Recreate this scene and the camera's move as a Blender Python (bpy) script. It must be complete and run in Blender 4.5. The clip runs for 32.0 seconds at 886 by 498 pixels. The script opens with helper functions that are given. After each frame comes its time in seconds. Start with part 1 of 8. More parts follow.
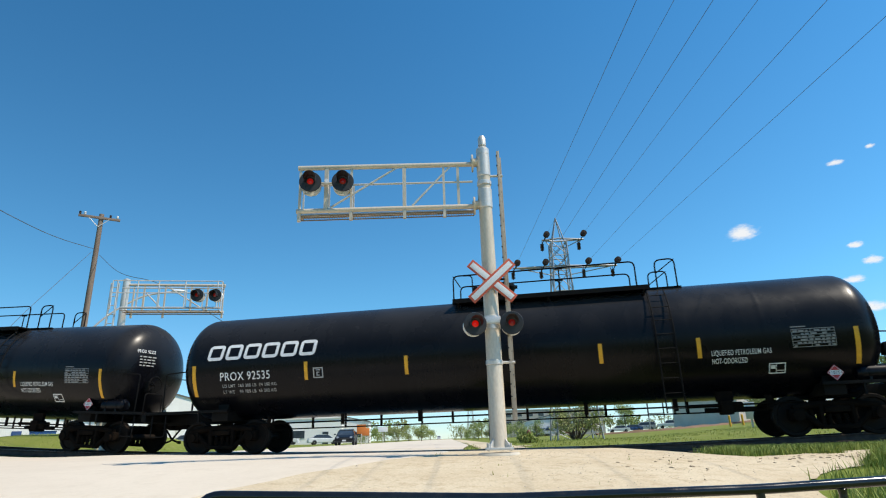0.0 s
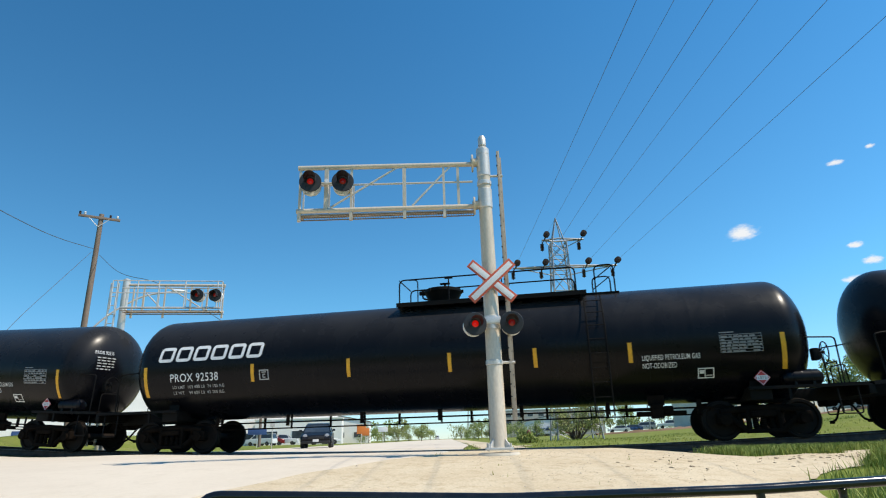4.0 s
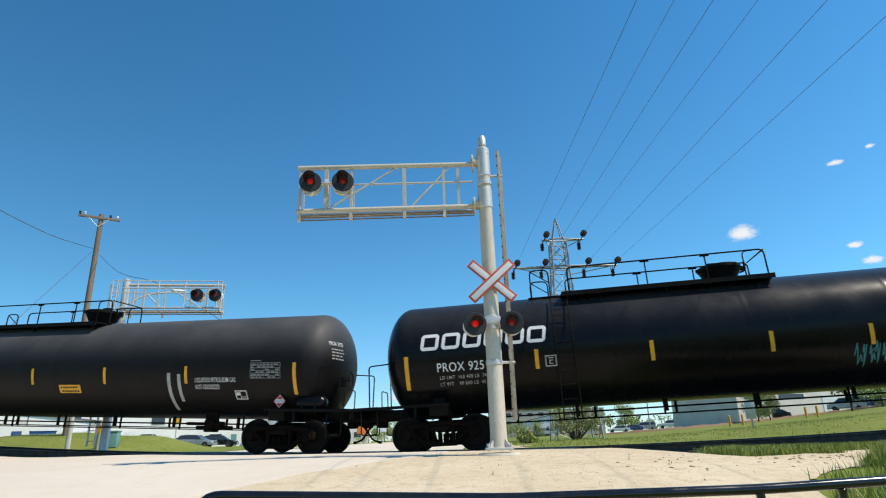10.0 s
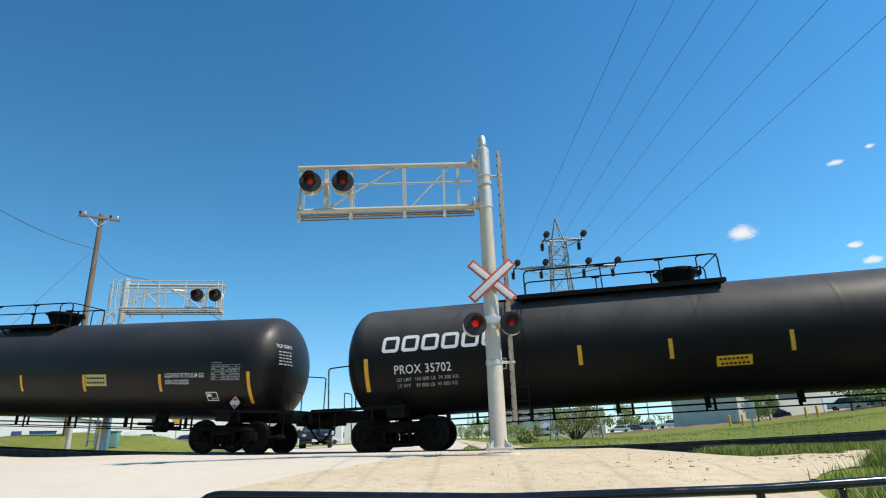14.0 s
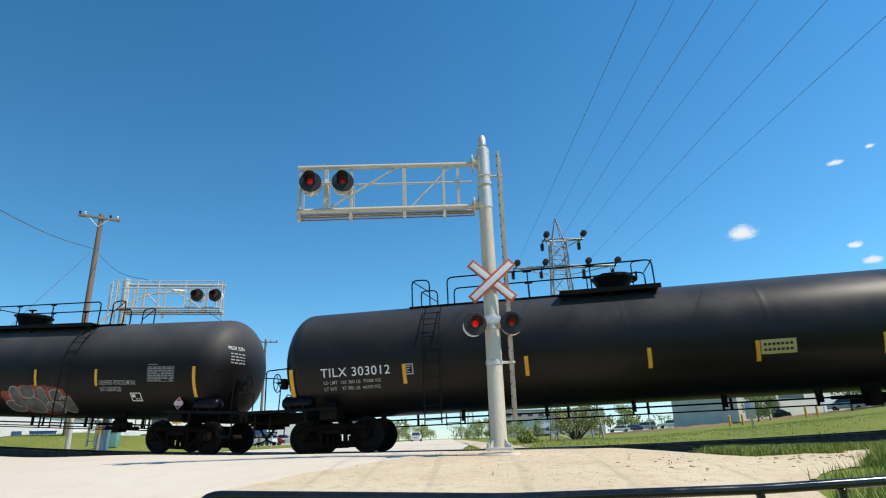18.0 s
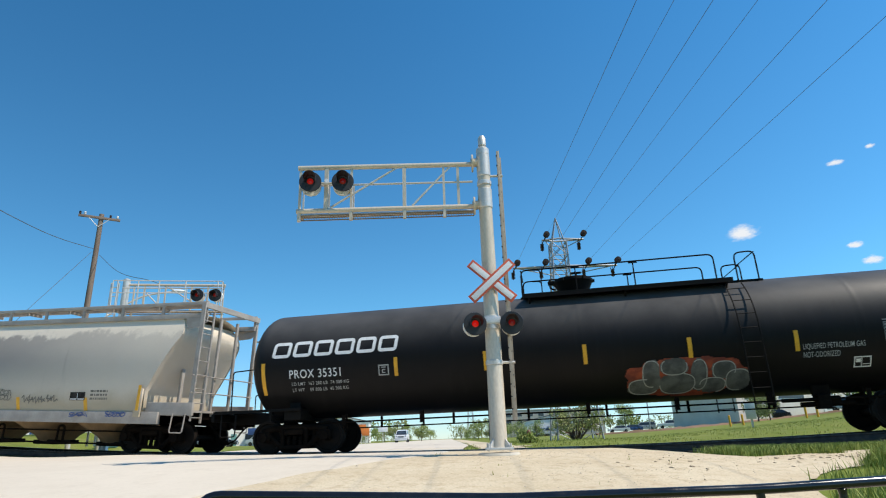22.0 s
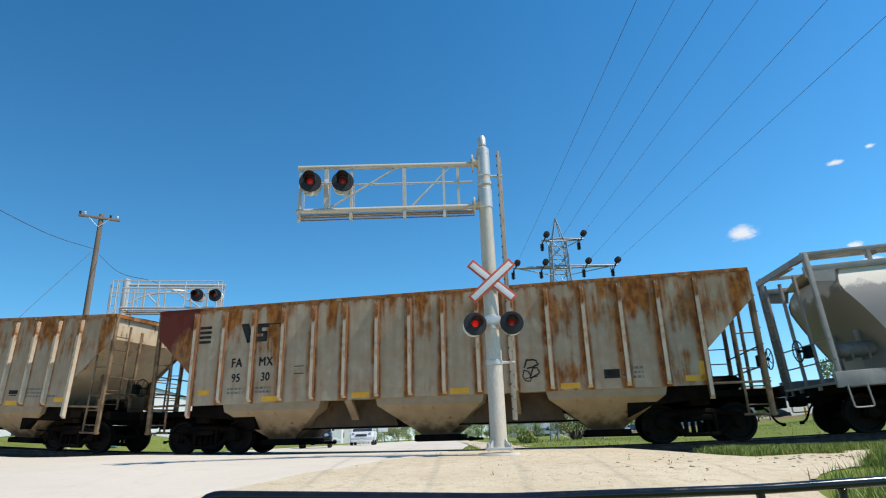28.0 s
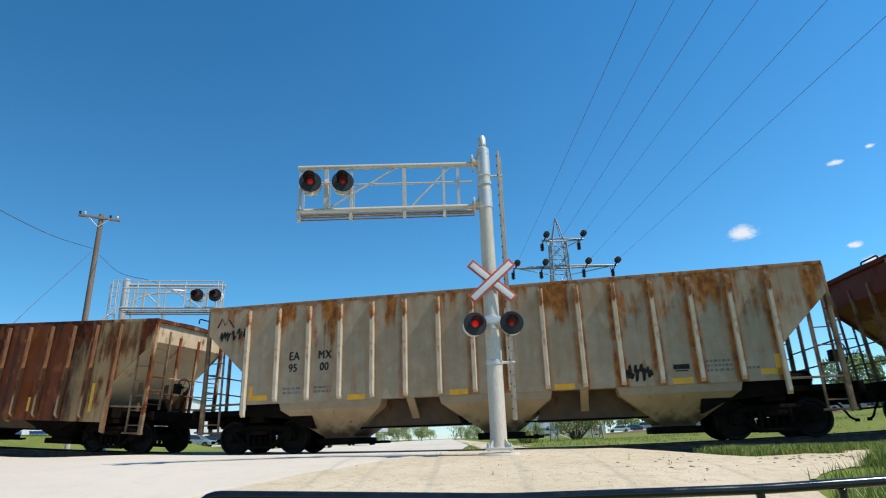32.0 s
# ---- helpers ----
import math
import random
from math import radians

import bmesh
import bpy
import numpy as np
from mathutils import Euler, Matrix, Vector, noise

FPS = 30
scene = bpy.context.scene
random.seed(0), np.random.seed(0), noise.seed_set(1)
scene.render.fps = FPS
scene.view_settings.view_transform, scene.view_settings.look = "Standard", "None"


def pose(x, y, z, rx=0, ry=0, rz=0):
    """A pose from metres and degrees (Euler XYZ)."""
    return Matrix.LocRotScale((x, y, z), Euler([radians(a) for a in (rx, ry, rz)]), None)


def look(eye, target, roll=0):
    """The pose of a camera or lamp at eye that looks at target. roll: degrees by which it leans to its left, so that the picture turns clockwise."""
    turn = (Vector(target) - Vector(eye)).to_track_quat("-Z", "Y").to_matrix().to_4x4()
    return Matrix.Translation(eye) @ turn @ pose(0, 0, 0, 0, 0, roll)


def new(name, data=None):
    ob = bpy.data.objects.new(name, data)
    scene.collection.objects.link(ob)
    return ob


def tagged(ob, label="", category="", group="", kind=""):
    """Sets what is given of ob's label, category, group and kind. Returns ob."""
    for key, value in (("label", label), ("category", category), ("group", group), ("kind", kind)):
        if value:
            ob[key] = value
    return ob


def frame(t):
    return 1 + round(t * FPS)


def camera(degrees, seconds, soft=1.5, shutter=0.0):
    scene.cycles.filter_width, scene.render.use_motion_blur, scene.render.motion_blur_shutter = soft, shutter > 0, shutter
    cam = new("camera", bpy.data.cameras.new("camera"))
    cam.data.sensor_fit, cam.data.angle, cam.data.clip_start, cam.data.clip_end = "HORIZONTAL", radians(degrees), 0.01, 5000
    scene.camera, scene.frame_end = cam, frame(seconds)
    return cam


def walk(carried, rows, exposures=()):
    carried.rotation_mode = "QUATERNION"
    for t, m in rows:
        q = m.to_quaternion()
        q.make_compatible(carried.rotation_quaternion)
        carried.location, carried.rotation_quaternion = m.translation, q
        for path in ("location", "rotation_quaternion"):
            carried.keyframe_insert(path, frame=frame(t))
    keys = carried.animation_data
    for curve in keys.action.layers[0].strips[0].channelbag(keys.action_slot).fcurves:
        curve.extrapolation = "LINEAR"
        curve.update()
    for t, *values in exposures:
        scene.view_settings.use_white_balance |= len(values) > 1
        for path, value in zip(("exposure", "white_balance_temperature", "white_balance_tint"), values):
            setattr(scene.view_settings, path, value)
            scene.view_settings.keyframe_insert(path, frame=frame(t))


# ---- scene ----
cam = camera(74.5, 32.0, soft=1.1, shutter=0.15)
VIEW = pose(0.071, -0.546, 0.318, 108.05, 1.742, 0.708)
walk(cam, [(0, VIEW), (32, VIEW)], exposures=[(0, 0.03, 6820, 10), (9, 0.02, 6820, 10), (21, 0.0, 6740, 10), (25, -0.01, 6450, 10), (32, -0.06, 6430, 10)])

# ---- light ----
SUN_DIR = Vector((0.55, -0.17, 0.81)).normalized()
world = bpy.data.worlds.new("sky")
scene.world = world
world.use_nodes = True
wn = world.node_tree
sky = wn.nodes.new("ShaderNodeTexSky")
sky.sky_type = "NISHITA"
sky.sun_disc = False
sky.sun_elevation = math.asin(SUN_DIR.z)
sky.sun_rotation = math.atan2(SUN_DIR.x, SUN_DIR.y)
sky.altitude = 200.0
sky.air_density = 1.0
sky.dust_density = 0.0
sky.ozone_density = 3.0
background = wn.nodes["Background"]
deep = wn.nodes.new("ShaderNodeMix")
deep.data_type, deep.blend_type = "RGBA", "MULTIPLY"
deep.inputs[0].default_value = 1.0
# clear air: pale at the skyline, deeper blue with height
way = wn.nodes.new("ShaderNodeTexCoord")
split = wn.nodes.new("ShaderNodeSeparateXYZ")
wn.links.new(way.outputs["Generated"], split.inputs[0])
tone = wn.nodes.new("ShaderNodeValToRGB")
tone.color_ramp.elements[0].position, tone.color_ramp.elements[0].color = 0.0, (0.60, 0.80, 1.04, 1)
tone.color_ramp.elements[1].position, tone.color_ramp.elements[1].color = 0.65, (0.275, 0.85, 1.08, 1)
mid_tone = tone.color_ramp.elements.new(0.22)
mid_tone.color = (0.415, 0.90, 1.06, 1)
wn.links.new(split.outputs["Z"], tone.inputs["Fac"])
wn.links.new(tone.outputs["Color"], deep.inputs[7])
wn.links.new(sky.outputs["Color"], deep.inputs[6])
# brighter on the sun's side
side = wn.nodes.new("ShaderNodeMapRange")
for key, value in (("From Min", -1.0), ("From Max", 1.0), ("To Min", 0.78), ("To Max", 1.22)):
    side.inputs[key].default_value = value
wn.links.new(split.outputs["X"], side.inputs["Value"])
lean = wn.nodes.new("ShaderNodeVectorMath")
lean.operation = "SCALE"
wn.links.new(deep.outputs[2], lean.inputs[0])
wn.links.new(side.outputs["Result"], lean.inputs["Scale"])
wn.links.new(lean.outputs["Vector"], background.inputs["Color"])
background.inputs["Strength"].default_value = 0.159
sun_data = bpy.data.lights.new("sun", "SUN")
sun_data.energy, sun_data.angle, sun_data.color = 5.0, radians(0.53), (1.0, 0.93, 0.82)
sun = new("sun", sun_data)
sun.matrix_world = look(SUN_DIR * 100, (0, 0, 0))


# ---- materials ----
def nodes_of(name):
    m = bpy.data.materials.new(name)
    m.use_nodes = True
    return m, m.node_tree, m.node_tree.nodes["Principled BSDF"]


def add_node(nt, kind, **inputs):
    n = nt.nodes.new(kind)
    for key, value in inputs.items():
        n.inputs[key.replace("_", " ")].default_value = value
    return n


def coords(nt, scale=(1, 1, 1)):
    tc = nt.nodes.new("ShaderNodeTexCoord")
    mp = nt.nodes.new("ShaderNodeMapping")
    mp.inputs["Scale"].default_value = scale
    nt.links.new(tc.outputs["Object"], mp.inputs["Vector"])
    return mp.outputs["Vector"]


def noise_of(nt, vec, scale, detail=4.0, rough=0.6):
    n = add_node(nt, "ShaderNodeTexNoise", Scale=scale, Detail=detail, Roughness=rough)
    nt.links.new(vec, n.inputs["Vector"])
    return n.outputs["Fac"]


def ramp_of(nt, fac, lo, hi, a=0.0, b=1.0):
    n = nt.nodes.new("ShaderNodeMapRange")
    n.interpolation_type = "SMOOTHSTEP"
    for key, value in (("From Min", lo), ("From Max", hi), ("To Min", a), ("To Max", b)):
        n.inputs[key].default_value = value
    nt.links.new(fac, n.inputs["Value"])
    return n.outputs["Result"]


def mix_of(nt, fac, a, b, blend="MIX"):
    n = nt.nodes.new("ShaderNodeMix")
    n.data_type, n.blend_type = "RGBA", blend
    for key, value in (("Factor", fac), ("A", a), ("B", b)):
        s = [i for i in n.inputs if i.name == key and (i.type == "RGBA" or key == "Factor" and i.type == "VALUE")][0]
        if isinstance(value, bpy.types.NodeSocket):
            nt.links.new(value, s)
        elif key == "Factor":
            s.default_value = value
        else:
            s.default_value = (*value, 1)
    return [o for o in n.outputs if o.type == "RGBA"][0]


def bump_of(nt, bsdf, height, strength, distance=0.02):
    n = nt.nodes.new("ShaderNodeBump")
    n.inputs["Strength"].default_value, n.inputs["Distance"].default_value = strength, distance
    nt.links.new(height, n.inputs["Height"])
    nt.links.new(n.outputs["Normal"], bsdf.inputs["Normal"])


def surf(name, c1, c2, scale=4.0, rough=0.6, metal=0.0, bump=0.15, fine=60.0, stretch=(1, 1, 1), lo=0.35, hi=0.65, rough2=None, distance=0.01, gloss=0.5):
    """Two tones in broad patches, fine grain in tone, roughness and relief."""
    m, nt, b = nodes_of(name)
    v = coords(nt, stretch)
    broad = ramp_of(nt, noise_of(nt, v, scale), lo, hi)
    grain = noise_of(nt, v, fine, 3.0)
    col = mix_of(nt, broad, c1, c2)
    col = mix_of(nt, ramp_of(nt, grain, 0.3, 0.7, 0.0, 0.35), col, tuple(0.55 * c for c in c1))
    nt.links.new(col, b.inputs["Base Color"])
    b.inputs["Metallic"].default_value = metal
    b.inputs["Specular IOR Level"].default_value = gloss
    nt.links.new(ramp_of(nt, broad, 0, 1, rough, rough2 or min(1.0, rough + 0.12)), b.inputs["Roughness"])
    if bump:
        bump_of(nt, b, grain, bump, distance)
    return m


def glow(name, colour, strength, base=(0.2, 0.0, 0.0)):
    m, nt, b = nodes_of(name)
    b.inputs["Base Color"].default_value = (*base, 1)
    b.inputs["Emission Color"].default_value = (*colour, 1)
    b.inputs["Emission Strength"].default_value = strength
    b.inputs["Roughness"].default_value = 0.25
    return m


def tank_paint(name, base, dust, rough, dusty, gloss=0.3, top_sheen=0.0):
    """Black car paint with faint ring-wise dust streaks that run down from the top, and sheen painted on its upper
    side.
    """
    m, nt, b = nodes_of(name)
    v = coords(nt, (1.6, 0.22, 0.22))
    streak = noise_of(nt, v, 3.0, 6.0, 0.65)
    cloudy = noise_of(nt, coords(nt), 0.7, 4.0)
    fine = noise_of(nt, coords(nt), 90.0, 2.0)
    f = nt.nodes.new("ShaderNodeMath")
    f.operation = "MULTIPLY"
    nt.links.new(ramp_of(nt, streak, 0.45, 0.8), f.inputs[0])
    nt.links.new(ramp_of(nt, cloudy, 0.3, 0.7, 0.2 * dusty, dusty), f.inputs[1])
    col = mix_of(nt, f.outputs[0], base, dust)
    # sun and sky sheen painted into the upper side's colour
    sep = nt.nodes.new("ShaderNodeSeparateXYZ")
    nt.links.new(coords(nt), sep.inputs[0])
    sheen_mask = nt.nodes.new("ShaderNodeMath")
    sheen_mask.operation = "MULTIPLY"
    nt.links.new(ramp_of(nt, sep.outputs["Z"], 2.4, 3.7), sheen_mask.inputs[0])
    nt.links.new(ramp_of(nt, cloudy, 0.2, 0.8, 0.5, 1.0), sheen_mask.inputs[1])
    col = mix_of(nt, sheen_mask.outputs[0], col, (top_sheen + base[0], top_sheen * 0.97 + base[1], top_sheen * 0.94 + base[2]))
    b.inputs["Specular IOR Level"].default_value = gloss
    nt.links.new(col, b.inputs["Base Color"])
    nt.links.new(ramp_of(nt, cloudy, 0.3, 0.75, rough, rough + 0.14), b.inputs["Roughness"])
    bump_of(nt, b, fine, 0.06, 0.004)
    return m


def rust_paint(name, paint, pale, rust, dark, amount, top=4.1, fall=0.07, ribs=None, scorched=False, soiled=False, panels=False):
    """Old hopper paint: vertical run-down rust, patches of primer, chalky grime."""
    m, nt, b = nodes_of(name)
    v = coords(nt)
    runs = noise_of(nt, coords(nt, (1.9, 1.9, 0.75)), 1.7, 7.0, 0.64)
    blot = noise_of(nt, coords(nt, (1.2, 1.2, 0.7)), 1.4, 6.0, 0.62)
    clot = noise_of(nt, coords(nt, (1.0, 1.0, 0.5)), 7.0, 5.0, 0.6)
    scuff = noise_of(nt, coords(nt, (1.3, 1.3, 0.8)), 1.5, 2.0, 0.4)
    chalk = noise_of(nt, v, 2.2, 5.0)
    fine = noise_of(nt, v, 45.0, 4.0)
    sep = nt.nodes.new("ShaderNodeSeparateXYZ")
    nt.links.new(v, sep.inputs[0])
    high = ramp_of(nt, sep.outputs["Z"], 2.2, top, -0.05, fall)
    s = nt.nodes.new("ShaderNodeMath")
    s.operation = "ADD"
    nt.links.new(runs, s.inputs[0])
    nt.links.new(high, s.inputs[1])
    s2 = nt.nodes.new("ShaderNodeMath")
    s2.operation = "MULTIPLY_ADD"
    nt.links.new(blot, s2.inputs[0])
    s2.inputs[1].default_value = 0.80
    nt.links.new(s.outputs[0], s2.inputs[2])
    if ribs:
        # rust that hangs from the top plate in every panel, patches at its foot, and runs beside the ribs
        def calc(op, a, b, c=None):
            n = nt.nodes.new("ShaderNodeMath")
            n.operation = op
            for k, value in enumerate((a, b, c)):
                if value is None:
                    continue
                if isinstance(value, bpy.types.NodeSocket):
                    nt.links.new(value, n.inputs[k])
                else:
                    n.inputs[k].default_value = value
            return n.outputs[0]
        u = calc("MULTIPLY_ADD", sep.outputs["X"], 1 / ribs[1], -ribs[0] / ribs[1] + 40.0)
        along, panel = calc("FRACT", u, None), calc("FLOOR", u, None)

        def dice(shift):
            n = nt.nodes.new("ShaderNodeTexWhiteNoise")
            n.noise_dimensions = "1D"
            nt.links.new(calc("ADD", panel, shift), n.inputs["W"])
            return n.outputs["Value"]
        streak = noise_of(nt, coords(nt, (6.0, 6.0, 0.40)), 1.0, 3.0, 0.55)
        wob = noise_of(nt, coords(nt, (1.3, 1.3, 0.7)), 2.2, 4.0, 0.55)
        ragged = calc("MULTIPLY_ADD", streak, 1.7, calc("MULTIPLY_ADD", wob, 1.6, -1.65))

        def patch(shift, level, reach, hang):
            """Rust round a height: up to reach tall, ragged below."""
            d = calc("SUBTRACT", level, sep.outputs["Z"])
            d = d if hang else calc("ABSOLUTE", d, None)
            size = calc("MULTIPLY_ADD", dice(shift), reach[1] - reach[0], reach[0])
            tall = ramp_of(nt, calc("ADD", calc("SUBTRACT", size, d), ragged), -0.05, 0.60)
            mid = calc("MULTIPLY_ADD", dice(shift + 7.3), 0.5, 0.25)
            wide = calc("MULTIPLY_ADD", dice(shift + 3.1), 0.35, 0.16)
            side = calc("SUBTRACT", wide, calc("ABSOLUTE", calc("SUBTRACT", along, mid), None))
            return calc("MULTIPLY", tall, ramp_of(nt, calc("ADD", side, calc("MULTIPLY", ragged, 0.40)), -0.08, 0.20))
        mask = patch(1.0, 4.0, (-0.15, 1.20 + 3.0 * amount), True)
        mask = calc("MAXIMUM", mask, calc("MULTIPLY", patch(23.0, 3.2, (-0.5, 0.35 + 2.4 * amount), False), 0.85))
        mask = calc("MAXIMUM", mask, calc("MULTIPLY", patch(51.0, 1.66, (-0.45, 0.15 + 4.4 * amount), False), ramp_of(nt, sep.outputs["X"], -4.0, 4.0, 0.3, 1.0)))
        edge = ramp_of(nt, calc("ADD", sep.outputs["Z"], calc("MULTIPLY", ragged, 0.25)), 3.90, 4.04, 0.0, 0.45 + 3.0 * amount)
        mask = calc("MAXIMUM", mask, edge)
        beside = calc("MAXIMUM", ramp_of(nt, calc("MULTIPLY_ADD", streak, 0.14, along), 0.80, 0.96), ramp_of(nt, calc("MULTIPLY_ADD", streak, 0.14, along), 0.24, 0.14))
        runs_on = ramp_of(nt, calc("ADD", calc("MULTIPLY", dice(91.0), 0.6), calc("MULTIPLY_ADD", sep.outputs["X"], 0.07, 4.6 * amount - 0.02)), 0.30, 0.70)
        mask = calc("MAXIMUM", mask, calc("MULTIPLY", beside, calc("MULTIPLY", runs_on, ramp_of(nt, wob, 0.36, 0.52, 0.35, 1.0))))
        film = calc("MULTIPLY", ramp_of(nt, calc("ADD", ragged, calc("MULTIPLY", sep.outputs["Z"], 0.10)), 0.02, 0.62), 0.60)
    else:
        mask = ramp_of(nt, s2.outputs[0], 1.06 - amount, 1.16 - amount)
        film = ramp_of(nt, s2.outputs[0], 0.97 - amount, 1.12 - amount, 0.0, 0.7)
    col = mix_of(nt, ramp_of(nt, chalk, 0.35, 0.7), paint, pale)
    col = mix_of(nt, ramp_of(nt, scuff, 0.66, 0.72, 0.0, 0.40), col, tuple(min(0.75, 1.35 * c) for c in pale))
    col = mix_of(nt, ramp_of(nt, fine, 0.45, 0.8, 0.0, 0.3), col, tuple(0.6 * c for c in paint))
    col = mix_of(nt, film, col, tuple(0.45 * a + 0.55 * b for a, b in zip(rust, paint)))
    col = mix_of(nt, mask, col, mix_of(nt, ramp_of(nt, clot, 0.36, 0.64), rust, dark))
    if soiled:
        # darker towards the foot, with a ragged edge
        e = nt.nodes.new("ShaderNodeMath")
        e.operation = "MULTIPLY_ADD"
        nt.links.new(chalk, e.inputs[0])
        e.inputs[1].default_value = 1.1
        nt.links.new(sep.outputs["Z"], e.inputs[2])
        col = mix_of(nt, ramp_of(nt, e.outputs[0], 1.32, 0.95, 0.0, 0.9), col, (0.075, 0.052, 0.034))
    if scorched:
        # one end burnt: orange rust, and burgundy primer in its upper corner
        brink = calc("MULTIPLY_ADD", chalk, 1.0, sep.outputs["X"])
        col = mix_of(nt, ramp_of(nt, brink, -6.30, -6.55, 0.0, 0.85), col, mix_of(nt, ramp_of(nt, clot, 0.4, 0.6), rust, dark))
        upper = calc("MULTIPLY_ADD", chalk, 1.6, calc("SUBTRACT", sep.outputs["Z"], sep.outputs["X"]))
        col = mix_of(nt, calc("MULTIPLY", ramp_of(nt, upper, 11.25, 11.60), ramp_of(nt, brink, -6.30, -6.40)), col, (0.120, 0.024, 0.014))
    if panels:
        # rust that has taken whole panels, in tall soft columns of two browns, and spares the forward ones
        broad = noise_of(nt, coords(nt, (1.5, 1.5, 0.16)), 1.0, 4.0, 0.55)
        deep = mix_of(nt, ramp_of(nt, calc("MULTIPLY_ADD", dice(5.0), 0.22, broad), 0.46, 0.68), rust, dark)
        deep = mix_of(nt, ramp_of(nt, wob, 0.52, 0.68, 0.0, 0.6), deep, (0.30, 0.090, 0.016))
        cover = ramp_of(nt, calc("ADD", sep.outputs["X"], calc("MULTIPLY", ragged, 0.7)), 4.9, 6.0, 1.0, 0.2)
        col = mix_of(nt, cover, col, deep)
    nt.links.new(col, b.inputs["Base Color"])
    nt.links.new(ramp_of(nt, mask, 0, 1, 0.55, 0.9), b.inputs["Roughness"])
    b.inputs["Specular IOR Level"].default_value = 0.2
    bump_of(nt, b, fine, 0.2, 0.006)
    return m


def grime_paint(name, clean, soot_shade, dust):
    """Pale paint with sooty tone, shade included, that ends in ragged edges, thin run-down streaks and road dust."""
    m, nt, b = nodes_of(name)
    v = coords(nt)
    cloudy = noise_of(nt, coords(nt, (0.45, 0.45, 0.7)), 0.8, 5.0, 0.55)
    ragged = noise_of(nt, v, 1.9, 6.0, 0.62)
    runs = noise_of(nt, coords(nt, (1.1, 1.1, 0.10)), 1.3, 3.0, 0.55)
    fine = noise_of(nt, v, 55.0, 3.0)
    sep = nt.nodes.new("ShaderNodeSeparateXYZ")
    nt.links.new(v, sep.inputs[0])

    def plus(a, k, c):
        n = nt.nodes.new("ShaderNodeMath")
        n.operation = "MULTIPLY_ADD"
        nt.links.new(a, n.inputs[0])
        n.inputs[1].default_value = k
        if isinstance(c, bpy.types.NodeSocket):
            nt.links.new(c, n.inputs[2])
        else:
            n.inputs[2].default_value = c
        return n.outputs[0]

    def times(a, c):
        n = nt.nodes.new("ShaderNodeMath")
        n.operation = "MULTIPLY"
        nt.links.new(a, n.inputs[0])
        nt.links.new(c, n.inputs[1])
        return n.outputs[0]
    # sooty tone, shade painted in: ragged under the top plate, thins downwards and forwards
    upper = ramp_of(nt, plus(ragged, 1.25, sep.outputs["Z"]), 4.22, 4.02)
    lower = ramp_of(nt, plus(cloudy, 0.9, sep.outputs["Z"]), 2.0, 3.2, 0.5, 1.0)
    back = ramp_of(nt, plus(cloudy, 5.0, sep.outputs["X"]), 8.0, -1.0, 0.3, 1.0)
    col = mix_of(nt, times(times(upper, lower), back), clean, soot_shade)
    col = mix_of(nt, ramp_of(nt, runs, 0.60, 0.72, 0.0, 0.40), col, tuple(0.8 * c for c in soot_shade))
    col = mix_of(nt, ramp_of(nt, plus(ragged, 0.5, sep.outputs["Z"]), 2.15, 1.55, 0.0, 0.75), col, dust)
    col = mix_of(nt, ramp_of(nt, fine, 0.4, 0.75, 0.0, 0.18), col, tuple(0.8 * c for c in soot_shade))
    nt.links.new(col, b.inputs["Base Color"])
    nt.links.new(ramp_of(nt, cloudy, 0.3, 0.7, 0.42, 0.6), b.inputs["Roughness"])
    bump_of(nt, b, fine, 0.08, 0.004)
    return m


def earth(name, c1, c2, c3, scale, rough=0.95, bump=0.5, speck=0.35):
    m, nt, b = nodes_of(name)
    v = coords(nt)
    a = noise_of(nt, v, scale, 6.0, 0.65)
    c = noise_of(nt, v, scale * 9, 5.0, 0.7)
    d = noise_of(nt, v, scale * 60, 2.0)
    col = mix_of(nt, ramp_of(nt, a, 0.35, 0.65), c1, c2)
    col = mix_of(nt, ramp_of(nt, c, 0.48, 0.72, 0.0, 0.75), col, c3)
    col = mix_of(nt, ramp_of(nt, d, 0.4, 0.7, 0.0, speck), col, tuple(0.5 * k for k in c1))
    nt.links.new(col, b.inputs["Base Color"])
    b.inputs["Roughness"].default_value = rough
    b.inputs["Specular IOR Level"].default_value = 0.08
    bump_of(nt, b, c, bump, 0.03)
    return m


def leafy(name, c1, c2):
    m, nt, b = nodes_of(name)
    g = nt.nodes.new("ShaderNodeNewGeometry")
    col = mix_of(nt, g.outputs["Random Per Island"], c1, c2)
    nt.links.new(col, b.inputs["Base Color"])
    b.inputs["Roughness"].default_value = 0.6
    b.inputs["Specular IOR Level"].default_value = 0.2
    b.inputs["Subsurface Weight"].default_value = 0.0
    b.inputs["Transmission Weight"].default_value = 0.0
    return m


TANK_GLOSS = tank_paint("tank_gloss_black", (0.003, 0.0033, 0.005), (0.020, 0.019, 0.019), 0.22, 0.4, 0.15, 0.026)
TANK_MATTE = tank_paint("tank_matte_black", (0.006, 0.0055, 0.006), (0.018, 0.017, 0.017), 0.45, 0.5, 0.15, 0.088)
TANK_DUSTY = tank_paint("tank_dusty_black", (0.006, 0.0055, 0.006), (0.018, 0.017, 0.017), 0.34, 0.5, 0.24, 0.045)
UNDER = surf("running_gear_grime", (0.0055, 0.0042, 0.0034), (0.013, 0.009, 0.0065), 3.0, 0.85, 0.0, 0.3, 40.0, gloss=0.05)
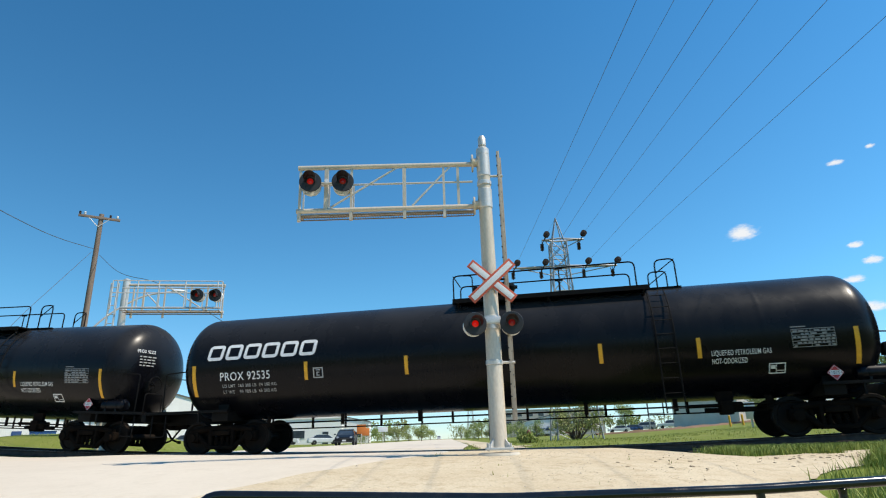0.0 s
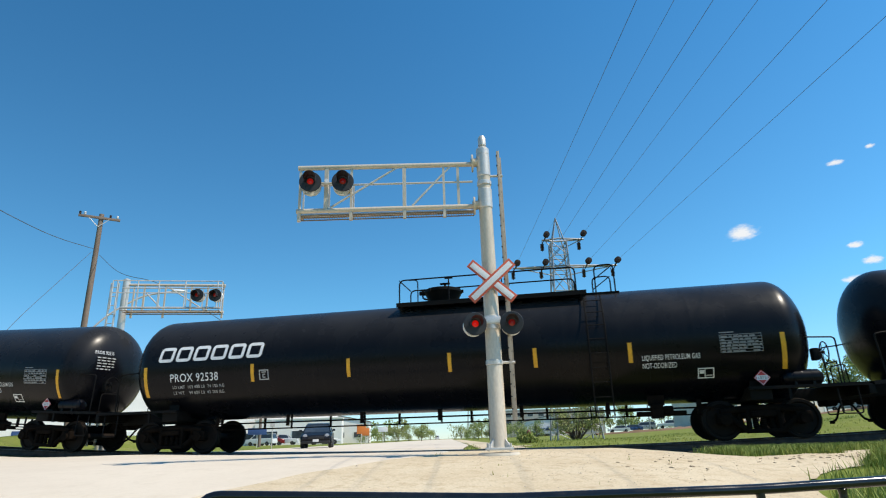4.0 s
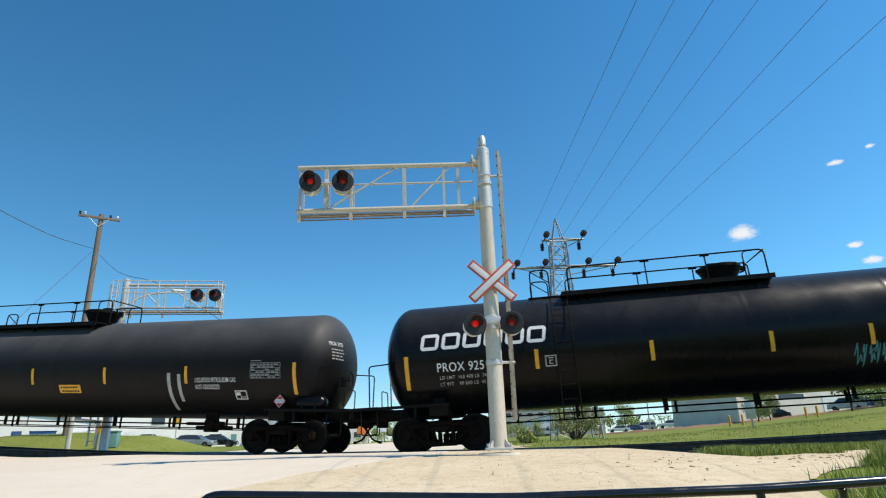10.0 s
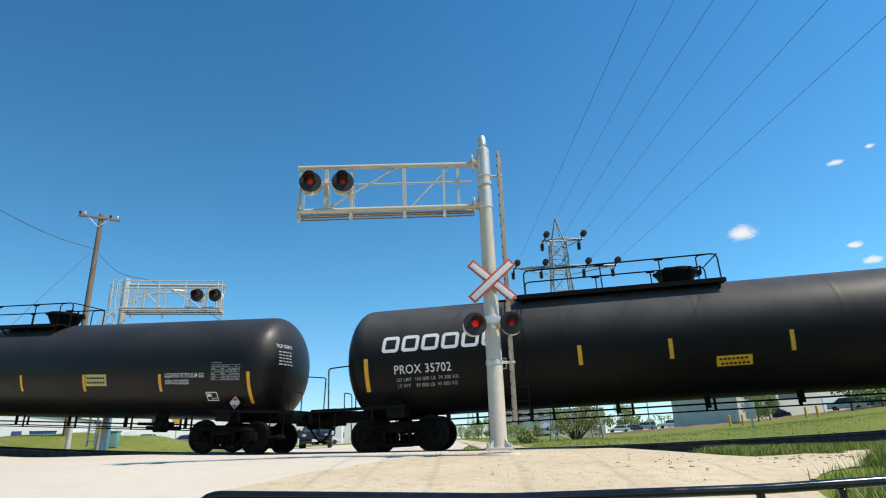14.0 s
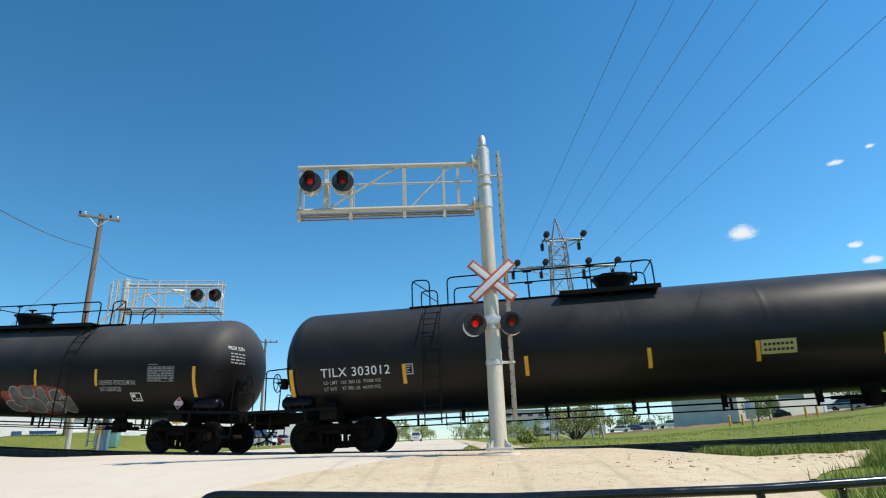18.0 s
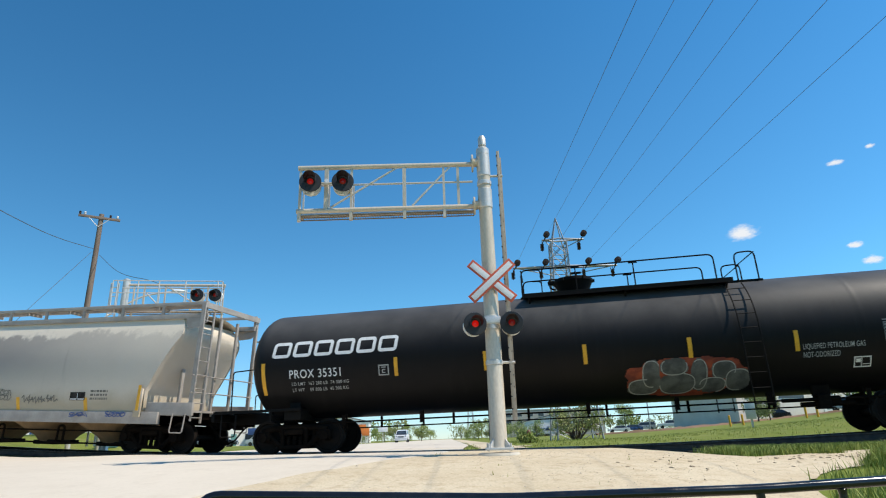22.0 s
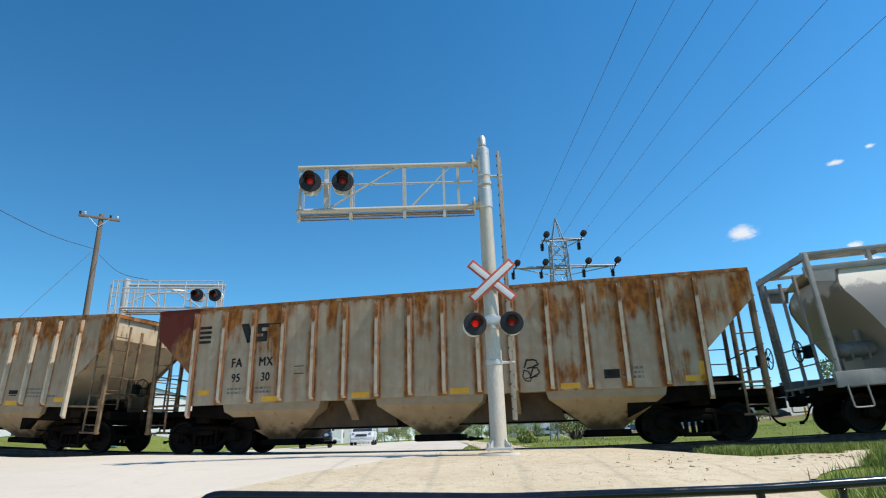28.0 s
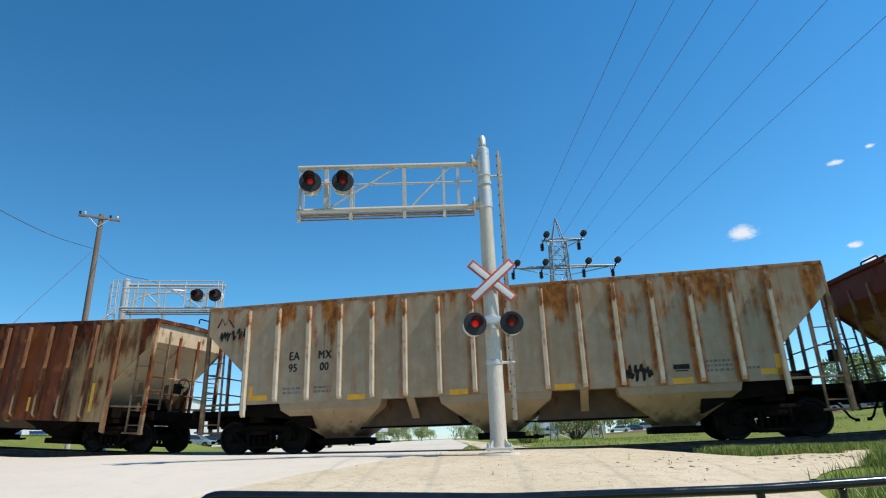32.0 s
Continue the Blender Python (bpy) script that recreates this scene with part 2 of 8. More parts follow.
FRAME_BLACK = surf("black_frame_paint", (0.0045, 0.0045, 0.0045), (0.009, 0.008, 0.0075), 2.5, 0.55, 0.0, 0.15, gloss=0.10)
WHEEL_STEEL = surf("wheel_steel", (0.008, 0.006, 0.005), (0.016, 0.011, 0.008), 5.0, 0.6, 0.0, 0.2, gloss=0.12)
TREAD = surf("polished_tread", (0.45, 0.44, 0.42), (0.35, 0.33, 0.31), 8.0, 0.3, 1.0, 0.05)
RAIL_STEEL = surf("rail_steel", (0.09, 0.055, 0.04), (0.05, 0.035, 0.03), 4.0, 0.7, 0.2, 0.3)
YELLOW = surf("reflective_yellow", (0.84, 0.42, 0.018), (0.72, 0.35, 0.02), 5.0, 0.45, 0.0, 0.05)
DIM_MARK = surf("faint_lettering", (0.24, 0.24, 0.235), (0.19, 0.19, 0.185), 8.0, 0.6, 0.0, 0.03)
WHITE_MARK = surf("white_lettering", (0.80, 0.80, 0.79), (0.70, 0.70, 0.69), 8.0, 0.55, 0.0, 0.03)
GREY_MARK = surf("weathered_lettering", (0.42, 0.42, 0.41), (0.34, 0.34, 0.33), 8.0, 0.6, 0.0, 0.03)
DARK_MARK = surf("black_lettering", (0.022, 0.02, 0.018), (0.05, 0.046, 0.042), 6.0, 0.8, 0.0, 0.05, gloss=0.1)
FADED_MARK = surf("faded_lettering", (0.14, 0.125, 0.10), (0.23, 0.205, 0.17), 6.0, 0.7, 0.0, 0.05)
FADED_YELLOW = surf("faded_yellow_notice", (0.56, 0.44, 0.14), (0.48, 0.40, 0.16), 5.0, 0.55, 0.0, 0.05)
RED_MARK = surf("red_placard", (0.55, 0.03, 0.03), (0.48, 0.04, 0.04), 6.0, 0.5, 0.0, 0.03)
TEAL_SPRAY = surf("teal_spray", (0.03, 0.19, 0.22), (0.05, 0.27, 0.30), 5.0, 0.6, 0.0, 0.03)
ORANGE_SPRAY = surf("orange_spray", (0.34, 0.055, 0.020), (0.13, 0.022, 0.014), 3.0, 0.6, 0.0, 0.03)
GREY_SPRAY = surf("grey_spray", (0.055, 0.058, 0.060), (0.13, 0.135, 0.133), 3.5, 0.6, 0.0, 0.03)
BLUE_SPRAY = surf("pale_blue_spray", (0.35, 0.55, 0.66), (0.45, 0.60, 0.66), 4.0, 0.6, 0.0, 0.03)
INK_BLUE = surf("blue_marker", (0.06, 0.10, 0.25), (0.10, 0.14, 0.30), 4.0, 0.6, 0.0, 0.03)
HOPPER_TAN = rust_paint("hopper_grey_rust", (0.375, 0.288, 0.192), (0.455, 0.358, 0.246), (0.36, 0.135, 0.030), (0.17, 0.056, 0.016), 0.15, ribs=(-6.94, 0.9253), scorched=True)
HOPPER_TAN_B = rust_paint("hopper_grey_less_rust", (0.33, 0.252, 0.164), (0.40, 0.314, 0.212), (0.36, 0.135, 0.030), (0.17, 0.058, 0.017), 0.05, ribs=(-6.94, 0.9253))
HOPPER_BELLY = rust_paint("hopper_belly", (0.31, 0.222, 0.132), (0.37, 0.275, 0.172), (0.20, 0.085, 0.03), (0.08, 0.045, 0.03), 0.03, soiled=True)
# darker copy of the belly paint: shade between the bays is in its colour
HOPPER_SLOPE_SHADE = rust_paint("hopper_slope_sheet", (0.065, 0.043, 0.024), (0.09, 0.06, 0.034), (0.13, 0.06, 0.025), (0.06, 0.035, 0.022), 0.04)
RUSTY_STEEL = surf("rusty_brown_steel", (0.28, 0.18, 0.095), (0.095, 0.048, 0.024), 2.2, 0.8, 0.1, 0.2)
HOPPER_END = rust_paint("hopper_end_cream", (0.53, 0.41, 0.26), (0.60, 0.48, 0.32), (0.28, 0.10, 0.03), (0.13, 0.05, 0.02), 0.02)
HOPPER_END_BURNT = rust_paint("hopper_end_burnt", (0.53, 0.41, 0.26), (0.60, 0.48, 0.32), (0.28, 0.10, 0.03), (0.13, 0.05, 0.02), 0.02, ribs=(-6.94, 0.9253), scorched=True)
RIB_RUST = surf("rib_flank_rust", (0.22, 0.10, 0.038), (0.10, 0.042, 0.018), 3.0, 0.85, 0.0, 0.25, 40.0, (3, 3, 0.6))
RESERVOIR_GREY = surf("soiled_reservoir_grey", (0.20, 0.18, 0.155), (0.13, 0.115, 0.10), 3.0, 0.6, 0.0, 0.15)
HOPPER_RED = rust_paint("hopper_red_rust", (0.42, 0.26, 0.11), (0.48, 0.32, 0.15), (0.165, 0.037, 0.0075), (0.036, 0.010, 0.006), 0.16, ribs=(-6.94, 0.9253), panels=True)
RIB_RED = rust_paint("rib_red", (0.36, 0.22, 0.11), (0.42, 0.29, 0.16), (0.22, 0.062, 0.018), (0.08, 0.024, 0.012), 0.30, fall=0.0)
RIB_PAINT = rust_paint("rib_paint", (0.50, 0.40, 0.28), (0.60, 0.50, 0.37), (0.34, 0.13, 0.035), (0.17, 0.06, 0.02), 0.09, fall=0.05)
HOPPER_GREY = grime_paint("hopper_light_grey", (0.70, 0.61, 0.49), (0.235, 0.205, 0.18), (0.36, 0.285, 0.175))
HOPPER_FRAME = surf("hopper_frame_grey", (0.40, 0.355, 0.31), (0.31, 0.275, 0.24), 2.0, 0.55, 0.0, 0.12)
HOPPER_CONE = surf("hopper_cone_dust", (0.27, 0.175, 0.085), (0.15, 0.10, 0.055), 1.3, 0.8, 0.0, 0.25)
GALV = surf("galvanised_steel", (0.72, 0.68, 0.62), (0.60, 0.57, 0.52), 3.0, 0.34, 0.4, 0.08, 40.0)
LADDER_STEEL = surf("weathered_ladder_steel", (0.42, 0.355, 0.28), (0.33, 0.275, 0.21), 4.0, 0.55, 0.1, 0.1)
MAST_PAINT = surf("mast_aluminium_paint", (0.66, 0.565, 0.44), (0.57, 0.485, 0.375), 1.5, 0.36, 0.1, 0.06, 30.0, (1, 1, 0.3))
ALUMINIUM = surf("bare_aluminium", (0.78, 0.76, 0.71), (0.70, 0.68, 0.63), 5.0, 0.35, 0.1, 0.03)
SIGNAL_BLACK = surf("signal_black", (0.012, 0.012, 0.013), (0.02, 0.02, 0.02), 4.0, 0.5, 0.0, 0.06)
SIGN_WHITE = surf("sign_white", (0.78, 0.78, 0.77), (0.70, 0.70, 0.69), 3.0, 0.4, 0.0, 0.03)
SIGN_RED = surf("sign_red_border", (0.62, 0.11, 0.05), (0.55, 0.10, 0.05), 3.0, 0.45, 0.0, 0.03)
LENS_LIT = glow("lit_red_lens", (1.0, 0.012, 0.006), 0.42, (0.10, 0.002, 0.002))
LENS_DIM = glow("dim_red_lens", (1.0, 0.03, 0.02), 0.08, (0.07, 0.004, 0.004))
LENS_MID = glow("half_lit_red_lens", (1.0, 0.02, 0.012), 0.20, (0.12, 0.004, 0.004))
RUSTY_GRATE = surf("rusty_grating", (0.26, 0.17, 0.10), (0.36, 0.30, 0.22), 8.0, 0.7, 0.3, 0.2)
POLE_WOOD = surf("weathered_pole_wood", (0.17, 0.12, 0.09), (0.25, 0.19, 0.15), 5.0, 0.85, 0.0, 0.4, 60.0, (1, 1, 0.08))
TOWER_STEEL = surf("tower_galvanised", (0.42, 0.43, 0.44), (0.32, 0.33, 0.34), 4.0, 0.45, 0.5, 0.1)
PORCELAIN = surf("brown_porcelain", (0.028, 0.017, 0.014), (0.05, 0.03, 0.024), 6.0, 0.5, 0.0, 0.0, gloss=0.2)
CABLE = surf("aluminium_cable", (0.14, 0.14, 0.15), (0.10, 0.10, 0.11), 3.0, 0.5, 0.4, 0.0)
BAR_BLACK = surf("glossy_black_tube", (0.008, 0.008, 0.010), (0.012, 0.012, 0.014), 9.0, 0.13, 0.0, 0.05, 120.0)
CONCRETE = earth("pale_concrete", (0.60, 0.525, 0.425), (0.65, 0.575, 0.47), (0.575, 0.50, 0.40), 0.25, 0.9, 0.02, 0.07)
DIRT = earth("pale_sandy_dirt", (0.58, 0.475, 0.325), (0.64, 0.54, 0.385), (0.42, 0.32, 0.20), 0.5, 0.97, 0.6, 0.30)
TURF = earth("turf", (0.15, 0.19, 0.033), (0.20, 0.225, 0.05), (0.27, 0.245, 0.10), 0.22, 0.95, 0.6)
BALLAST = earth("dirty_ballast", (0.16, 0.14, 0.12), (0.22, 0.19, 0.16), (0.09, 0.08, 0.07), 2.0, 0.95, 0.8)
TIE_WOOD = surf("creosoted_tie", (0.05, 0.038, 0.03), (0.09, 0.07, 0.055), 3.0, 0.9, 0.0, 0.4)
RUBBER = surf("crossing_panel", (0.10, 0.095, 0.09), (0.17, 0.16, 0.145), 2.0, 0.8, 0.0, 0.3)
PAD = surf("footing_concrete", (0.50, 0.45, 0.36), (0.58, 0.53, 0.44), 3.0, 0.9, 0.0, 0.3)
GRASS = leafy("grass_blades", (0.165, 0.225, 0.034), (0.34, 0.37, 0.10))
LEAF = leafy("spring_leaves", (0.18, 0.24, 0.06), (0.34, 0.38, 0.13))
LEAF_GREY = leafy("budding_twigs", (0.22, 0.26, 0.09), (0.36, 0.36, 0.16))
BARK = surf("bark", (0.09, 0.07, 0.055), (0.14, 0.11, 0.09), 6.0, 0.9, 0.0, 0.4)
STONE = surf("loose_stone", (0.55, 0.46, 0.35), (0.42, 0.35, 0.27), 9.0, 0.9, 0.0, 0.3)


# ---- mesh tools ----
def finish(name, bm, material, sharp=35.0):
    me = bpy.data.meshes.new(name)
    bm.to_mesh(me)
    bm.free()
    me.materials.append(material)
    if sharp and len(me.polygons):
        me.shade_smooth()
        me.set_sharp_from_angle(angle=radians(sharp))
    return me


def part(name, bm, material, parent, label="", sharp=35.0):
    """One mesh object under a thing or a part. bm: a bmesh, or a mesh that other parts share."""
    ob = new(name, bm if isinstance(bm, bpy.types.Mesh) else finish(name, bm, material, sharp))
    ob.parent = parent
    return tagged(ob, label)


STORE = {}


def shared(key, make, material, sharp=35.0):
    """The mesh that make() builds, made once for all alike parts."""
    if key not in STORE:
        STORE[key] = finish(key.split("|")[0], make(), material, sharp)
    return STORE[key]


def thing(name, label, category, m=None, group="", kind=""):
    ob = new(name)
    if m is not None:
        ob.matrix_basis = m
    return tagged(ob, label, category, group, kind)


def solid(name, bm, material, label, category, m=None, group="", kind="", sharp=35.0):
    """A thing that is one mesh."""
    ob = new(name, bm if isinstance(bm, bpy.types.Mesh) else finish(name, bm, material, sharp))
    if m is not None:
        ob.matrix_basis = m
    return tagged(ob, label, category, group, kind)


def box(bm, c, size, turn=None, taper=1.0, chamfer=0.0):
    """A box about c; taper narrows its top; chamfer cuts its upright and level edges."""
    sx, sy, sz = (k / 2 for k in size)
    vs = []
    for z, k in ((-sz, 1.0), (sz, taper)):
        for x, y in ((-sx, -sy), (sx, -sy), (sx, sy), (-sx, sy)):
            p = Vector((x * k, y * k, z))
            vs.append(bm.verts.new(Vector(c) + (turn @ p if turn else p)))
    fs = [bm.faces.new([vs[i] for i in q]) for q in ((3, 2, 1, 0), (4, 5, 6, 7), (0, 1, 5, 4), (1, 2, 6, 5), (2, 3, 7, 6), (3, 0, 4, 7))]
    if chamfer:
        es = {e for f in fs for e in f.edges}
        bmesh.ops.bevel(bm, geom=list(es), offset=chamfer, segments=2, profile=0.6, affect="EDGES")
    return bm


def tube(bm, pts, r, seg=8, caps=True, taper=None):
    """A round bar along points."""
    pts = [Vector(p) for p in pts]
    rings = []
    side = None
    for i, p in enumerate(pts):
        a = pts[max(i - 1, 0)]
        b = pts[min(i + 1, len(pts) - 1)]
        t = (b - a).normalized()
        if side is None:
            side = t.cross(Vector((0, 0, 1)) if abs(t.z) < 0.9 else Vector((1, 0, 0))).normalized()
        else:
            side = (side - t * side.dot(t)).normalized()
        up = t.cross(side)
        k = r if taper is None else r * (1 + (taper - 1) * i / (len(pts) - 1))
        rings.append([bm.verts.new(p + (side * math.cos(q) + up * math.sin(q)) * k) for q in (2 * math.pi * j / seg for j in range(seg))])
    for u, v in zip(rings, rings[1:]):
        for j in range(seg):
            bm.faces.new((u[j], u[(j + 1) % seg], v[(j + 1) % seg], v[j]))
    if caps:
        bm.faces.new(rings[0][::-1])
        bm.faces.new(rings[-1])
    return bm


def bend(pts, radius=0.12, n=4):
    """Round the corners of a line of points."""
    pts = [Vector(p) for p in pts]
    out = [pts[0]]
    for a, b, c in zip(pts, pts[1:], pts[2:]):
        u, v = (a - b), (c - b)
        k = min(radius, u.length * 0.45, v.length * 0.45)
        p, q = b + u.normalized() * k, b + v.normalized() * k
        for i in range(n + 1):
            f = i / n
            out.append(p.lerp(b, f).lerp(b.lerp(q, f), f))
    return out + [pts[-1]]


def lathe(bm, prof, axis="X", seg=48, c=(0, 0, 0), caps=True):
    """Turn a profile of (along, radius) round an axis through c."""
    c = Vector(c)
    rings = []
    for a, r in prof:
        ring = []
        for j in range(seg):
            q = 2 * math.pi * j / seg
            u, v = r * math.cos(q), r * math.sin(q)
            ring.append(bm.verts.new(c + Vector({"X": (a, u, v), "Y": (v, a, u), "Z": (u, v, a)}[axis])))
        rings.append(ring)
    for u, v in zip(rings, rings[1:]):
        for j in range(seg):
            bm.faces.new((u[j], u[(j + 1) % seg], v[(j + 1) % seg], v[j]))
    if caps:
        bm.faces.new(rings[0][::-1])
        bm.faces.new(rings[-1])
    return bm


def sheet(bm, rows, thick=None):
    """Quads between rows of points."""
    vs = [[bm.verts.new(p) for p in r] for r in rows]
    for a, b in zip(vs, vs[1:]):
        for i in range(len(a) - 1):
            bm.faces.new((a[i], a[i + 1], b[i + 1], b[i]))
    return bm


def prism(bm, outline, axis, lo, hi):
    """An outline of (u, v) pushed along an axis: y takes (x, z), x takes (y, z), z takes (x, y)."""
    def at(u, v, w):
        return {"y": (u, w, v), "x": (w, u, v), "z": (u, v, w)}[axis]
    a = [bm.verts.new(at(u, v, lo)) for u, v in outline]
    b = [bm.verts.new(at(u, v, hi)) for u, v in outline]
    n = len(outline)
    bm.faces.new(a)
    bm.faces.new(b[::-1])
    for i in range(n):
        bm.faces.new((a[i], b[i], b[(i + 1) % n], a[(i + 1) % n]))
    bmesh.ops.recalc_face_normals(bm, faces=bm.faces)
    return bm


def letters(text, height, wide=1.0, bold=0.004):
    """Flat lettering as a bmesh in the xy plane, starting at the origin."""
    cu = bpy.data.curves.new("letters", "FONT")
    cu.body, cu.size, cu.offset, cu.space_character = text, height / 0.70, bold * height / 0.7, 1.10
    ob = bpy.data.objects.new("letters", cu)
    me = bpy.data.meshes.new_from_object(ob)
    bm = bmesh.new()
    bm.from_mesh(me)
    bpy.data.objects.remove(ob)
    bpy.data.curves.remove(cu)
    bpy.data.meshes.remove(me)
    for v in bm.verts:
        v.co.x *= wide / 1.09
    # cut across, so that tall strokes follow a round side
    for k in range(-1, 5):
        bmesh.ops.bisect_plane(bm, geom=list(bm.verts) + list(bm.edges) + list(bm.faces), plane_co=(0, height * 0.25 * k + 0.001, 0), plane_no=(0, 1, 0))
    return bm


def laid(bm, place):
    """Move each vertex (u, v) of a flat mesh to place(u, v)."""
    for v in bm.verts:
        v.co = place(v.co.x, v.co.y)
    return bm


def bar(bm, x0, y0, x1, y1, n=1):
    """A flat bar in the xy plane, cut n times upwards so that it can follow a curve."""
    n = max(n, math.ceil(abs(y1 - y0) / 0.06))
    rows = [[bm.verts.new((x, y0 + (y1 - y0) * i / n, 0)) for x in (x0, x1)] for i in range(n + 1)]
    for a, b in zip(rows, rows[1:]):
        bm.faces.new((a[0], a[1], b[1], b[0]))
    return bm


def ribbon(bm, pts, w):
    """A flat stroke along points in the xy plane."""
    pts = [Vector((*p, 0)) for p in pts]
    rows = []
    for i, p in enumerate(pts):
        t = (pts[min(i + 1, len(pts) - 1)] - pts[max(i - 1, 0)])
        n = Vector((-t.y, t.x, 0)).normalized() * w / 2
        rows.append((bm.verts.new(p + n), bm.verts.new(p - n)))
    for a, b in zip(rows, rows[1:]):
        bm.faces.new((a[0], a[1], b[1], b[0]))
    return bm


def tag_line(bm, x0, x1, y0, y1, glyphs, w, seed):
    """A row of sprayed loops, hooks and zigzags that spell nothing."""
    rng = random.Random(seed)
    step = (x1 - x0) / glyphs
    for i in range(glyphs):
        cx, hw = x0 + (i + 0.5) * step, step * rng.uniform(0.6, 0.95)
        lo, hi = y0 + rng.uniform(0, 0.15) * (y1 - y0), y1 - rng.uniform(0, 0.2) * (y1 - y0)
        mid = (lo + hi) / 2
        kind = rng.randrange(4)
        if kind == 0:
            pts = [(cx + hw * 0.8 * math.cos(q), mid + (hi - lo) / 2 * math.sin(q)) for q in (0.4 + 6.6 * k / 18 for k in range(19))]
        elif kind == 1:
            pts = [(cx - hw, lo), (cx - hw * 0.6, hi), (cx - hw * 0.1, lo + 0.3 * (hi - lo)), (cx + hw * 0.35, hi), (cx + hw, lo)]
        elif kind == 2:
            pts = [(cx - hw * 0.5, lo), (cx - hw * 0.5, hi)] + [(cx - hw * 0.5 + 1.4 * hw * math.sin(q), lo + (hi - lo) * (0.5 + 0.5 * math.cos(q))) for q in (math.pi * k / 10 for k in range(11))]
        else:
            pts = [(cx + hw * 0.8 * math.cos(q), lo + (hi - lo) * (0.75 + 0.25 * math.sin(q))) for q in (0.5 + 3.6 * k / 9 for k in range(10))]
            pts += [(cx + hw * 0.8 * math.cos(q), lo + (hi - lo) * (0.25 + 0.25 * math.sin(q))) for q in (1.2 - 3.9 * k / 9 for k in range(10))]
        lean, bob = rng.uniform(-0.3, 0.5), rng.uniform(-0.12, 0.12) * (y1 - y0)
        pts = [(x + lean * (y - mid) + rng.gauss(0, 0.06) * step, y + bob + rng.gauss(0, 0.03) * (y1 - y0)) for x, y in pts]
        if i:
            ribbon(bm, [(cx - 1.2 * step, mid + rng.uniform(-0.5, 0.5) * (hi - lo)), (cx - 0.3 * step, mid + rng.uniform(-0.5, 0.5) * (hi - lo)), (cx + 0.5 * step, mid + rng.uniform(-0.6, 0.6) * (hi - lo))], w * 0.7)
        ribbon(bm, pts, w * rng.uniform(0.8, 1.2))
    return bm


def spikes(bm, x0, x1, y0, y1, n, w, seed):
    """Thin pointed letters sprayed in quick strokes."""
    rng = random.Random(seed)
    pitch, h = (x1 - x0) / n, y1 - y0
    for i in range(n):
        c = x0 + pitch * (i + 0.5)
        foot_, head = y0 + h * rng.uniform(0.0, 0.25), y0 + h * rng.uniform(0.72, 1.0)
        pts = [(c - pitch * rng.uniform(0.3, 0.6), y0 + h * rng.uniform(0.3, 0.6)), (c - pitch * 0.1, head), (c - pitch * rng.uniform(-0.1, 0.2), foot_), (c + pitch * rng.uniform(0.25, 0.5), y0 + h * rng.uniform(0.4, 0.8))]
        if rng.random() < 0.6:
            pts.append((c + pitch * rng.uniform(0.5, 0.7), foot_ + 0.1 * h))
        if rng.random() < 0.6:
            pts.insert(0, (c + pitch * 0.5, y0 + h * rng.uniform(0.45, 0.7)))
        line = [Vector(a).lerp(Vector(b), f / 6) for a, b in zip(pts, pts[1:]) for f in range(6)] + [Vector(pts[-1])]
        ribbon(bm, [tuple(p) for p in line], w)


def blob(bm, inside, x0, x1, y0, y1, nx, ny):
    """The cells of a flat grid for which inside(u, v) holds, u and v from -1 to 1."""
    vs = {}
    for i in range(nx):
        for j in range(ny):
            if inside((i + 0.5) / nx * 2 - 1, (j + 0.5) / ny * 2 - 1):
                q = []
                for k in ((i, j), (i + 1, j), (i + 1, j + 1), (i, j + 1)):
                    if k not in vs:
                        vs[k] = bm.verts.new((x0 + (x1 - x0) * k[0] / nx, y0 + (y1 - y0) * k[1] / ny, 0))
                    q.append(vs[k])
                bm.faces.new(q)
    return bm


def smooth(a, b, x):
    t = max(0.0, min(1.0, (x - a) / (b - a)))
    return t * t * (3 - 2 * t)


# ---- plan of the track and the ground ----
YAW = -0.17515
ALONG = Vector((math.cos(YAW), math.sin(YAW), 0))
ACROSS = Vector((-math.sin(YAW), math.cos(YAW), 0))
MIDLINE, SAG, TILT, CURVE = 16.215, 0.00181, 0.00693, 0.003


def dip(s):
    """A square near the crossing that levels off far out."""
    a = abs(s)
    if a < 22:
        return a * a
    if a < 44:
        return 484 + 44 * (a - 22) - (a - 22) ** 2
    return 968.0


def rise(s):
    """Height of the rail tops along the track."""
    return SAG * dip(s) + TILT * max(-40.0, min(40.0, s))


def swing(s):
    a = abs(s)
    return a * a if a < 25 else 50 * a - 625


def track(s, off=0.0, h=0.0):
    """A point of the track: s along it, off to the far side of its midline, h above the rail tops."""
    return ALONG * s + ACROSS * (MIDLINE + off + CURVE * swing(s)) + Vector((0, 0, h + rise(s)))


def to_track(x, y):
    s = x * ALONG.x + y * ALONG.y
    return s, x * ACROSS.x + y * ACROSS.y - MIDLINE - CURVE * swing(s)


def lift(x, y):
    """How the land beyond the track swells to both sides of the road."""
    d = max(1.0, min(150.0, y))
    r = max(-1.0, min(0.9, x / max(1.0, y)))
    mound = (1.05 * smooth(-12.5, -16.5, x) + 0.45 * smooth(-17.0, -20.5, x) + 0.2 * smooth(-21.0, -25.0, x)) * math.exp(-((y - 31.5) / 5.0) ** 2)
    return (0.070 if r > 0 else 0.016) * r * r * d + mound


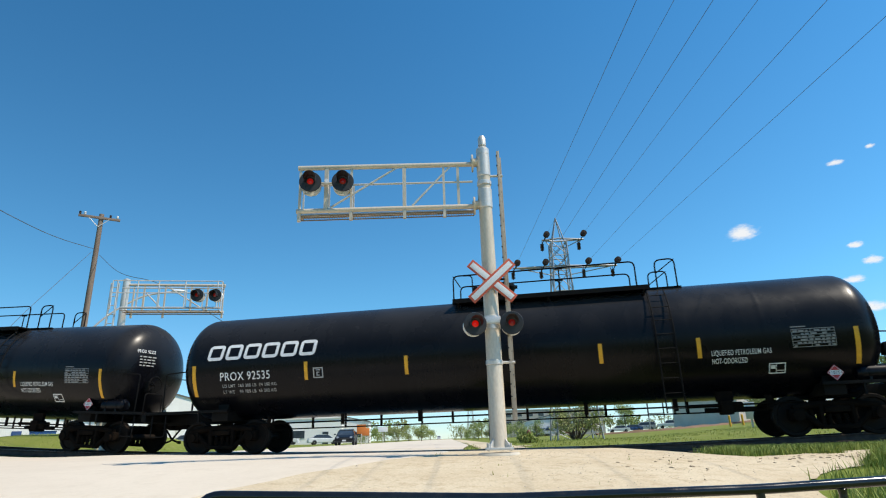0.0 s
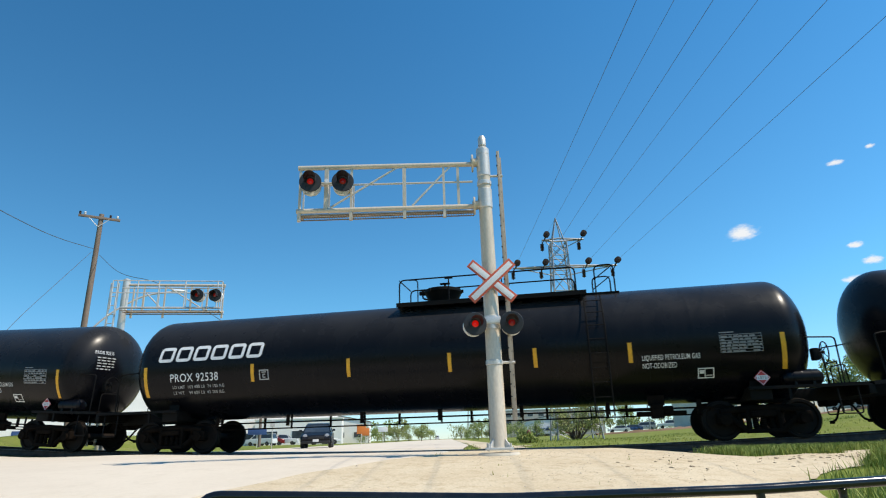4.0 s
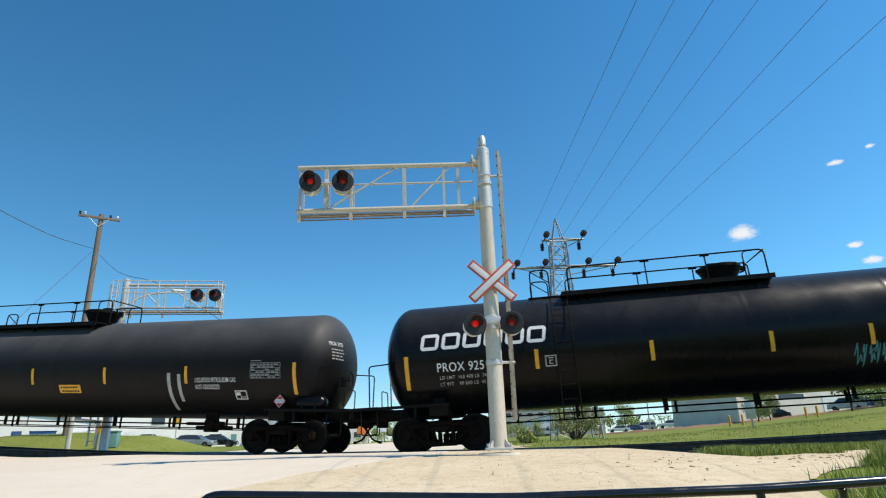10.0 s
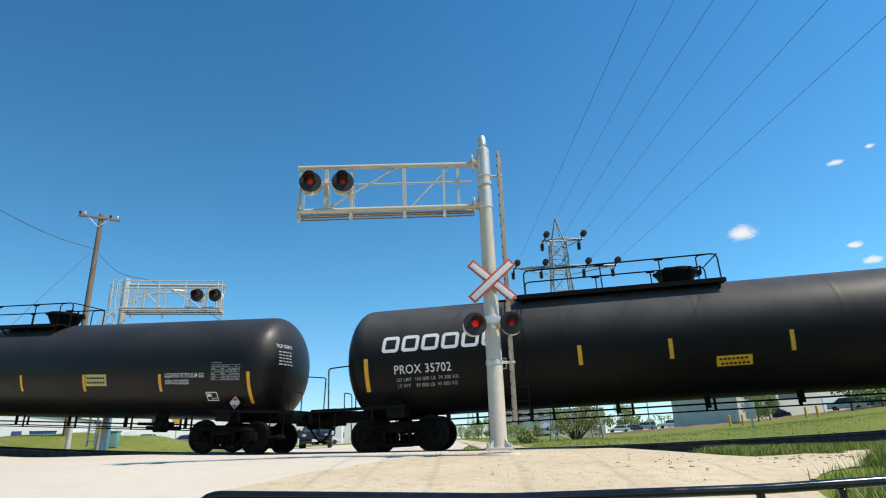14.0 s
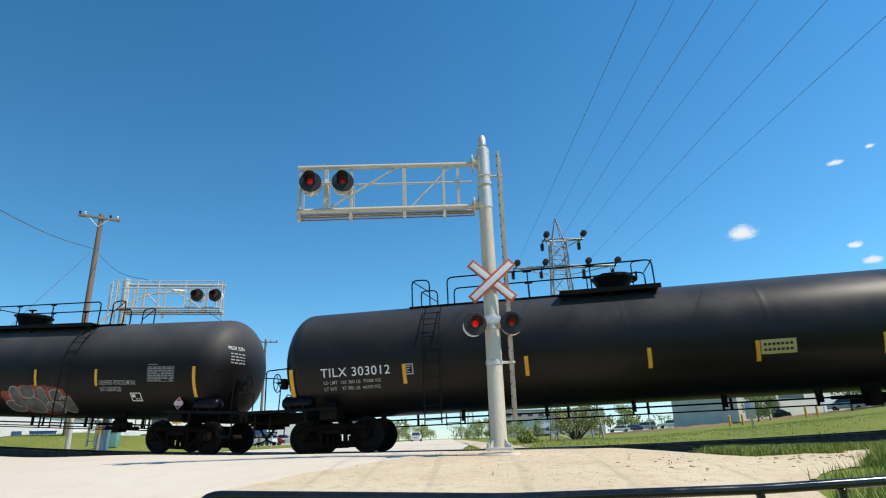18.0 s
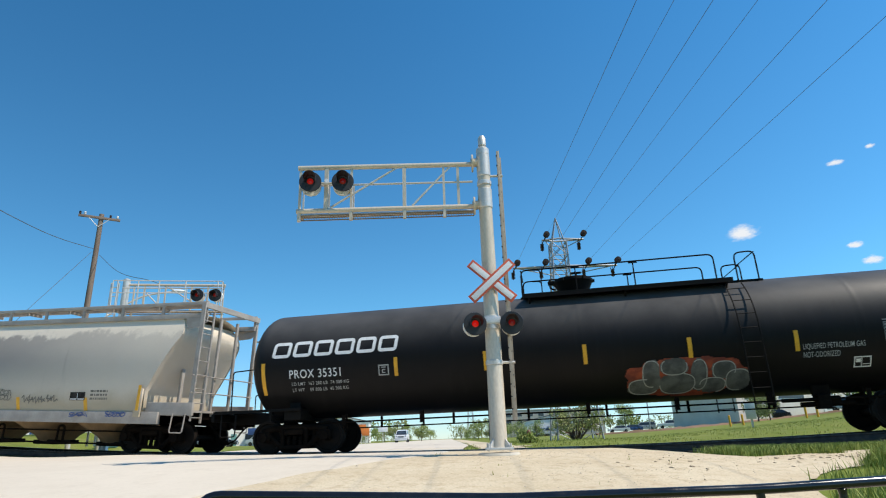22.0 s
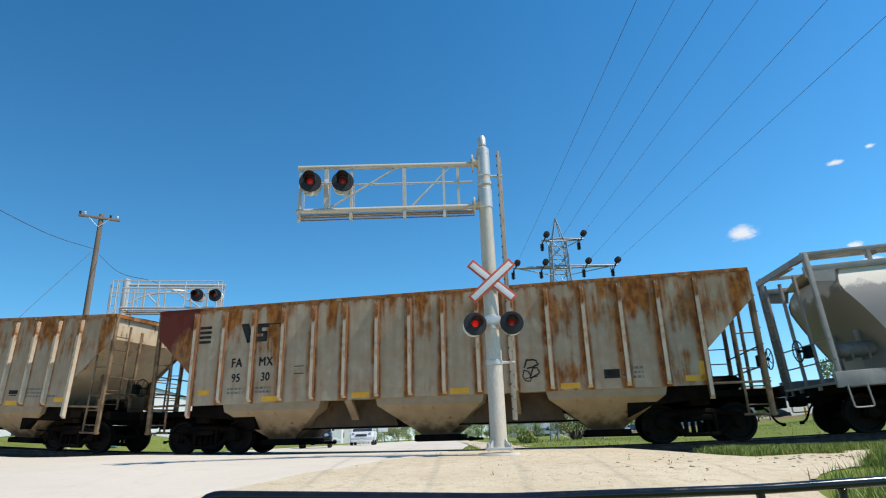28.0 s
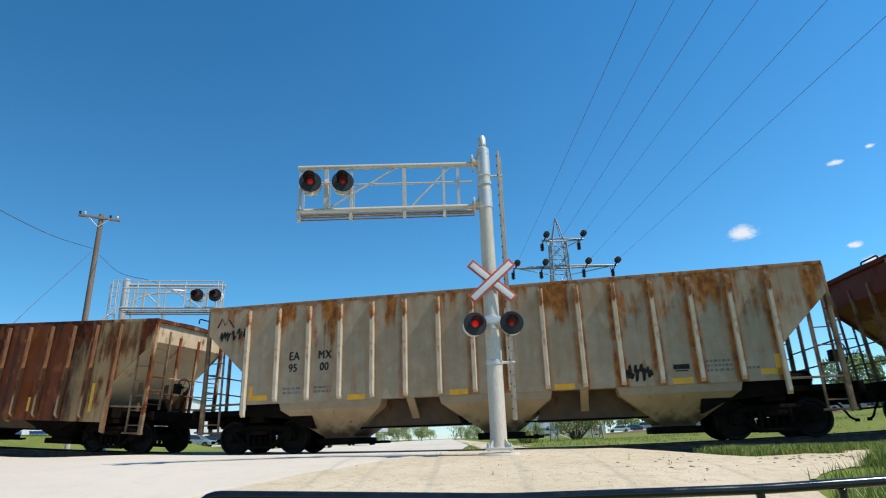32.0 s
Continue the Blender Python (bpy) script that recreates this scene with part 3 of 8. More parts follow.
def gz(x, y):
    """Height of the ground."""
    s, off = to_track(x, y)
    top = rise(s)
    right = smooth(1.0, 4.5, s)
    left = smooth(-11.0, -16.0, s)
    bed = top - 0.03 - 0.30 * right - 0.16 * left
    near = -0.867 + 0.53 * smooth(2.5, 11.0, y) - 0.14 * smooth(2.0, 6.0, x) + 0.0276 * min(18.0, max(-4.0, y))
    far = -0.03 - 0.22 * right + lift(x, y) * smooth(2.0, 14.0, off)
    if off < 0:
        return near + (bed - near) * smooth(-3.4, -1.5, off)
    return bed + (far - bed) * smooth(1.5, 5.0, off)


# ---- ground, road and track ----
def steps(*runs):
    """Grid lines: runs of (from, to, step)."""
    out = []
    for a, b, d in runs:
        n = max(1, round((b - a) / d))
        out += [a + (b - a) * i / n for i in range(n)]
    return out + [runs[-1][1]]


XS = steps((-2500, -400, 300), (-400, -80, 40), (-80, -24, 4), (-24, 16, 0.5), (16, 80, 4), (80, 400, 40), (400, 2500, 300))
YS = steps((-400, -20, 40), (-20, 0, 4), (0, 36, 0.5), (36, 100, 4), (100, 400, 30), (400, 3500, 310))
bm = bmesh.new()
sheet(bm, [[(x, y, gz(x, y)) for x in XS] for y in YS])
solid("ground", bm, TURF, "green grassy ground with dry patches round the crossing", "ground", kind="structure")


def overlay(name, inside, x0, x1, y0, y1, step, lift, material, label, category):
    """A sheet that follows the ground where inside(x, y) holds."""
    bm = bmesh.new()
    vs = {}
    nx, ny = round((x1 - x0) / step), round((y1 - y0) / step)
    for i in range(nx):
        for j in range(ny):
            if inside(x0 + (i + 0.5) * step, y0 + (j + 0.5) * step):
                q = []
                for k in ((i, j), (i + 1, j), (i + 1, j + 1), (i, j + 1)):
                    if k not in vs:
                        x, y = x0 + k[0] * step, y0 + k[1] * step
                        vs[k] = bm.verts.new((x, y, gz(x, y) + lift))
                    q.append(vs[k])
                bm.faces.new(q)
    return solid(name, bm, material, label, category, kind="structure")


def road_edge(y):
    """The road's edge beside the signal mast."""
    return -4.2 + 4.5 * smooth(4.5, 14.0, y) + 0.6 * smooth(14, 30, y)


def on_road(x, y):
    s, off = to_track(x, y)
    rough = 0.25 * noise.noise(Vector((x * 0.6, y * 0.6, 0)))
    if off < -0.2:
        return x < road_edge(y) + rough and x > -26 and y > 1
    return -11.0 < x < road_edge(y) + rough * 0.5 and y < 420


def dirt_upper(x):
    return 14.2 - 3.8 * smooth(4.0, 5.7, x) + 0.38 * min(6.0, max(0.0, x - 4.7))


def dirt_lower(x):
    return min(1.5 + 6.6 * smooth(2.6, 5.1, x) + 0.85 * max(0.0, x - 5.1), 10.5)


def on_dirt(x, y):
    s, off = to_track(x, y)
    rough = 0.55 * noise.noise(Vector((x * 0.5, y * 0.5, 4.0))) + 0.25 * noise.noise(Vector((x * 2.0, y * 2.0, 1.0)))
    if off > -1.35 or y < 1 or x < road_edge(y) - 0.6:
        return False
    return dirt_lower(x) + rough < y < dirt_upper(x) + rough


def on_kerb_gravel(x, y):
    s, off = to_track(x, y)
    return 1.1 < x - 0.35 * noise.noise(Vector((x, y * 0.7, 2.0))) < 2.6 and off > 2.5 and y < 160


def track_edge(x):
    """Where the near pavement ends before the rails."""
    s = x * ALONG.x + 17.0 * ALONG.y
    return (MIDLINE - 1.5 + CURVE * swing(s) - x * ACROSS.x) / ACROSS.y


bm = bmesh.new()
rows = []
for k in steps((0, 1, 0.014)):
    row = []
    for i in range(91):
        x = -26 + 26.6 * i / 90
        y = 1 + (track_edge(x) - 1) * k
        x = -26 + (road_edge(y) + 0.16 * noise.noise(Vector((y * 1.7, 0, 0))) + 0.07 * noise.noise(Vector((y * 6, 3, 0))) + 26) * i / 90
        row.append((x, y, gz(x, y) + (0.024 if i < 90 else 0.004)))
    rows.append(row)
sheet(bm, rows)
solid("road", bm, CONCRETE, "pale worn concrete road up to the crossing", "road", kind="structure")


def beyond(x):
    """Where the far pavement starts behind the rails."""
    return (MIDLINE + 1.2 - x * ACROSS.x) / ACROSS.y


bm = bmesh.new()
rows = []
for k in steps((0, 1, 0.02)):
    row = []
    for i in range(31):
        x = -11.0 + 11.8 * i / 30
        y = beyond(x) + (61 - beyond(x)) * k
        xx = -11.0 + (road_edge(y) + 0.1 * noise.noise(Vector((y * 1.7, 0, 0))) + 11.0) * i / 30
        row.append((xx, y, gz(xx, y) + 0.03))
    rows.append(row)
sheet(bm, rows)
solid("road_beyond", bm, CONCRETE, "pale concrete road past the crossing", "road", kind="structure")
bm = bmesh.new()
far_rows = [[(x, y, gz(x, y) + 0.03) for x in steps((-11.0, 0.9, 1.3))] for y in steps((61, 420, 6))]
sheet(bm, far_rows)
solid("road_far_end", bm, CONCRETE, "pale concrete road running away to the trees", "road", kind="structure")
bm = bmesh.new()
rows = []
for x in steps((-6, 18, 0.15)):
    rough = 0.35 * noise.noise(Vector((x * 0.8, 0, 4.0))) + 0.18 * noise.noise(Vector((x * 3.1, 0, 1.0)))
    rough2 = 0.35 * noise.noise(Vector((x * 0.9, 9, 4.0))) + 0.18 * noise.noise(Vector((x * 3.3, 9, 1.0)))
    lo, hi = dirt_lower(x) + rough, min(dirt_upper(x) + rough2, (MIDLINE - 1.4 - x * ACROSS.x) / ACROSS.y)
    rows.append([(x, lo + (hi - lo) * i / 40, gz(x, lo + (hi - lo) * i / 40) + 0.018) for i in range(41)])
sheet(bm, rows)
bmesh.ops.reverse_faces(bm, faces=bm.faces)
solid("dirt_shoulder", bm, DIRT, "dry sandy dirt shoulder beside the road", "dirt shoulder", kind="structure")
overlay("gravel_verge", on_kerb_gravel, 0, 4, 18, 160, 0.5, 0.015, DIRT, "sandy verge along the far road", "verge")


def strip(offs, s0, s1, step, height):
    """Rows of points along the track at several offsets."""
    return [[track(s, o, height(s, o)) for o in offs] for s in steps((s0, s1, step))]


bm = bmesh.new()
sheet(bm, strip((-2.0, -1.5, -1.1, 0, 1.1, 1.5, 2.0), -200, 190, 1.0,
                lambda s, o: -0.20 - 0.25 * smooth(1.2, 2.1, abs(o)) - 0.0 + 0.01 * noise.noise(Vector((s * 3, o * 4, 0)))))
solid("track_bed", bm, BALLAST, "dirty grey ballast under the track", "track bed", kind="structure")

RAIL_SHAPE = [(-0.068, -0.17), (0.068, -0.17), (0.068, -0.158), (0.012, -0.14), (0.012, -0.045), (0.036, -0.03), (0.036, -0.004), (0.028, 0.0),
              (-0.028, 0.0), (-0.036, -0.004), (-0.036, -0.03), (-0.012, -0.045), (-0.012, -0.14), (-0.068, -0.158)]
railway = thing("railway_track", "rusty steel rails on dark wooden ties", "railway track", kind="structure")
for side in (-1, 1):
    bm = bmesh.new()
    rows = [[track(s, side * 0.7535 + o, h) for o, h in RAIL_SHAPE + RAIL_SHAPE[:1]] for s in steps((-200, -30, 5), (-30, 30, 1), (30, 190, 5))]
    sheet(bm, rows)
    bmesh.ops.recalc_face_normals(bm, faces=bm.faces)
    part("rail", bm, RAIL_STEEL, railway)
    bm = bmesh.new()
    sheet(bm, [[track(s, side * 0.7535 + o, 0.0015) for o in (-0.024, 0.024)] for s in steps((-200, -30, 5), (-30, 30, 1), (30, 190, 5))])
    part("running_surface", bm, TREAD, railway, "polished running surface")


def make_tie():
    bm = bmesh.new()
    return box(bm, (0, 0, 0), (0.22, 2.6, 0.17), chamfer=0.012)


for i in range(70):
    s = 2.2 + 0.53 * i
    ob = part("tie", shared("tie", make_tie, TIE_WOOD), TIE_WOOD, railway)
    ob.matrix_basis = Matrix.Translation(track(s, 0.0, -0.262)) @ pose(0, 0, 0, 0, 0, math.degrees(YAW) + random.uniform(-0.6, 0.6))
for i in range(22):
    s = -12.5 - 0.53 * i
    ob = part("tie", shared("tie", make_tie, TIE_WOOD), TIE_WOOD, railway)
    ob.matrix_basis = Matrix.Translation(track(s, 0.0, -0.262)) @ pose(0, 0, 0, 0, 0, math.degrees(YAW) + random.uniform(-0.6, 0.6))

crossing = thing("crossing_surface", "worn dark crossing panels between the rails", "crossing surface", kind="structure")
for k, (o0, o1) in enumerate(((-1.45, -0.83), (-0.66, 0.66), (0.83, 1.45))):
    for i in range(6):
        s0 = -11.6 + 2.05 * i
        bm = bmesh.new()
        a = [track(s, o, h) for s in (s0 + 0.015, s0 + 2.035) for o in (o0, o1) for h in (-0.12, -0.006)]
        vs = [bm.verts.new(p) for p in a]
        for q in ((0, 1, 3, 2), (4, 6, 7, 5), (0, 4, 5, 1), (2, 3, 7, 6), (1, 5, 7, 3), (0, 2, 6, 4)):
            bm.faces.new([vs[j] for j in q])
        bmesh.ops.recalc_face_normals(bm, faces=bm.faces)
        part("crossing_panel", bm, RUBBER, crossing, sharp=20)


# ---- the train ----
# how far the train has come at each whole second, in metres
RUN = (0.00, 4.61, 9.29, 14.07, 18.85, 23.59, 28.29, 33.02, 37.79, 42.55, 47.32, 52.12, 56.97, 61.83, 66.61, 71.35, 76.15, 81.01, 85.83, 90.66,
       95.55, 100.48, 105.39, 110.19, 115.02, 119.91, 124.84, 129.73, 134.61, 139.49, 144.39, 149.33, 154.36)
WHEEL_R = 0.457
MOVERS, ROLLERS = [], []


def make_wheelset():
    bm = bmesh.new()
    for side in (-1, 1):
        y = side * 0.75
        lathe(bm, [(y - 0.055, 0.05), (y - 0.06, 0.12), (y - 0.03, 0.14), (y - 0.022, 0.36), (y - 0.066, 0.385), (y - 0.066, WHEEL_R - 0.006), (y - 0.06, WHEEL_R),
                   (y + 0.045, WHEEL_R + 0.003), (y + 0.05, WHEEL_R + 0.026), (y + 0.068, WHEEL_R + 0.024), (y + 0.07, 0.385), (y + 0.03, 0.36), (y + 0.04, 0.14), (y + 0.07, 0.12),
                   (y + 0.07, 0.05)] if side < 0 else
              [(y - 0.07, 0.05), (y - 0.07, 0.12), (y - 0.04, 0.14), (y - 0.03, 0.36), (y - 0.07, 0.385), (y - 0.068, WHEEL_R + 0.024), (y - 0.05, WHEEL_R + 0.026),
               (y - 0.045, WHEEL_R + 0.003), (y + 0.06, WHEEL_R), (y + 0.066, WHEEL_R - 0.006), (y + 0.066, 0.385), (y + 0.022, 0.36), (y + 0.03, 0.14), (y + 0.06, 0.12), (y + 0.055, 0.05)],
              "Y", 40)
        for j in range(3):
            q = 2 * math.pi * j / 3 + 0.4
            box(bm, (0.085 * math.cos(q), side * 0.95, 0.085 * math.sin(q)), (0.035, 0.03, 0.035))
    lathe(bm, [(-0.94, 0.11), (-0.9, 0.13), (-0.7, 0.09), (0.7, 0.09), (0.9, 0.13), (0.94, 0.11)], "Y", 16)
    return bm


def make_truck_frame():
    """Cast side frames, bolster, springs and brake beams of a three-piece truck, about its centre at axle height."""
    bm = bmesh.new()
    for side in (-1, 1):
        y = side * 0.98
        for sx in (-1, 1):
            # bearing adapters and pedestal jaws
            box(bm, (sx * 0.89, y, 0.03), (0.36, 0.20, 0.26), chamfer=0.04)
            tube(bm, [(sx * 0.89, y - 0.16, 0), (sx * 0.89, y + 0.16, 0)], 0.125, 14)
            # top chord and sloping compression arms
            tube(bm, [(sx * 0.95, y, 0.17), (sx * 0.55, y, 0.24), (0, y, 0.25)], 0.085, 8)
            tube(bm, [(sx * 0.80, y, 0.08), (sx * 0.45, y, -0.20), (sx * 0.36, y, -0.27)], 0.075, 8)
            # columns beside the springs
            box(bm, (sx * 0.34, y, -0.02), (0.09, 0.17, 0.50), chamfer=0.02)
            # brake shoes and hangers
            box(bm, (sx * 0.44, side * 0.74, -0.02), (0.07, 0.10, 0.34), turn=Euler((0, sx * 0.25, 0)).to_matrix(), chamfer=0.012)
        box(bm, (0, y, -0.27), (0.80, 0.22, 0.10), chamfer=0.03)
        for k in range(-1, 2):
            lathe(bm, [(-0.22 + 0.022 * j, 0.062 if j % 2 else 0.050) for j in range(12)], "Z", 10, (k * 0.18, y, 0.0))
        box(bm, (0, y, 0.12), (0.56, 0.26, 0.13), chamfer=0.03)
    box(bm, (0, 0, 0.17), (0.42, 2.1, 0.24), chamfer=0.04)
    tube(bm, [(0.52, -0.74, -0.05), (0.52, 0.74, -0.05)], 0.045, 8)
    tube(bm, [(-0.52, -0.74, -0.05), (-0.52, 0.74, -0.05)], 0.045, 8)
    lathe(bm, [(0.26, 0.22), (0.40, 0.20)], "Z", 18)
    return bm


def add_trucks(car, half):
    for sx in (-1, 1):
        truck = part("truck", shared("truck", make_truck_frame, UNDER), UNDER, car, "grimy cast steel truck")
        truck.matrix_basis = pose(sx * half, 0, WHEEL_R)
        for ax in (-0.89, 0.89):
            w = part("wheelset", shared("wheelset", make_wheelset, WHEEL_STEEL, 30), WHEEL_STEEL, truck)
            w.matrix_basis = pose(ax, 0, 0)
            ROLLERS.append((w, ax))


def make_coupler():
    bm = bmesh.new()
    box(bm, (-0.35, 0, 0), (0.9, 0.16, 0.16), chamfer=0.02)
    box(bm, (0.12, 0.03, 0), (0.26, 0.30, 0.28), chamfer=0.06)
    box(bm, (0.25, -0.10, 0), (0.16, 0.12, 0.26), chamfer=0.04)
    box(bm, (-0.30, 0, 0.02), (0.12, 0.46, 0.34), chamfer=0.03)
    return bm


def make_hose():
    bm = bmesh.new()
    tube(bm, bend([(-0.35, -0.28, 0.0), (-0.15, -0.30, -0.14), (0.05, -0.22, -0.44), (0.22, -0.12, -0.50)], 0.2, 5), 0.028, 8)
    box(bm, (0.23, -0.12, -0.50), (0.10, 0.07, 0.08), chamfer=0.015)
    return bm


def make_brake_wheel():
    bm = bmesh.new()
    ring = [(0.0, 0.26 * math.cos(q), 0.26 * math.sin(q)) for q in (2 * math.pi * i / 24 for i in range(25))]
    tube(bm, ring, 0.016, 6, caps=False)
    for i in range(5):
        q = 2 * math.pi * i / 5
        tube(bm, [(-0.04, 0, 0), (0, 0.26 * math.cos(q), 0.26 * math.sin(q))], 0.011, 5)
    tube(bm, [(-0.20, 0, 0), (0.01, 0, 0)], 0.035, 8)
    box(bm, (-0.22, 0, -0.04), (0.16, 0.22, 0.30), chamfer=0.03)
    return bm


TANK_R, TANK_Z = 1.545, 2.48


def tank_spot(R=TANK_R, zc=TANK_Z, lift=0.004):
    """Lays (x, height) onto the near side of a tank."""
    def place(u, v):
        d = v - zc
        return Vector((u, -math.sqrt(max(0.0, (R + lift) ** 2 - d * d)), v))
    return place


def head_spot(half, depth, R=TANK_R, zc=TANK_Z, lift=0.006):
    """Lays (y, height) onto a tank's forward head."""
    def place(u, v):
        k = max(0.0, 1 - (u * u + (v - zc) ** 2) / (R * R))
        return Vector((half - depth + depth * math.sqrt(k) + lift, u, v))
    return place


def make_tank(half, depth, R, seams):
    bm = bmesh.new()
    prof = []
    for i in range(13):
        q = math.pi / 2 * i / 12
        prof.append((-half + depth * (1 - math.cos(q)), max(0.02, R * math.sin(q))))
    body = []
    for s in seams:
        body += [(s - 0.12, R), (s - 0.05, R), (s - 0.03, R + 0.0015), (s + 0.03, R + 0.0015), (s + 0.05, R), (s + 0.12, R)]
    mirrored = [(-a, r) for a, r in prof[::-1]]
    lathe(bm, prof + [(-half + depth + 0.15, R)] + body + [(half - depth - 0.15, R)] + mirrored, "X", 72, (0, 0, TANK_Z))
    return bm


def make_platform(x0, x1, wide0, wide1):
    """Grating deck over the tank with its side angles and brackets; wider between wide0 and wide1."""
    bm = bmesh.new()
    z = TANK_Z + TANK_R
    for y in (-0.62, 0.62):
        box(bm, ((x0 + x1) / 2, y, z - 0.14), (x1 - x0, 0.05, 0.13))
    for i in range(int((x1 - x0) / 0.11)):
        box(bm, (x0 + 0.06 + 0.11 * i, 0, z - 0.09), (0.03, 1.24, 0.03))
    for side in (-1, 1):
        box(bm, ((wide0 + wide1) / 2, side * 0.88, z - 0.12), (wide1 - wide0, 0.55, 0.045))
        box(bm, ((wide0 + wide1) / 2, side * 1.14, z - 0.155), (wide1 - wide0, 0.04, 0.12))
        for x in (wide0 + 0.15, (wide0 + wide1) / 2, wide1 - 0.15):
            tube(bm, [(x, side * 1.12, z - 0.2), (x, side * 0.95, z - 0.36)], 0.03, 5)
        n = 4
        for i in range(n):
            x = x0 + (x1 - x0) * (i + 0.5) / n
            box(bm, (x, side * 0.62, z - 0.24), (0.09, 0.05, 0.22))
        tube(bm, [(x0 - 0.45, side * 0.72, z - 0.24), (x1 + 0.1, side * 0.72, z - 0.24)], 0.022, 6)
    return bm


def handrails(car, x0, x1, flip):
    """Pipe rails along the deck: a stair loop at the ladder's end, a long rail, an end bay with a brace."""
    z = TANK_Z + TANK_R - 0.10
    top = z + 0.80

    def fx(x):
        return x if not flip else x0 + x1 - x
    for side in (-1, 1):
        y = side * 1.10
        yi = side * 0.66
        bm = bmesh.new()
        tube(bm, bend([(fx(x1 - 0.10), yi, z), (fx(x1 - 0.10), yi, top), (fx(x1 - 0.62), yi, top - 0.02), (fx(x1 - 0.62), yi, z)], 0.16), 0.021, 7)
        tube(bm, [(fx(x1 - 0.10), yi, top - 0.02), (fx(x1 - 0.60), yi, z + 0.42)], 0.016, 6)
        part("stair_rail", bm, FRAME_BLACK, car)
        bm = bmesh.new()
        tube(bm, bend([(fx(x1 - 1.15), yi, z), (fx(x1 - 1.15), yi, top), (fx(x0 + 0.06), yi, top), (fx(x0 + 0.06), yi, z)], 0.16), 0.022, 7)
        for k in (0.40, 0.70):
            x = fx(x1 - 1.15 + (x0 + 1.15 - x1) * k)
            tube(bm, [(x, yi, z), (x, yi, top)], 0.020, 6)
            box(bm, (x, yi, top - 0.035), (0.24, 0.03, 0.04))
        tube(bm, bend([(fx(x0 + 0.62), yi, z), (fx(x0 + 0.62), yi, top - 0.02), (fx(x0 + 0.36), yi, top - 0.01)], 0.14), 0.018, 6)
        part("handrail", bm, FRAME_BLACK, car)
    bm = bmesh.new()
    tube(bm, [(fx(x0 + 0.06), -0.66, top - 0.01), (fx(x0 + 0.06), 0.66, top - 0.01)], 0.018, 6)
    part("end_bar", bm, FRAME_BLACK, car)


def make_dome():
    bm = bmesh.new()
    lathe(bm, [(0.0, 0.36), (0.08, 0.37), (0.10, 0.40), (0.16, 0.43), (0.40, 0.545), (0.43, 0.575), (0.50, 0.575), (0.53, 0.54), (0.55, 0.30), (0.56, 0.03)], "Z", 28)
    for j in range(6):
        q = 2 * math.pi * j / 6
        box(bm, (0.57 * math.cos(q), 0.57 * math.sin(q), 0.46), (0.10, 0.06, 0.09), turn=Euler((0, 0, q)).to_matrix())
    tube(bm, [(0.10, -0.2, 0.53), (0.10, -0.2, 0.66)], 0.035, 6)
    box(bm, (0.10, -0.2, 0.68), (0.30, 0.10, 0.05), chamfer=0.012)
    box(bm, (-0.62, -0.1, 0.46), (0.20, 0.12, 0.12), chamfer=0.03)
    tube(bm, bend([(-0.5, 0.1, 0.30), (-0.66, 0.1, 0.34), (-0.66, 0.1, 0.60)], 0.1), 0.03, 6)
    return bm


def make_ladder(drop):
    """Side ladder that follows the tank from the deck down to the sill."""
    bm = bmesh.new()
    for side in (-1,):
        rail = []
        for i in range(11):
            q = radians(38 + 52 * i / 10)
            rail.append((side * (TANK_R + 0.11) * math.sin(q), TANK_Z + (TANK_R + 0.11) * math.cos(q)))
        rail += [(side * (TANK_R + 0.12), 2.0), (side * (TANK_R + 0.12), drop)]
        for x in (-0.22, 0.22):
            tube(bm, [(x, y, z) for y, z in rail], 0.018, 6)
        h = drop + 0.1
        while h < TANK_Z + TANK_R * 0.86:
            y = TANK_R + 0.12 if h < TANK_Z else math.sqrt((TANK_R + 0.11) ** 2 - (h - TANK_Z) ** 2)
            tube(bm, [(-0.22, side * y, h), (0.22, side * y, h)], 0.012, 6)
            h += 0.36
    return bm


def make_sill():
    """Stub sill, bolster saddle, end platform and draft pocket for the forward end, about the truck's centre."""
    bm = bmesh.new()
    box(bm, (0.9, 0, 1.02), (2.9, 0.50, 0.30), chamfer=0.02)
    box(bm, (2.33, 0, 1.05), (0.10, 2.7, 0.22), chamfer=0.02)
    box(bm, (1.95, 0, 1.19), (0.70, 2.75, 0.05))
    box(bm, (0, 0, 1.04), (0.50, 2.5, 0.30), chamfer=0.03)
    outline = [(1.535 * math.sin(q), TANK_Z - 1.535 * math.cos(q)) for q in (radians(-44 + 8 * i) for i in range(12))]
    prism(bm, [(-1.08, 1.05)] + [(y, z) for y, z in outline] + [(1.08, 1.05)], "x", -0.16, 0.16)
    for side in (-1, 1):
        box(bm, (1.0, side * 1.33, 1.17), (2.6, 0.12, 0.07))
        box(bm, (0.6, side * 1.33, 1.02), (0.06, 0.06, 0.28))
        # step stirrup
        tube(bm, bend([(2.05, side * 1.36, 1.10), (2.05, side * 1.38, 0.52), (1.62, side * 1.38, 0.52), (1.62, side * 1.36, 1.10)], 0.06, 2), 0.018, 6)
    return bm


def make_end_rail(side):
    bm = bmesh.new()
    if side:
        tube(bm, bend([(1.86, side * 1.22, 1.2), (1.86, side * 1.22, 2.30), (1.10, side * 1.22, 2.34)], 0.09), 0.019, 6)
    else:
        tube(bm, bend([(1.90, -0.25, 1.2), (1.90, -0.25, 1.75), (1.90, -0.95, 1.75), (1.90, -0.95, 1.2)], 0.1), 0.016, 6)
    return bm


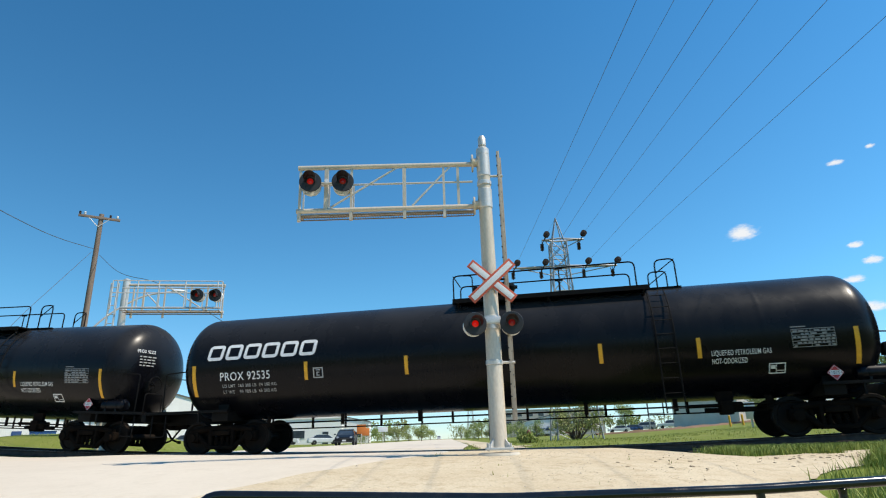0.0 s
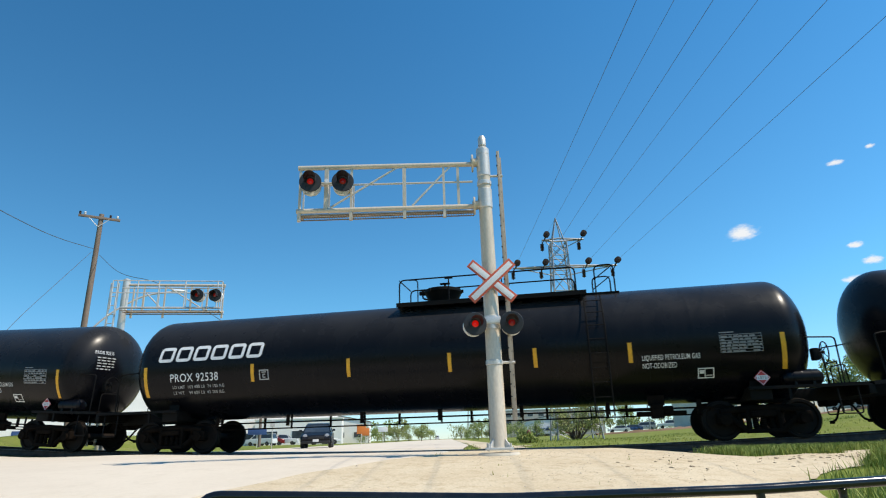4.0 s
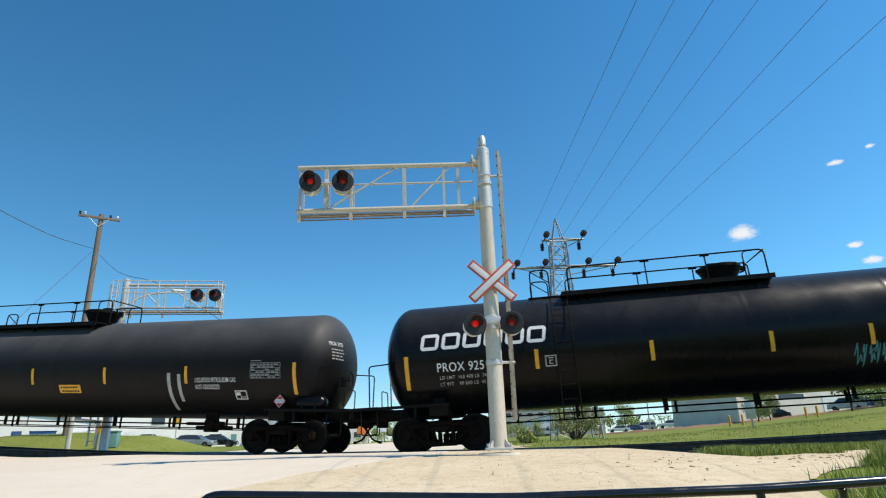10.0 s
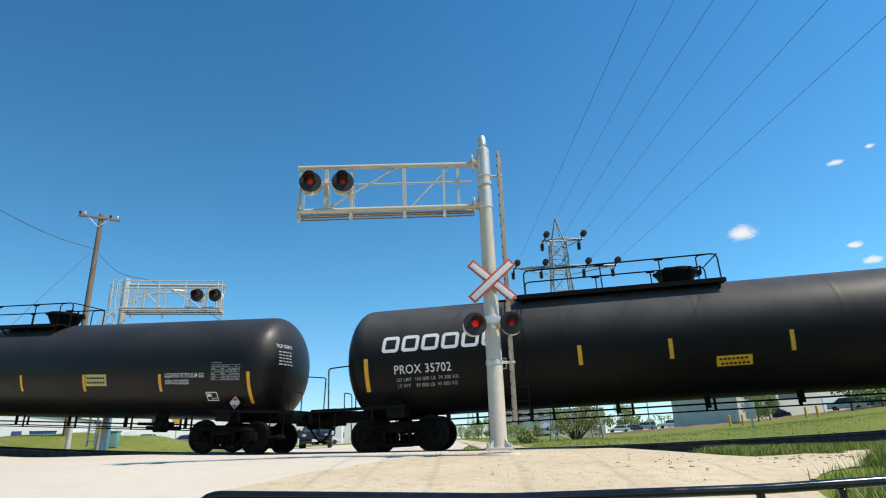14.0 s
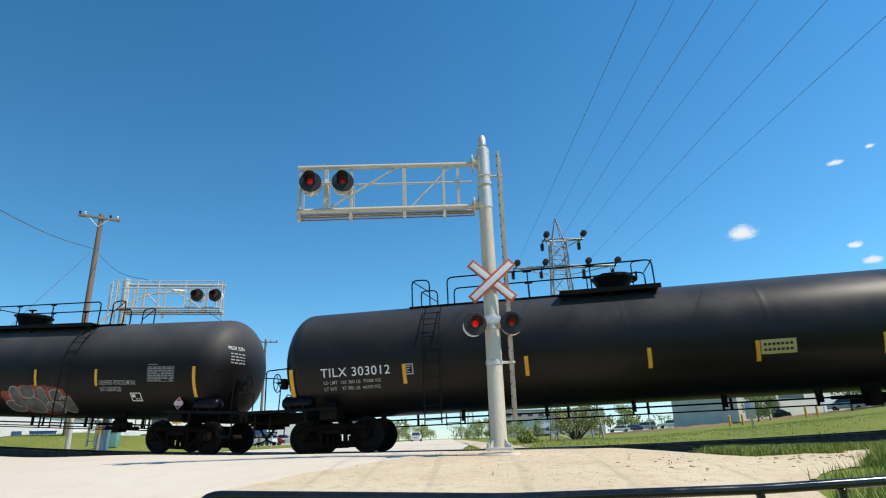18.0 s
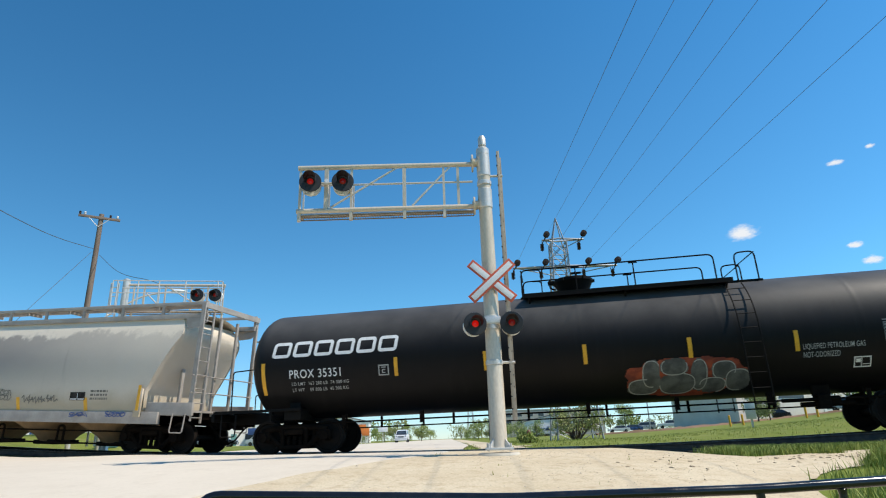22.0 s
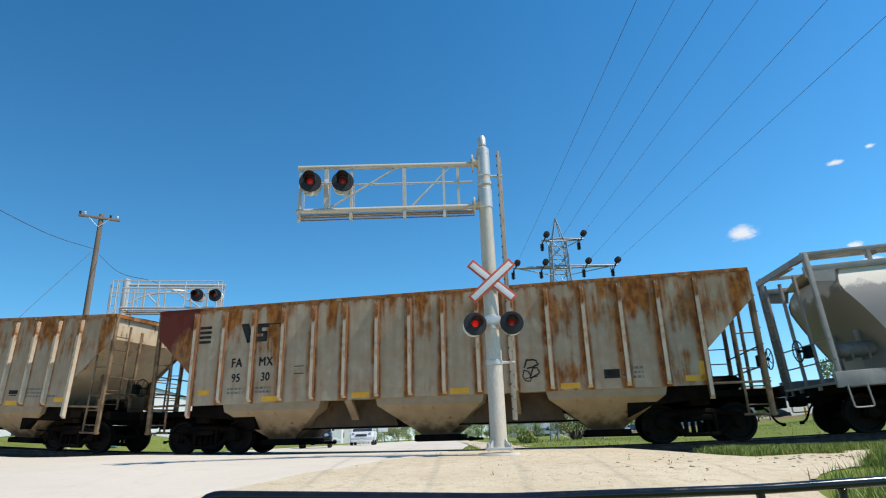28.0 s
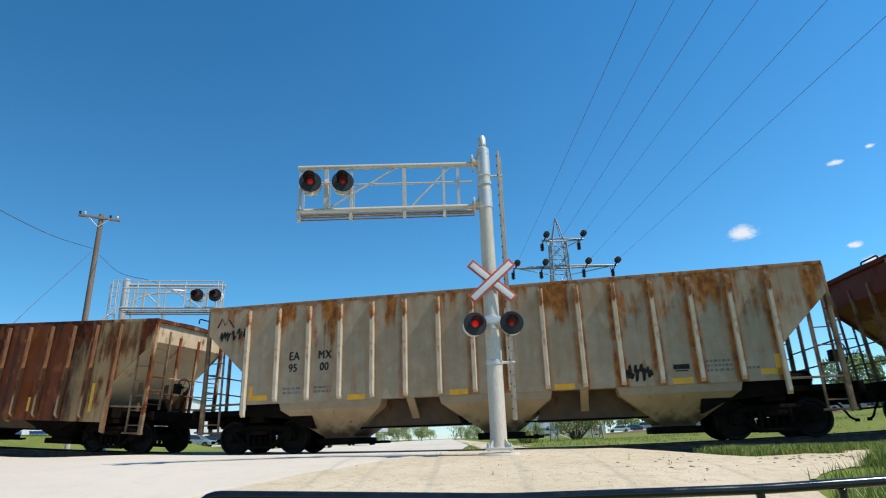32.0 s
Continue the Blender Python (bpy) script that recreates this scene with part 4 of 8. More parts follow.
def make_reservoir():
    bm = bmesh.new()
    lathe(bm, [(-0.46, 0.03), (-0.44, 0.12), (-0.36, 0.19), (0.36, 0.19), (0.44, 0.12), (0.46, 0.03)], "X", 24)
    for x in (-0.2, 0.2):
        box(bm, (x, 0, -0.14), (0.06, 0.34, 0.22))
        lathe(bm, [(x - 0.02, 0.198), (x + 0.02, 0.198)], "X", 24)
    return bm


def make_rigging(half):
    """Brake pipe, pull rods and their hangers under the tank."""
    bm = bmesh.new()
    tube(bm, [(-half + 0.6, -0.95, 0.78), (half - 0.6, -0.95, 0.78)], 0.024, 6)
    tube(bm, [(-half + 0.6, -0.70, 0.62), (half - 0.6, -0.70, 0.62)], 0.018, 6)
    tube(bm, [(-half + 0.6, 0.75, 0.66), (half - 0.6, 0.75, 0.66)], 0.020, 6)
    for k in range(7):
        x = -half + 1.4 + (2 * half - 2.8) * k / 6
        box(bm, (x, -0.95, 0.83), (0.10, 0.03, 0.30))
        box(bm, (x, -0.70, 0.80), (0.05, 0.03, 0.40))
        box(bm, (x + 0.6, 0.75, 0.83), (0.07, 0.03, 0.36))
    return bm


def make_control_valve():
    bm = bmesh.new()
    box(bm, (0, 0, 0), (0.30, 0.34, 0.34), chamfer=0.04)
    box(bm, (0.27, 0, 0.02), (0.24, 0.24, 0.22), chamfer=0.04)
    tube(bm, [(-0.5, 0, -0.05), (0.7, 0, -0.05)], 0.06, 10)
    tube(bm, [(-0.9, 0.05, 0.06), (-0.1, 0.05, 0.06)], 0.045, 8)
    box(bm, (0, 0, 0.27), (0.4, 0.1, 0.25))
    return bm


def rounded(bm, x0, x1, y0, y1, r, stroke, slant=0.0, n=5):
    """A ring with rounded corners in the xy plane."""
    def loop(i):
        out = []
        for cx, cy, a in ((x1 - r, y1 - r, 0), (x0 + r, y1 - r, 90), (x0 + r, y0 + r, 180), (x1 - r, y0 + r, 270)):
            for k in range(n + 1):
                q = radians(a + 90 * k / n)
                rr = max(0.01, r - i)
                px, py = cx + rr * math.cos(q), cy + rr * math.sin(q)
                out.append(bm.verts.new((px + slant * (py - y0), py, 0)))
        return out
    a, b = loop(0), loop(stroke)
    for i in range(len(a)):
        j = (i + 1) % len(a)
        bm.faces.new((a[i], a[j], b[j], b[i]))
    return bm


def tank_car(name, label, centre, spec):
    """A black pressurised gas tank car, its origin on the rail tops under its middle."""
    half, depth = spec.get("half", 9.53), 0.80
    paint = spec["paint"]
    car = thing("tank_car", label, "tank car", group="freight train")
    MOVERS.append((car, centre, 8.0))
    seams = (-6.6, -3.4, 0.0, 3.4, 6.6)
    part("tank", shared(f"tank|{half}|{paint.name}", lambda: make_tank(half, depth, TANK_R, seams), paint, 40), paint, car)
    on = tank_spot()
    add_trucks(car, 8.0)
    for sx, deg in ((1, 0), (-1, 180)):
        end = part("end_sill", shared("end_sill", make_sill, FRAME_BLACK), FRAME_BLACK, car)
        end.matrix_basis = pose(sx * (8.0 + half - 9.55), 0, 0, 0, 0, deg)
        cp = part("coupler", shared("coupler", make_coupler, UNDER), UNDER, end)
        cp.matrix_basis = pose(2.55 - (half - 9.55), 0, 0.88)
        hs = part("brake_hose", shared("brake_hose", make_hose, UNDER), UNDER, end)
        hs.matrix_basis = pose(2.45, 0, 0.86)
        for side in (-1, 0, 1):
            part("end_handrail", shared(f"end_handrail|{side}", lambda: make_end_rail(side), FRAME_BLACK), FRAME_BLACK, end)
    b_end = spec.get("brake_end", 1)
    bw = part("brake_wheel", shared("brake_wheel", make_brake_wheel, FRAME_BLACK), FRAME_BLACK, car)
    bw.matrix_basis = pose(b_end * (half + 0.28), -0.55, 2.02, 0, 0, 0 if b_end > 0 else 180)
    rs = part("air_reservoir", shared("air_reservoir", make_reservoir, TANK_GLOSS), TANK_GLOSS, car)
    rs.matrix_basis = pose(b_end * 8.98, -1.12, 1.38)
    part("brake_rigging", shared("brake_rigging", lambda: make_rigging(8.0), UNDER), UNDER, car)
    cv = part("control_valve", shared("control_valve", make_control_valve, UNDER), UNDER, car)
    cv.matrix_basis = pose(spec.get("valve", 5.6), -0.8, 0.72)
    x0, x1 = spec["deck"]
    flip = spec["ladder"] < 0
    wide = spec.get("wide", (x0 + 0.1, x1 - 0.9) if not flip else (x0 + 0.9, x1 - 0.1))
    part("deck", shared(f"deck|{x0}|{x1}", lambda: make_platform(x0, x1, *wide), FRAME_BLACK), FRAME_BLACK, car, "black steel grating deck")
    handrails(car, x0, x1, flip)
    dm = part("valve_housing", shared("valve_housing", make_dome, FRAME_BLACK), FRAME_BLACK, car, "round black valve housing")
    dm.matrix_basis = pose(spec["dome"], 0, TANK_Z + TANK_R - 0.06, 0, 0, 180 if flip else 0)
    for deg in (0, 180):
        ld = part("side_ladder", shared("side_ladder", lambda: make_ladder(0.62), FRAME_BLACK), FRAME_BLACK, car)
        ld.matrix_basis = pose(spec["ladder"], 0, 0, 0, 0, deg)
    sh = spec.get("stripe_h", 2.14)
    for i, x in enumerate(spec["stripes"]):
        end_one = i in (0, len(spec["stripes"]) - 1)
        bm = bmesh.new()
        if end_one:
            bar(bm, -0.055, sh - 0.55, 0.055, sh + 0.30, 8)
        else:
            bar(bm, -0.05, sh - 0.245, 0.05, sh + 0.245, 4)
        key = f"stripe|{end_one}|{sh}"
        st = part("reflective_stripe", shared(key, lambda: laid(bm, tank_spot(lift=0.006)), YELLOW, 0), YELLOW, car)
        st.matrix_basis = pose(x, 0, 0)
    # lettering
    if spec.get("logo"):
        x0l, x1l = spec["logo"]
        w = (x1l - x0l) / 6
        for i in range(6):
            bm = bmesh.new()
            rounded(bm, x0l + i * w + 0.02, x0l + (i + 1) * w - 0.06, 2.56, 3.00, 0.10, 0.150, 0.150)
            bmesh.ops.subdivide_edges(bm, edges=[e for e in bm.edges if abs(e.verts[0].co.y - e.verts[1].co.y) > 0.08], cuts=3)
            part("logo_block", laid(bm, tank_spot(lift=0.006)), WHITE_MARK, car, "bold white logo block", 0)
    x, size, mark = spec["number_at"]
    if spec["number"]:
        bm = letters(spec["number"], size, spec.get("number_wide", 0.90))
        part("car_number", laid(bm, lambda u, v: on(x + u, 1.99 + v)), WHITE_MARK, car, "white reporting mark", 0)
    for k, line in enumerate(spec["limits"]):
        bm = letters(line, 0.085, 1.0)
        tagged(part("weight_line", laid(bm, lambda u, v: on(x + 0.06 + u, 1.80 - 0.16 * k + v)), GREY_MARK, car, sharp=0), kind="stuff")
    bx = spec["badge"]
    bm = bmesh.new()
    for q in ((0, 0, 0.29, 0.03), (0, 0.25, 0.29, 0.28), (0, 0, 0.03, 0.28), (0.26, 0, 0.29, 0.28), (0.08, 0.20, 0.21, 0.225), (0.10, 0.06, 0.19, 0.085), (0.10, 0.06, 0.125, 0.16), (0.10, 0.14, 0.19, 0.165)):
        bar(bm, *q)
    part("plate_mark", laid(bm, lambda u, v: on(bx + u, 1.93 + v)), GREY_MARK, car, "small square plate mark", 0)
    gx = spec["gas_at"]
    for k, line in enumerate(spec["gas"]):
        bm = letters(line, 0.125, 0.61)
        part("gas_lettering", laid(bm, lambda u, v: on(gx + u, spec.get("gas_h", 1.93) - 0.19 * k + v)), spec.get("gas_mark", WHITE_MARK), car, line.lower(), 0)
    # table of test data: plain bars
    tx = spec["table_at"]
    bm = bmesh.new()
    for r in range(7):
        bar(bm, tx, 2.44 - 0.07 * r, tx + 0.96, 2.455 - 0.07 * r)
    rng = random.Random(int(centre * 10))
    for r in range(6):
        xx = tx + 0.03
        while xx < tx + 0.90:
            wv = rng.uniform(0.05, 0.16)
            if rng.random() < 0.8:
                bar(bm, xx, 2.385 - 0.07 * r, min(xx + wv, tx + 0.94), 2.422 - 0.07 * r)
            xx += wv + 0.03
    for xx in (tx, tx + 0.42, tx + 0.95):
        bar(bm, xx, 2.02, xx + 0.012, 2.455, 3)
    bar(bm, tx + 0.0, 2.495, tx + 0.34, 2.52)
    part("test_table", laid(bm, on), DIM_MARK, car, "grey table of test data", 0)
    cx = spec["box_at"]
    bm = bmesh.new()
    for q in ((0, 0, 0.38, 0.025), (0, 0.215, 0.38, 0.24), (0, 0, 0.025, 0.24), (0.355, 0, 0.38, 0.24), (0.16, 0.02, 0.175, 0.22), (0.04, 0.11, 0.15, 0.19), (0.19, 0.06, 0.34, 0.075)):
        bar(bm, *q)
    part("consolidated_box", laid(bm, lambda u, v: on(cx + u, 1.46 + v)), WHITE_MARK, car, "white outlined box mark", 0)
    # hazard placards, on a tangent plate
    for px_ in (spec["placard"],):
        pl = bmesh.new()
        prism(pl, [(0.19, 0), (0, 0.19), (-0.19, 0), (0, -0.19)], "y", -0.005, 0.0)
        plac = part("placard", pl, RED_MARK, car, "red diamond gas placard", 20)
        plac.matrix_basis = pose(px_, -1.26, 1.41)
        pw = bmesh.new()
        prism(pw, [(0.125, -0.055), (0.125, 0.055), (-0.125, 0.055), (-0.125, -0.055)], "y", -0.009, -0.006)
        part("placard_panel", pw, WHITE_MARK, plac, "", 20)
        tb = letters("1075", 0.075, 0.95)
        part("placard_number", laid(tb, lambda u, v: Vector((u - 0.105, -0.011, v - 0.035))), DARK_MARK, plac, "", 0)
        bw_ = bmesh.new()
        ln = [(0.165, 0), (0, 0.165), (-0.165, 0), (0, -0.165), (0.165, 0)]
        tube(bw_, [(a, -0.006, b) for a, b in ln], 0.008, 4)
        part("placard_border", bw_, WHITE_MARK, plac, "", 0)
        bk = bmesh.new()
        box(bk, (0, 0.09, 0), (0.06, 0.16, 0.30))
        box(bk, (0, 0.01, 0), (0.27, 0.012, 0.27), turn=Euler((0, radians(45), 0)).to_matrix())
        part("placard_holder", bk, FRAME_BLACK, plac)
    # marks on the forward head
    hd = head_spot(half, depth)
    bm = letters(spec["number"] or "PROX", 0.105, 0.72)
    part("head_number", laid(bm, lambda u, v: hd(-0.95 + u, 3.00 + v)), WHITE_MARK, car, "", 0)
    bm = bmesh.new()
    rng = random.Random(int(centre) + 7)
    for r in range(5):
        xx = -0.88
        while xx < -0.42:
            wv = rng.uniform(0.05, 0.14)
            bar(bm, xx, 2.87 - 0.09 * r, xx + wv, 2.905 - 0.09 * r)
            xx += wv + 0.04
        if r > 2 and rng.random() < 0.6:
            break
    tagged(part("head_marks", laid(bm, hd), GREY_MARK, car, "", 0), kind="stuff")
    return car, on


PRO = dict(stripes=(-8.73, -5.30, -2.42, 0.42, 2.68, 5.05, 8.60), logo=(-8.37, -4.98), number_at=(-7.93, 0.225, 0), badge=-5.09, gas_at=5.32,
           gas=("LIQUEFIED PETROLEUM GAS", "NOT-ODORIZED"), table_at=7.18, box_at=6.62, placard=8.06)
A_SIDE = dict(deck=(-1.25, 5.06), dome=0.0, ladder=4.28, brake_end=1)
B_SIDE = dict(deck=(-5.36, 1.10), dome=0.02, ladder=-4.56, brake_end=1)
LIMITS = ("LD LMT  163 300 LB  74 100 KG", "LT WT    99 700 LB  45 200 KG")

GLOSS_LABEL = "glossy black tank car with a white block logo and yellow stripes"
tank_car("a", GLOSS_LABEL, 19.17, dict(PRO, **B_SIDE, paint=TANK_GLOSS, number="", limits=LIMITS))
tank_car("b", GLOSS_LABEL, -1.28, dict(PRO, **A_SIDE, paint=TANK_GLOSS, number="PROX 92535", limits=LIMITS))
tank_car("c", GLOSS_LABEL, -21.78, dict(PRO, **A_SIDE, paint=TANK_GLOSS, number="PROX 92538", limits=("LD LMT  163 400 LB  74 100 KG", "LT WT    99 600 LB  45 200 KG")))
car, on = tank_car("d", "glossy black tank car with teal sprayed scrawls low on its side", -42.24,
                   dict(PRO, **B_SIDE, paint=TANK_GLOSS, number="PROX 92515", limits=("LD LMT  163 400 LB  74 100 KG", "LT WT    99 600 LB  45 200 KG")))
for k, (x0, x1) in enumerate(((2.26, 3.30), (3.55, 4.75))):
    bm = bmesh.new()
    spikes(bm, x0, x1, 1.38, 2.04, 7, 0.026, 11 + k)
    part("graffiti", laid(bm, tank_spot(lift=0.005)), TEAL_SPRAY, car, "teal sprayed scrawl", 0)

car, on = tank_car("e", "matte charcoal tank car with two white upright stripes", -62.70,
                   dict(PRO, deck=(-5.42, 1.05), dome=0.0, ladder=-4.64, logo=(-8.27, -5.02), badge=-5.20, paint=TANK_MATTE, number="PROX 35702", limits=("LD LMT  163 000 LB  74 200 KG", "LT WT    99 000 LB  45 000 KG"),
                        stripes=(-8.68, -5.33, -3.03, -0.79, 2.06, 5.02, 8.58)))
bm = bmesh.new()
bar(bm, 4.36, 1.16, 4.48, 2.20, 8)
bar(bm, 4.72, 1.40, 4.83, 2.16, 6)
part("white_stripes", laid(bm, tank_spot(lift=0.005)), GREY_MARK, car, "two worn white upright stripes", 0)
bm = bmesh.new()
bar(bm, 0.26, 1.64, 1.10, 1.88, 3)
sign = part("yellow_sign", laid(bm, tank_spot(lift=0.006)), YELLOW, car, "yellow notice panel", 0)
bm = bmesh.new()
for k, row in enumerate(((0.32, 1.02), (0.36, 0.96))):
    xx = row[0]
    while xx < row[1]:
        bar(bm, xx, 1.78 - 0.11 * k, xx + 0.07, 1.83 - 0.11 * k)
        xx += 0.10
tagged(part("notice_bars", laid(bm, tank_spot(lift=0.010)), DARK_MARK, sign, "", 0), kind="stuff")

car, on = tank_car("f", "dusty black tank car with long deck and faded yellow notice", -83.72,
                   dict(half=9.62, paint=TANK_DUSTY, deck=(-5.86, 1.10), wide=(-1.56, 1.10), dome=0.02, ladder=-5.08, brake_end=-1, stripe_h=1.95,
                        stripes=(-9.06, -5.86, -2.60, 0.48, 3.04, 5.90, 8.93), number="TILX 303012", number_at=(-8.21, 0.23, 0), number_wide=1.12,
                        limits=("LD LMT  165 300 LB  75000 KG", "LT WT    97 700 LB  44300 KG"), badge=-5.90, gas_at=6.08, gas=("LIQUEFIED PETROLEUM GAS", "NON-ODORIZED"), gas_h=2.10,
                        table_at=7.69, box_at=7.45, placard=8.43))
bm = bmesh.new()
bar(bm, 3.11, 1.86, 3.92, 2.20, 3)
sign = part("yellow_sign", laid(bm, tank_spot(lift=0.006)), FADED_YELLOW, car, "faded yellow notice panel", 0)
bm = bmesh.new()
for k in range(2):
    for i in range(7):
        bar(bm, 3.17 + 0.10 * i, 2.06 - 0.13 * k, 3.24 + 0.10 * i, 2.12 - 0.13 * k)
tagged(part("notice_bars", laid(bm, tank_spot(lift=0.010)), DARK_MARK, sign, "", 0), kind="stuff")

car, on = tank_car("g", "matte black tank car with a red and grey sprayed piece", -104.42,
                   dict(PRO, deck=(-1.50, 4.92), dome=0.02, ladder=4.02, paint=TANK_MATTE, number="PROX 35351", logo=(-8.55, -4.86), number_at=(-8.02, 0.225, 0), gas_at=5.18, box_at=6.30, table_at=7.0, badge=-5.44, gas_mark=GREY_MARK, limits=("LD LMT  163 200 LB  74 000 KG", "LT WT    99 800 LB  45 300 KG"),
                        stripes=(-8.77, -4.95, -2.52, 0.04, 2.60, 5.06, 8.66)))


def cloudy_edge(u, v):
    return u * u * 0.96 + abs(v) ** 3 * 0.9 + 0.32 * noise.noise(Vector((u * 5, v * 2.2, 3))) < 0.88


bm = bmesh.new()
blob(bm, cloudy_edge, 0.98, 3.98, 1.04, 1.92, 124, 34)
part("graffiti_outline", laid(bm, tank_spot(lift=0.004)), ORANGE_SPRAY, car, "orange-red sprayed outline", 0)
# bubble letters: fills with pale sprayed outlines
lines = bmesh.new()
for i, (a, b, lo, hi) in enumerate(((1.40, 1.86, 1.24, 1.90), (1.04, 1.82, 1.10, 1.46), (1.84, 2.52, 1.50, 1.91), (1.80, 2.70, 1.08, 1.56), (2.58, 2.98, 1.12, 1.88), (2.78, 3.42, 1.08, 1.42), (3.06, 3.66, 1.36, 1.80), (3.40, 3.98, 1.10, 1.58))):
    bm = bmesh.new()
    blob(bm, lambda u, v: abs(u) ** 2.6 + abs(v) ** 2.6 + 0.35 * noise.noise(Vector((u * 1.8, v * 1.8, 9 + i))) < 0.93, a, b, lo, hi, 30, 20)
    part("graffiti_fill", laid(bm, tank_spot(lift=0.007 + 0.001 * i)), GREY_SPRAY, car, "", 0)
    arc = [0.5 + 0.9 * i + 0.19 * k for k in range(24)]
    k = 0.92 + 0.05 * math.sin(3.0 * i)
    ribbon(lines, [((a + b) / 2 + k * (b - a) / 2 * math.copysign(abs(math.cos(q)) ** 0.8, math.cos(q)), (lo + hi) / 2 + k * (hi - lo) / 2 * math.copysign(abs(math.sin(q)) ** 0.8, math.sin(q))) for q in arc], 0.022)
bm = lines
tagged(part("graffiti_lines", laid(bm, tank_spot(lift=0.018)), GREY_MARK, car, "", 0), kind="stuff")


# ---- hopper cars ----
def make_ribbed_core():
    """Slope sheets, floor and roof of a ribbed hopper between its side sheets."""
    bm = bmesh.new()
    prism(bm, [(-5.9, 1.33), (5.9, 1.33), (8.16, 3.36), (8.16, 4.05), (-8.16, 4.05), (-8.16, 3.36)], "y", -1.555, 1.555)
    return bm


def levelled(bm, level):
    """Set a side's heights to those of a lower-hung car."""
    if level:
        for v in bm.verts:
            v.co.z = float(np.interp(v.co.z, level[0], level[1]))
    return bm


LOW_SIDE = ((1.0, 1.31, 2.08, 3.34, 4.08, 4.4), (0.57, 0.88, 2.02, 3.22, 3.88, 4.2))


def make_side_sheet():
    bm = bmesh.new()
    prism(bm, [(-6.93, 1.31), (6.93, 1.31), (6.93, 2.08), (8.20, 3.32), (8.20, 4.08), (-8.20, 4.08), (-8.20, 3.32), (-6.93, 2.08)], "y", -0.015, 0.015)
    return bm


def make_rib(low):
    """A pressed hat-section side post; those at the ends reach down to the bolster."""
    bm = bmesh.new()
    prism(bm, [(-0.060, 0.0), (-0.048, -0.105), (0.040, -0.105), (0.060, 0.0)], "z", low, 3.95)
    for v in bm.verts:
        if v.co.z < 2 and v.co.y < -0.05:
            v.co.z += 0.08
    return bm


def make_bay():
    """One discharge bay, about its middle: four sloping sheets."""
    bm = bmesh.new()
    rings = []
    for z, hx, hy in ((1.33, 1.46, 1.56), (1.12, 1.40, 1.56), (0.40, 0.42, 0.80), (0.30, 0.42, 0.78)):
        rings.append([bm.verts.new((x, y, z)) for x, y in ((-hx, -hy), (hx, -hy), (hx, hy), (-hx, hy))])
    for a, b in zip(rings, rings[1:]):
        for i in range(4):
            bm.faces.new((a[i], a[(i + 1) % 4], b[(i + 1) % 4], b[i]))
    bm.faces.new(rings[-1])
    return bm


def make_gate():
    bm = bmesh.new()
    box(bm, (0, 0, 0.28), (1.15, 1.80, 0.16), chamfer=0.03)
    for y in (-0.55, 0.55):
        box(bm, (0.25, y, 0.22), (1.7, 0.06, 0.07))
    tube(bm, [(0.95, -0.8, 0.23), (0.95, 0.8, 0.23)], 0.035, 8)
    box(bm, (0.95, -0.8, 0.23), (0.12, 0.08, 0.12), chamfer=0.02)
    return bm


def make_centre_sill(half):
    bm = bmesh.new()
    box(bm, (0, 0, 0.98), (2 * half, 0.40, 0.34), chamfer=0.02)
    for sx in (-1, 1):
        box(bm, (sx * (half - 1.9), 0, 1.0), (0.45, 2.5, 0.30), chamfer=0.03)
        box(bm, (sx * (half - 0.10), 0, 1.10), (0.14, 3.0, 0.24), chamfer=0.02)
    tube(bm, [(-half + 0.5, -0.95, 0.60), (half - 0.5, -0.95, 0.60)], 0.025, 6)
    return bm


def make_hopper_end(out, deck, inner, wide):
    """The forward end platform. out: its outer x; inner: where the body's foot stands."""
    bm = bmesh.new()
    box(bm, ((inner + out) / 2, 0, deck - 0.04), (out - inner, wide, 0.06))
    for y in (-wide / 2, -wide / 6, wide / 6, wide / 2):
        box(bm, ((inner + out) / 2, y, deck - 0.10), (out - inner, 0.07, 0.12))
    return bm


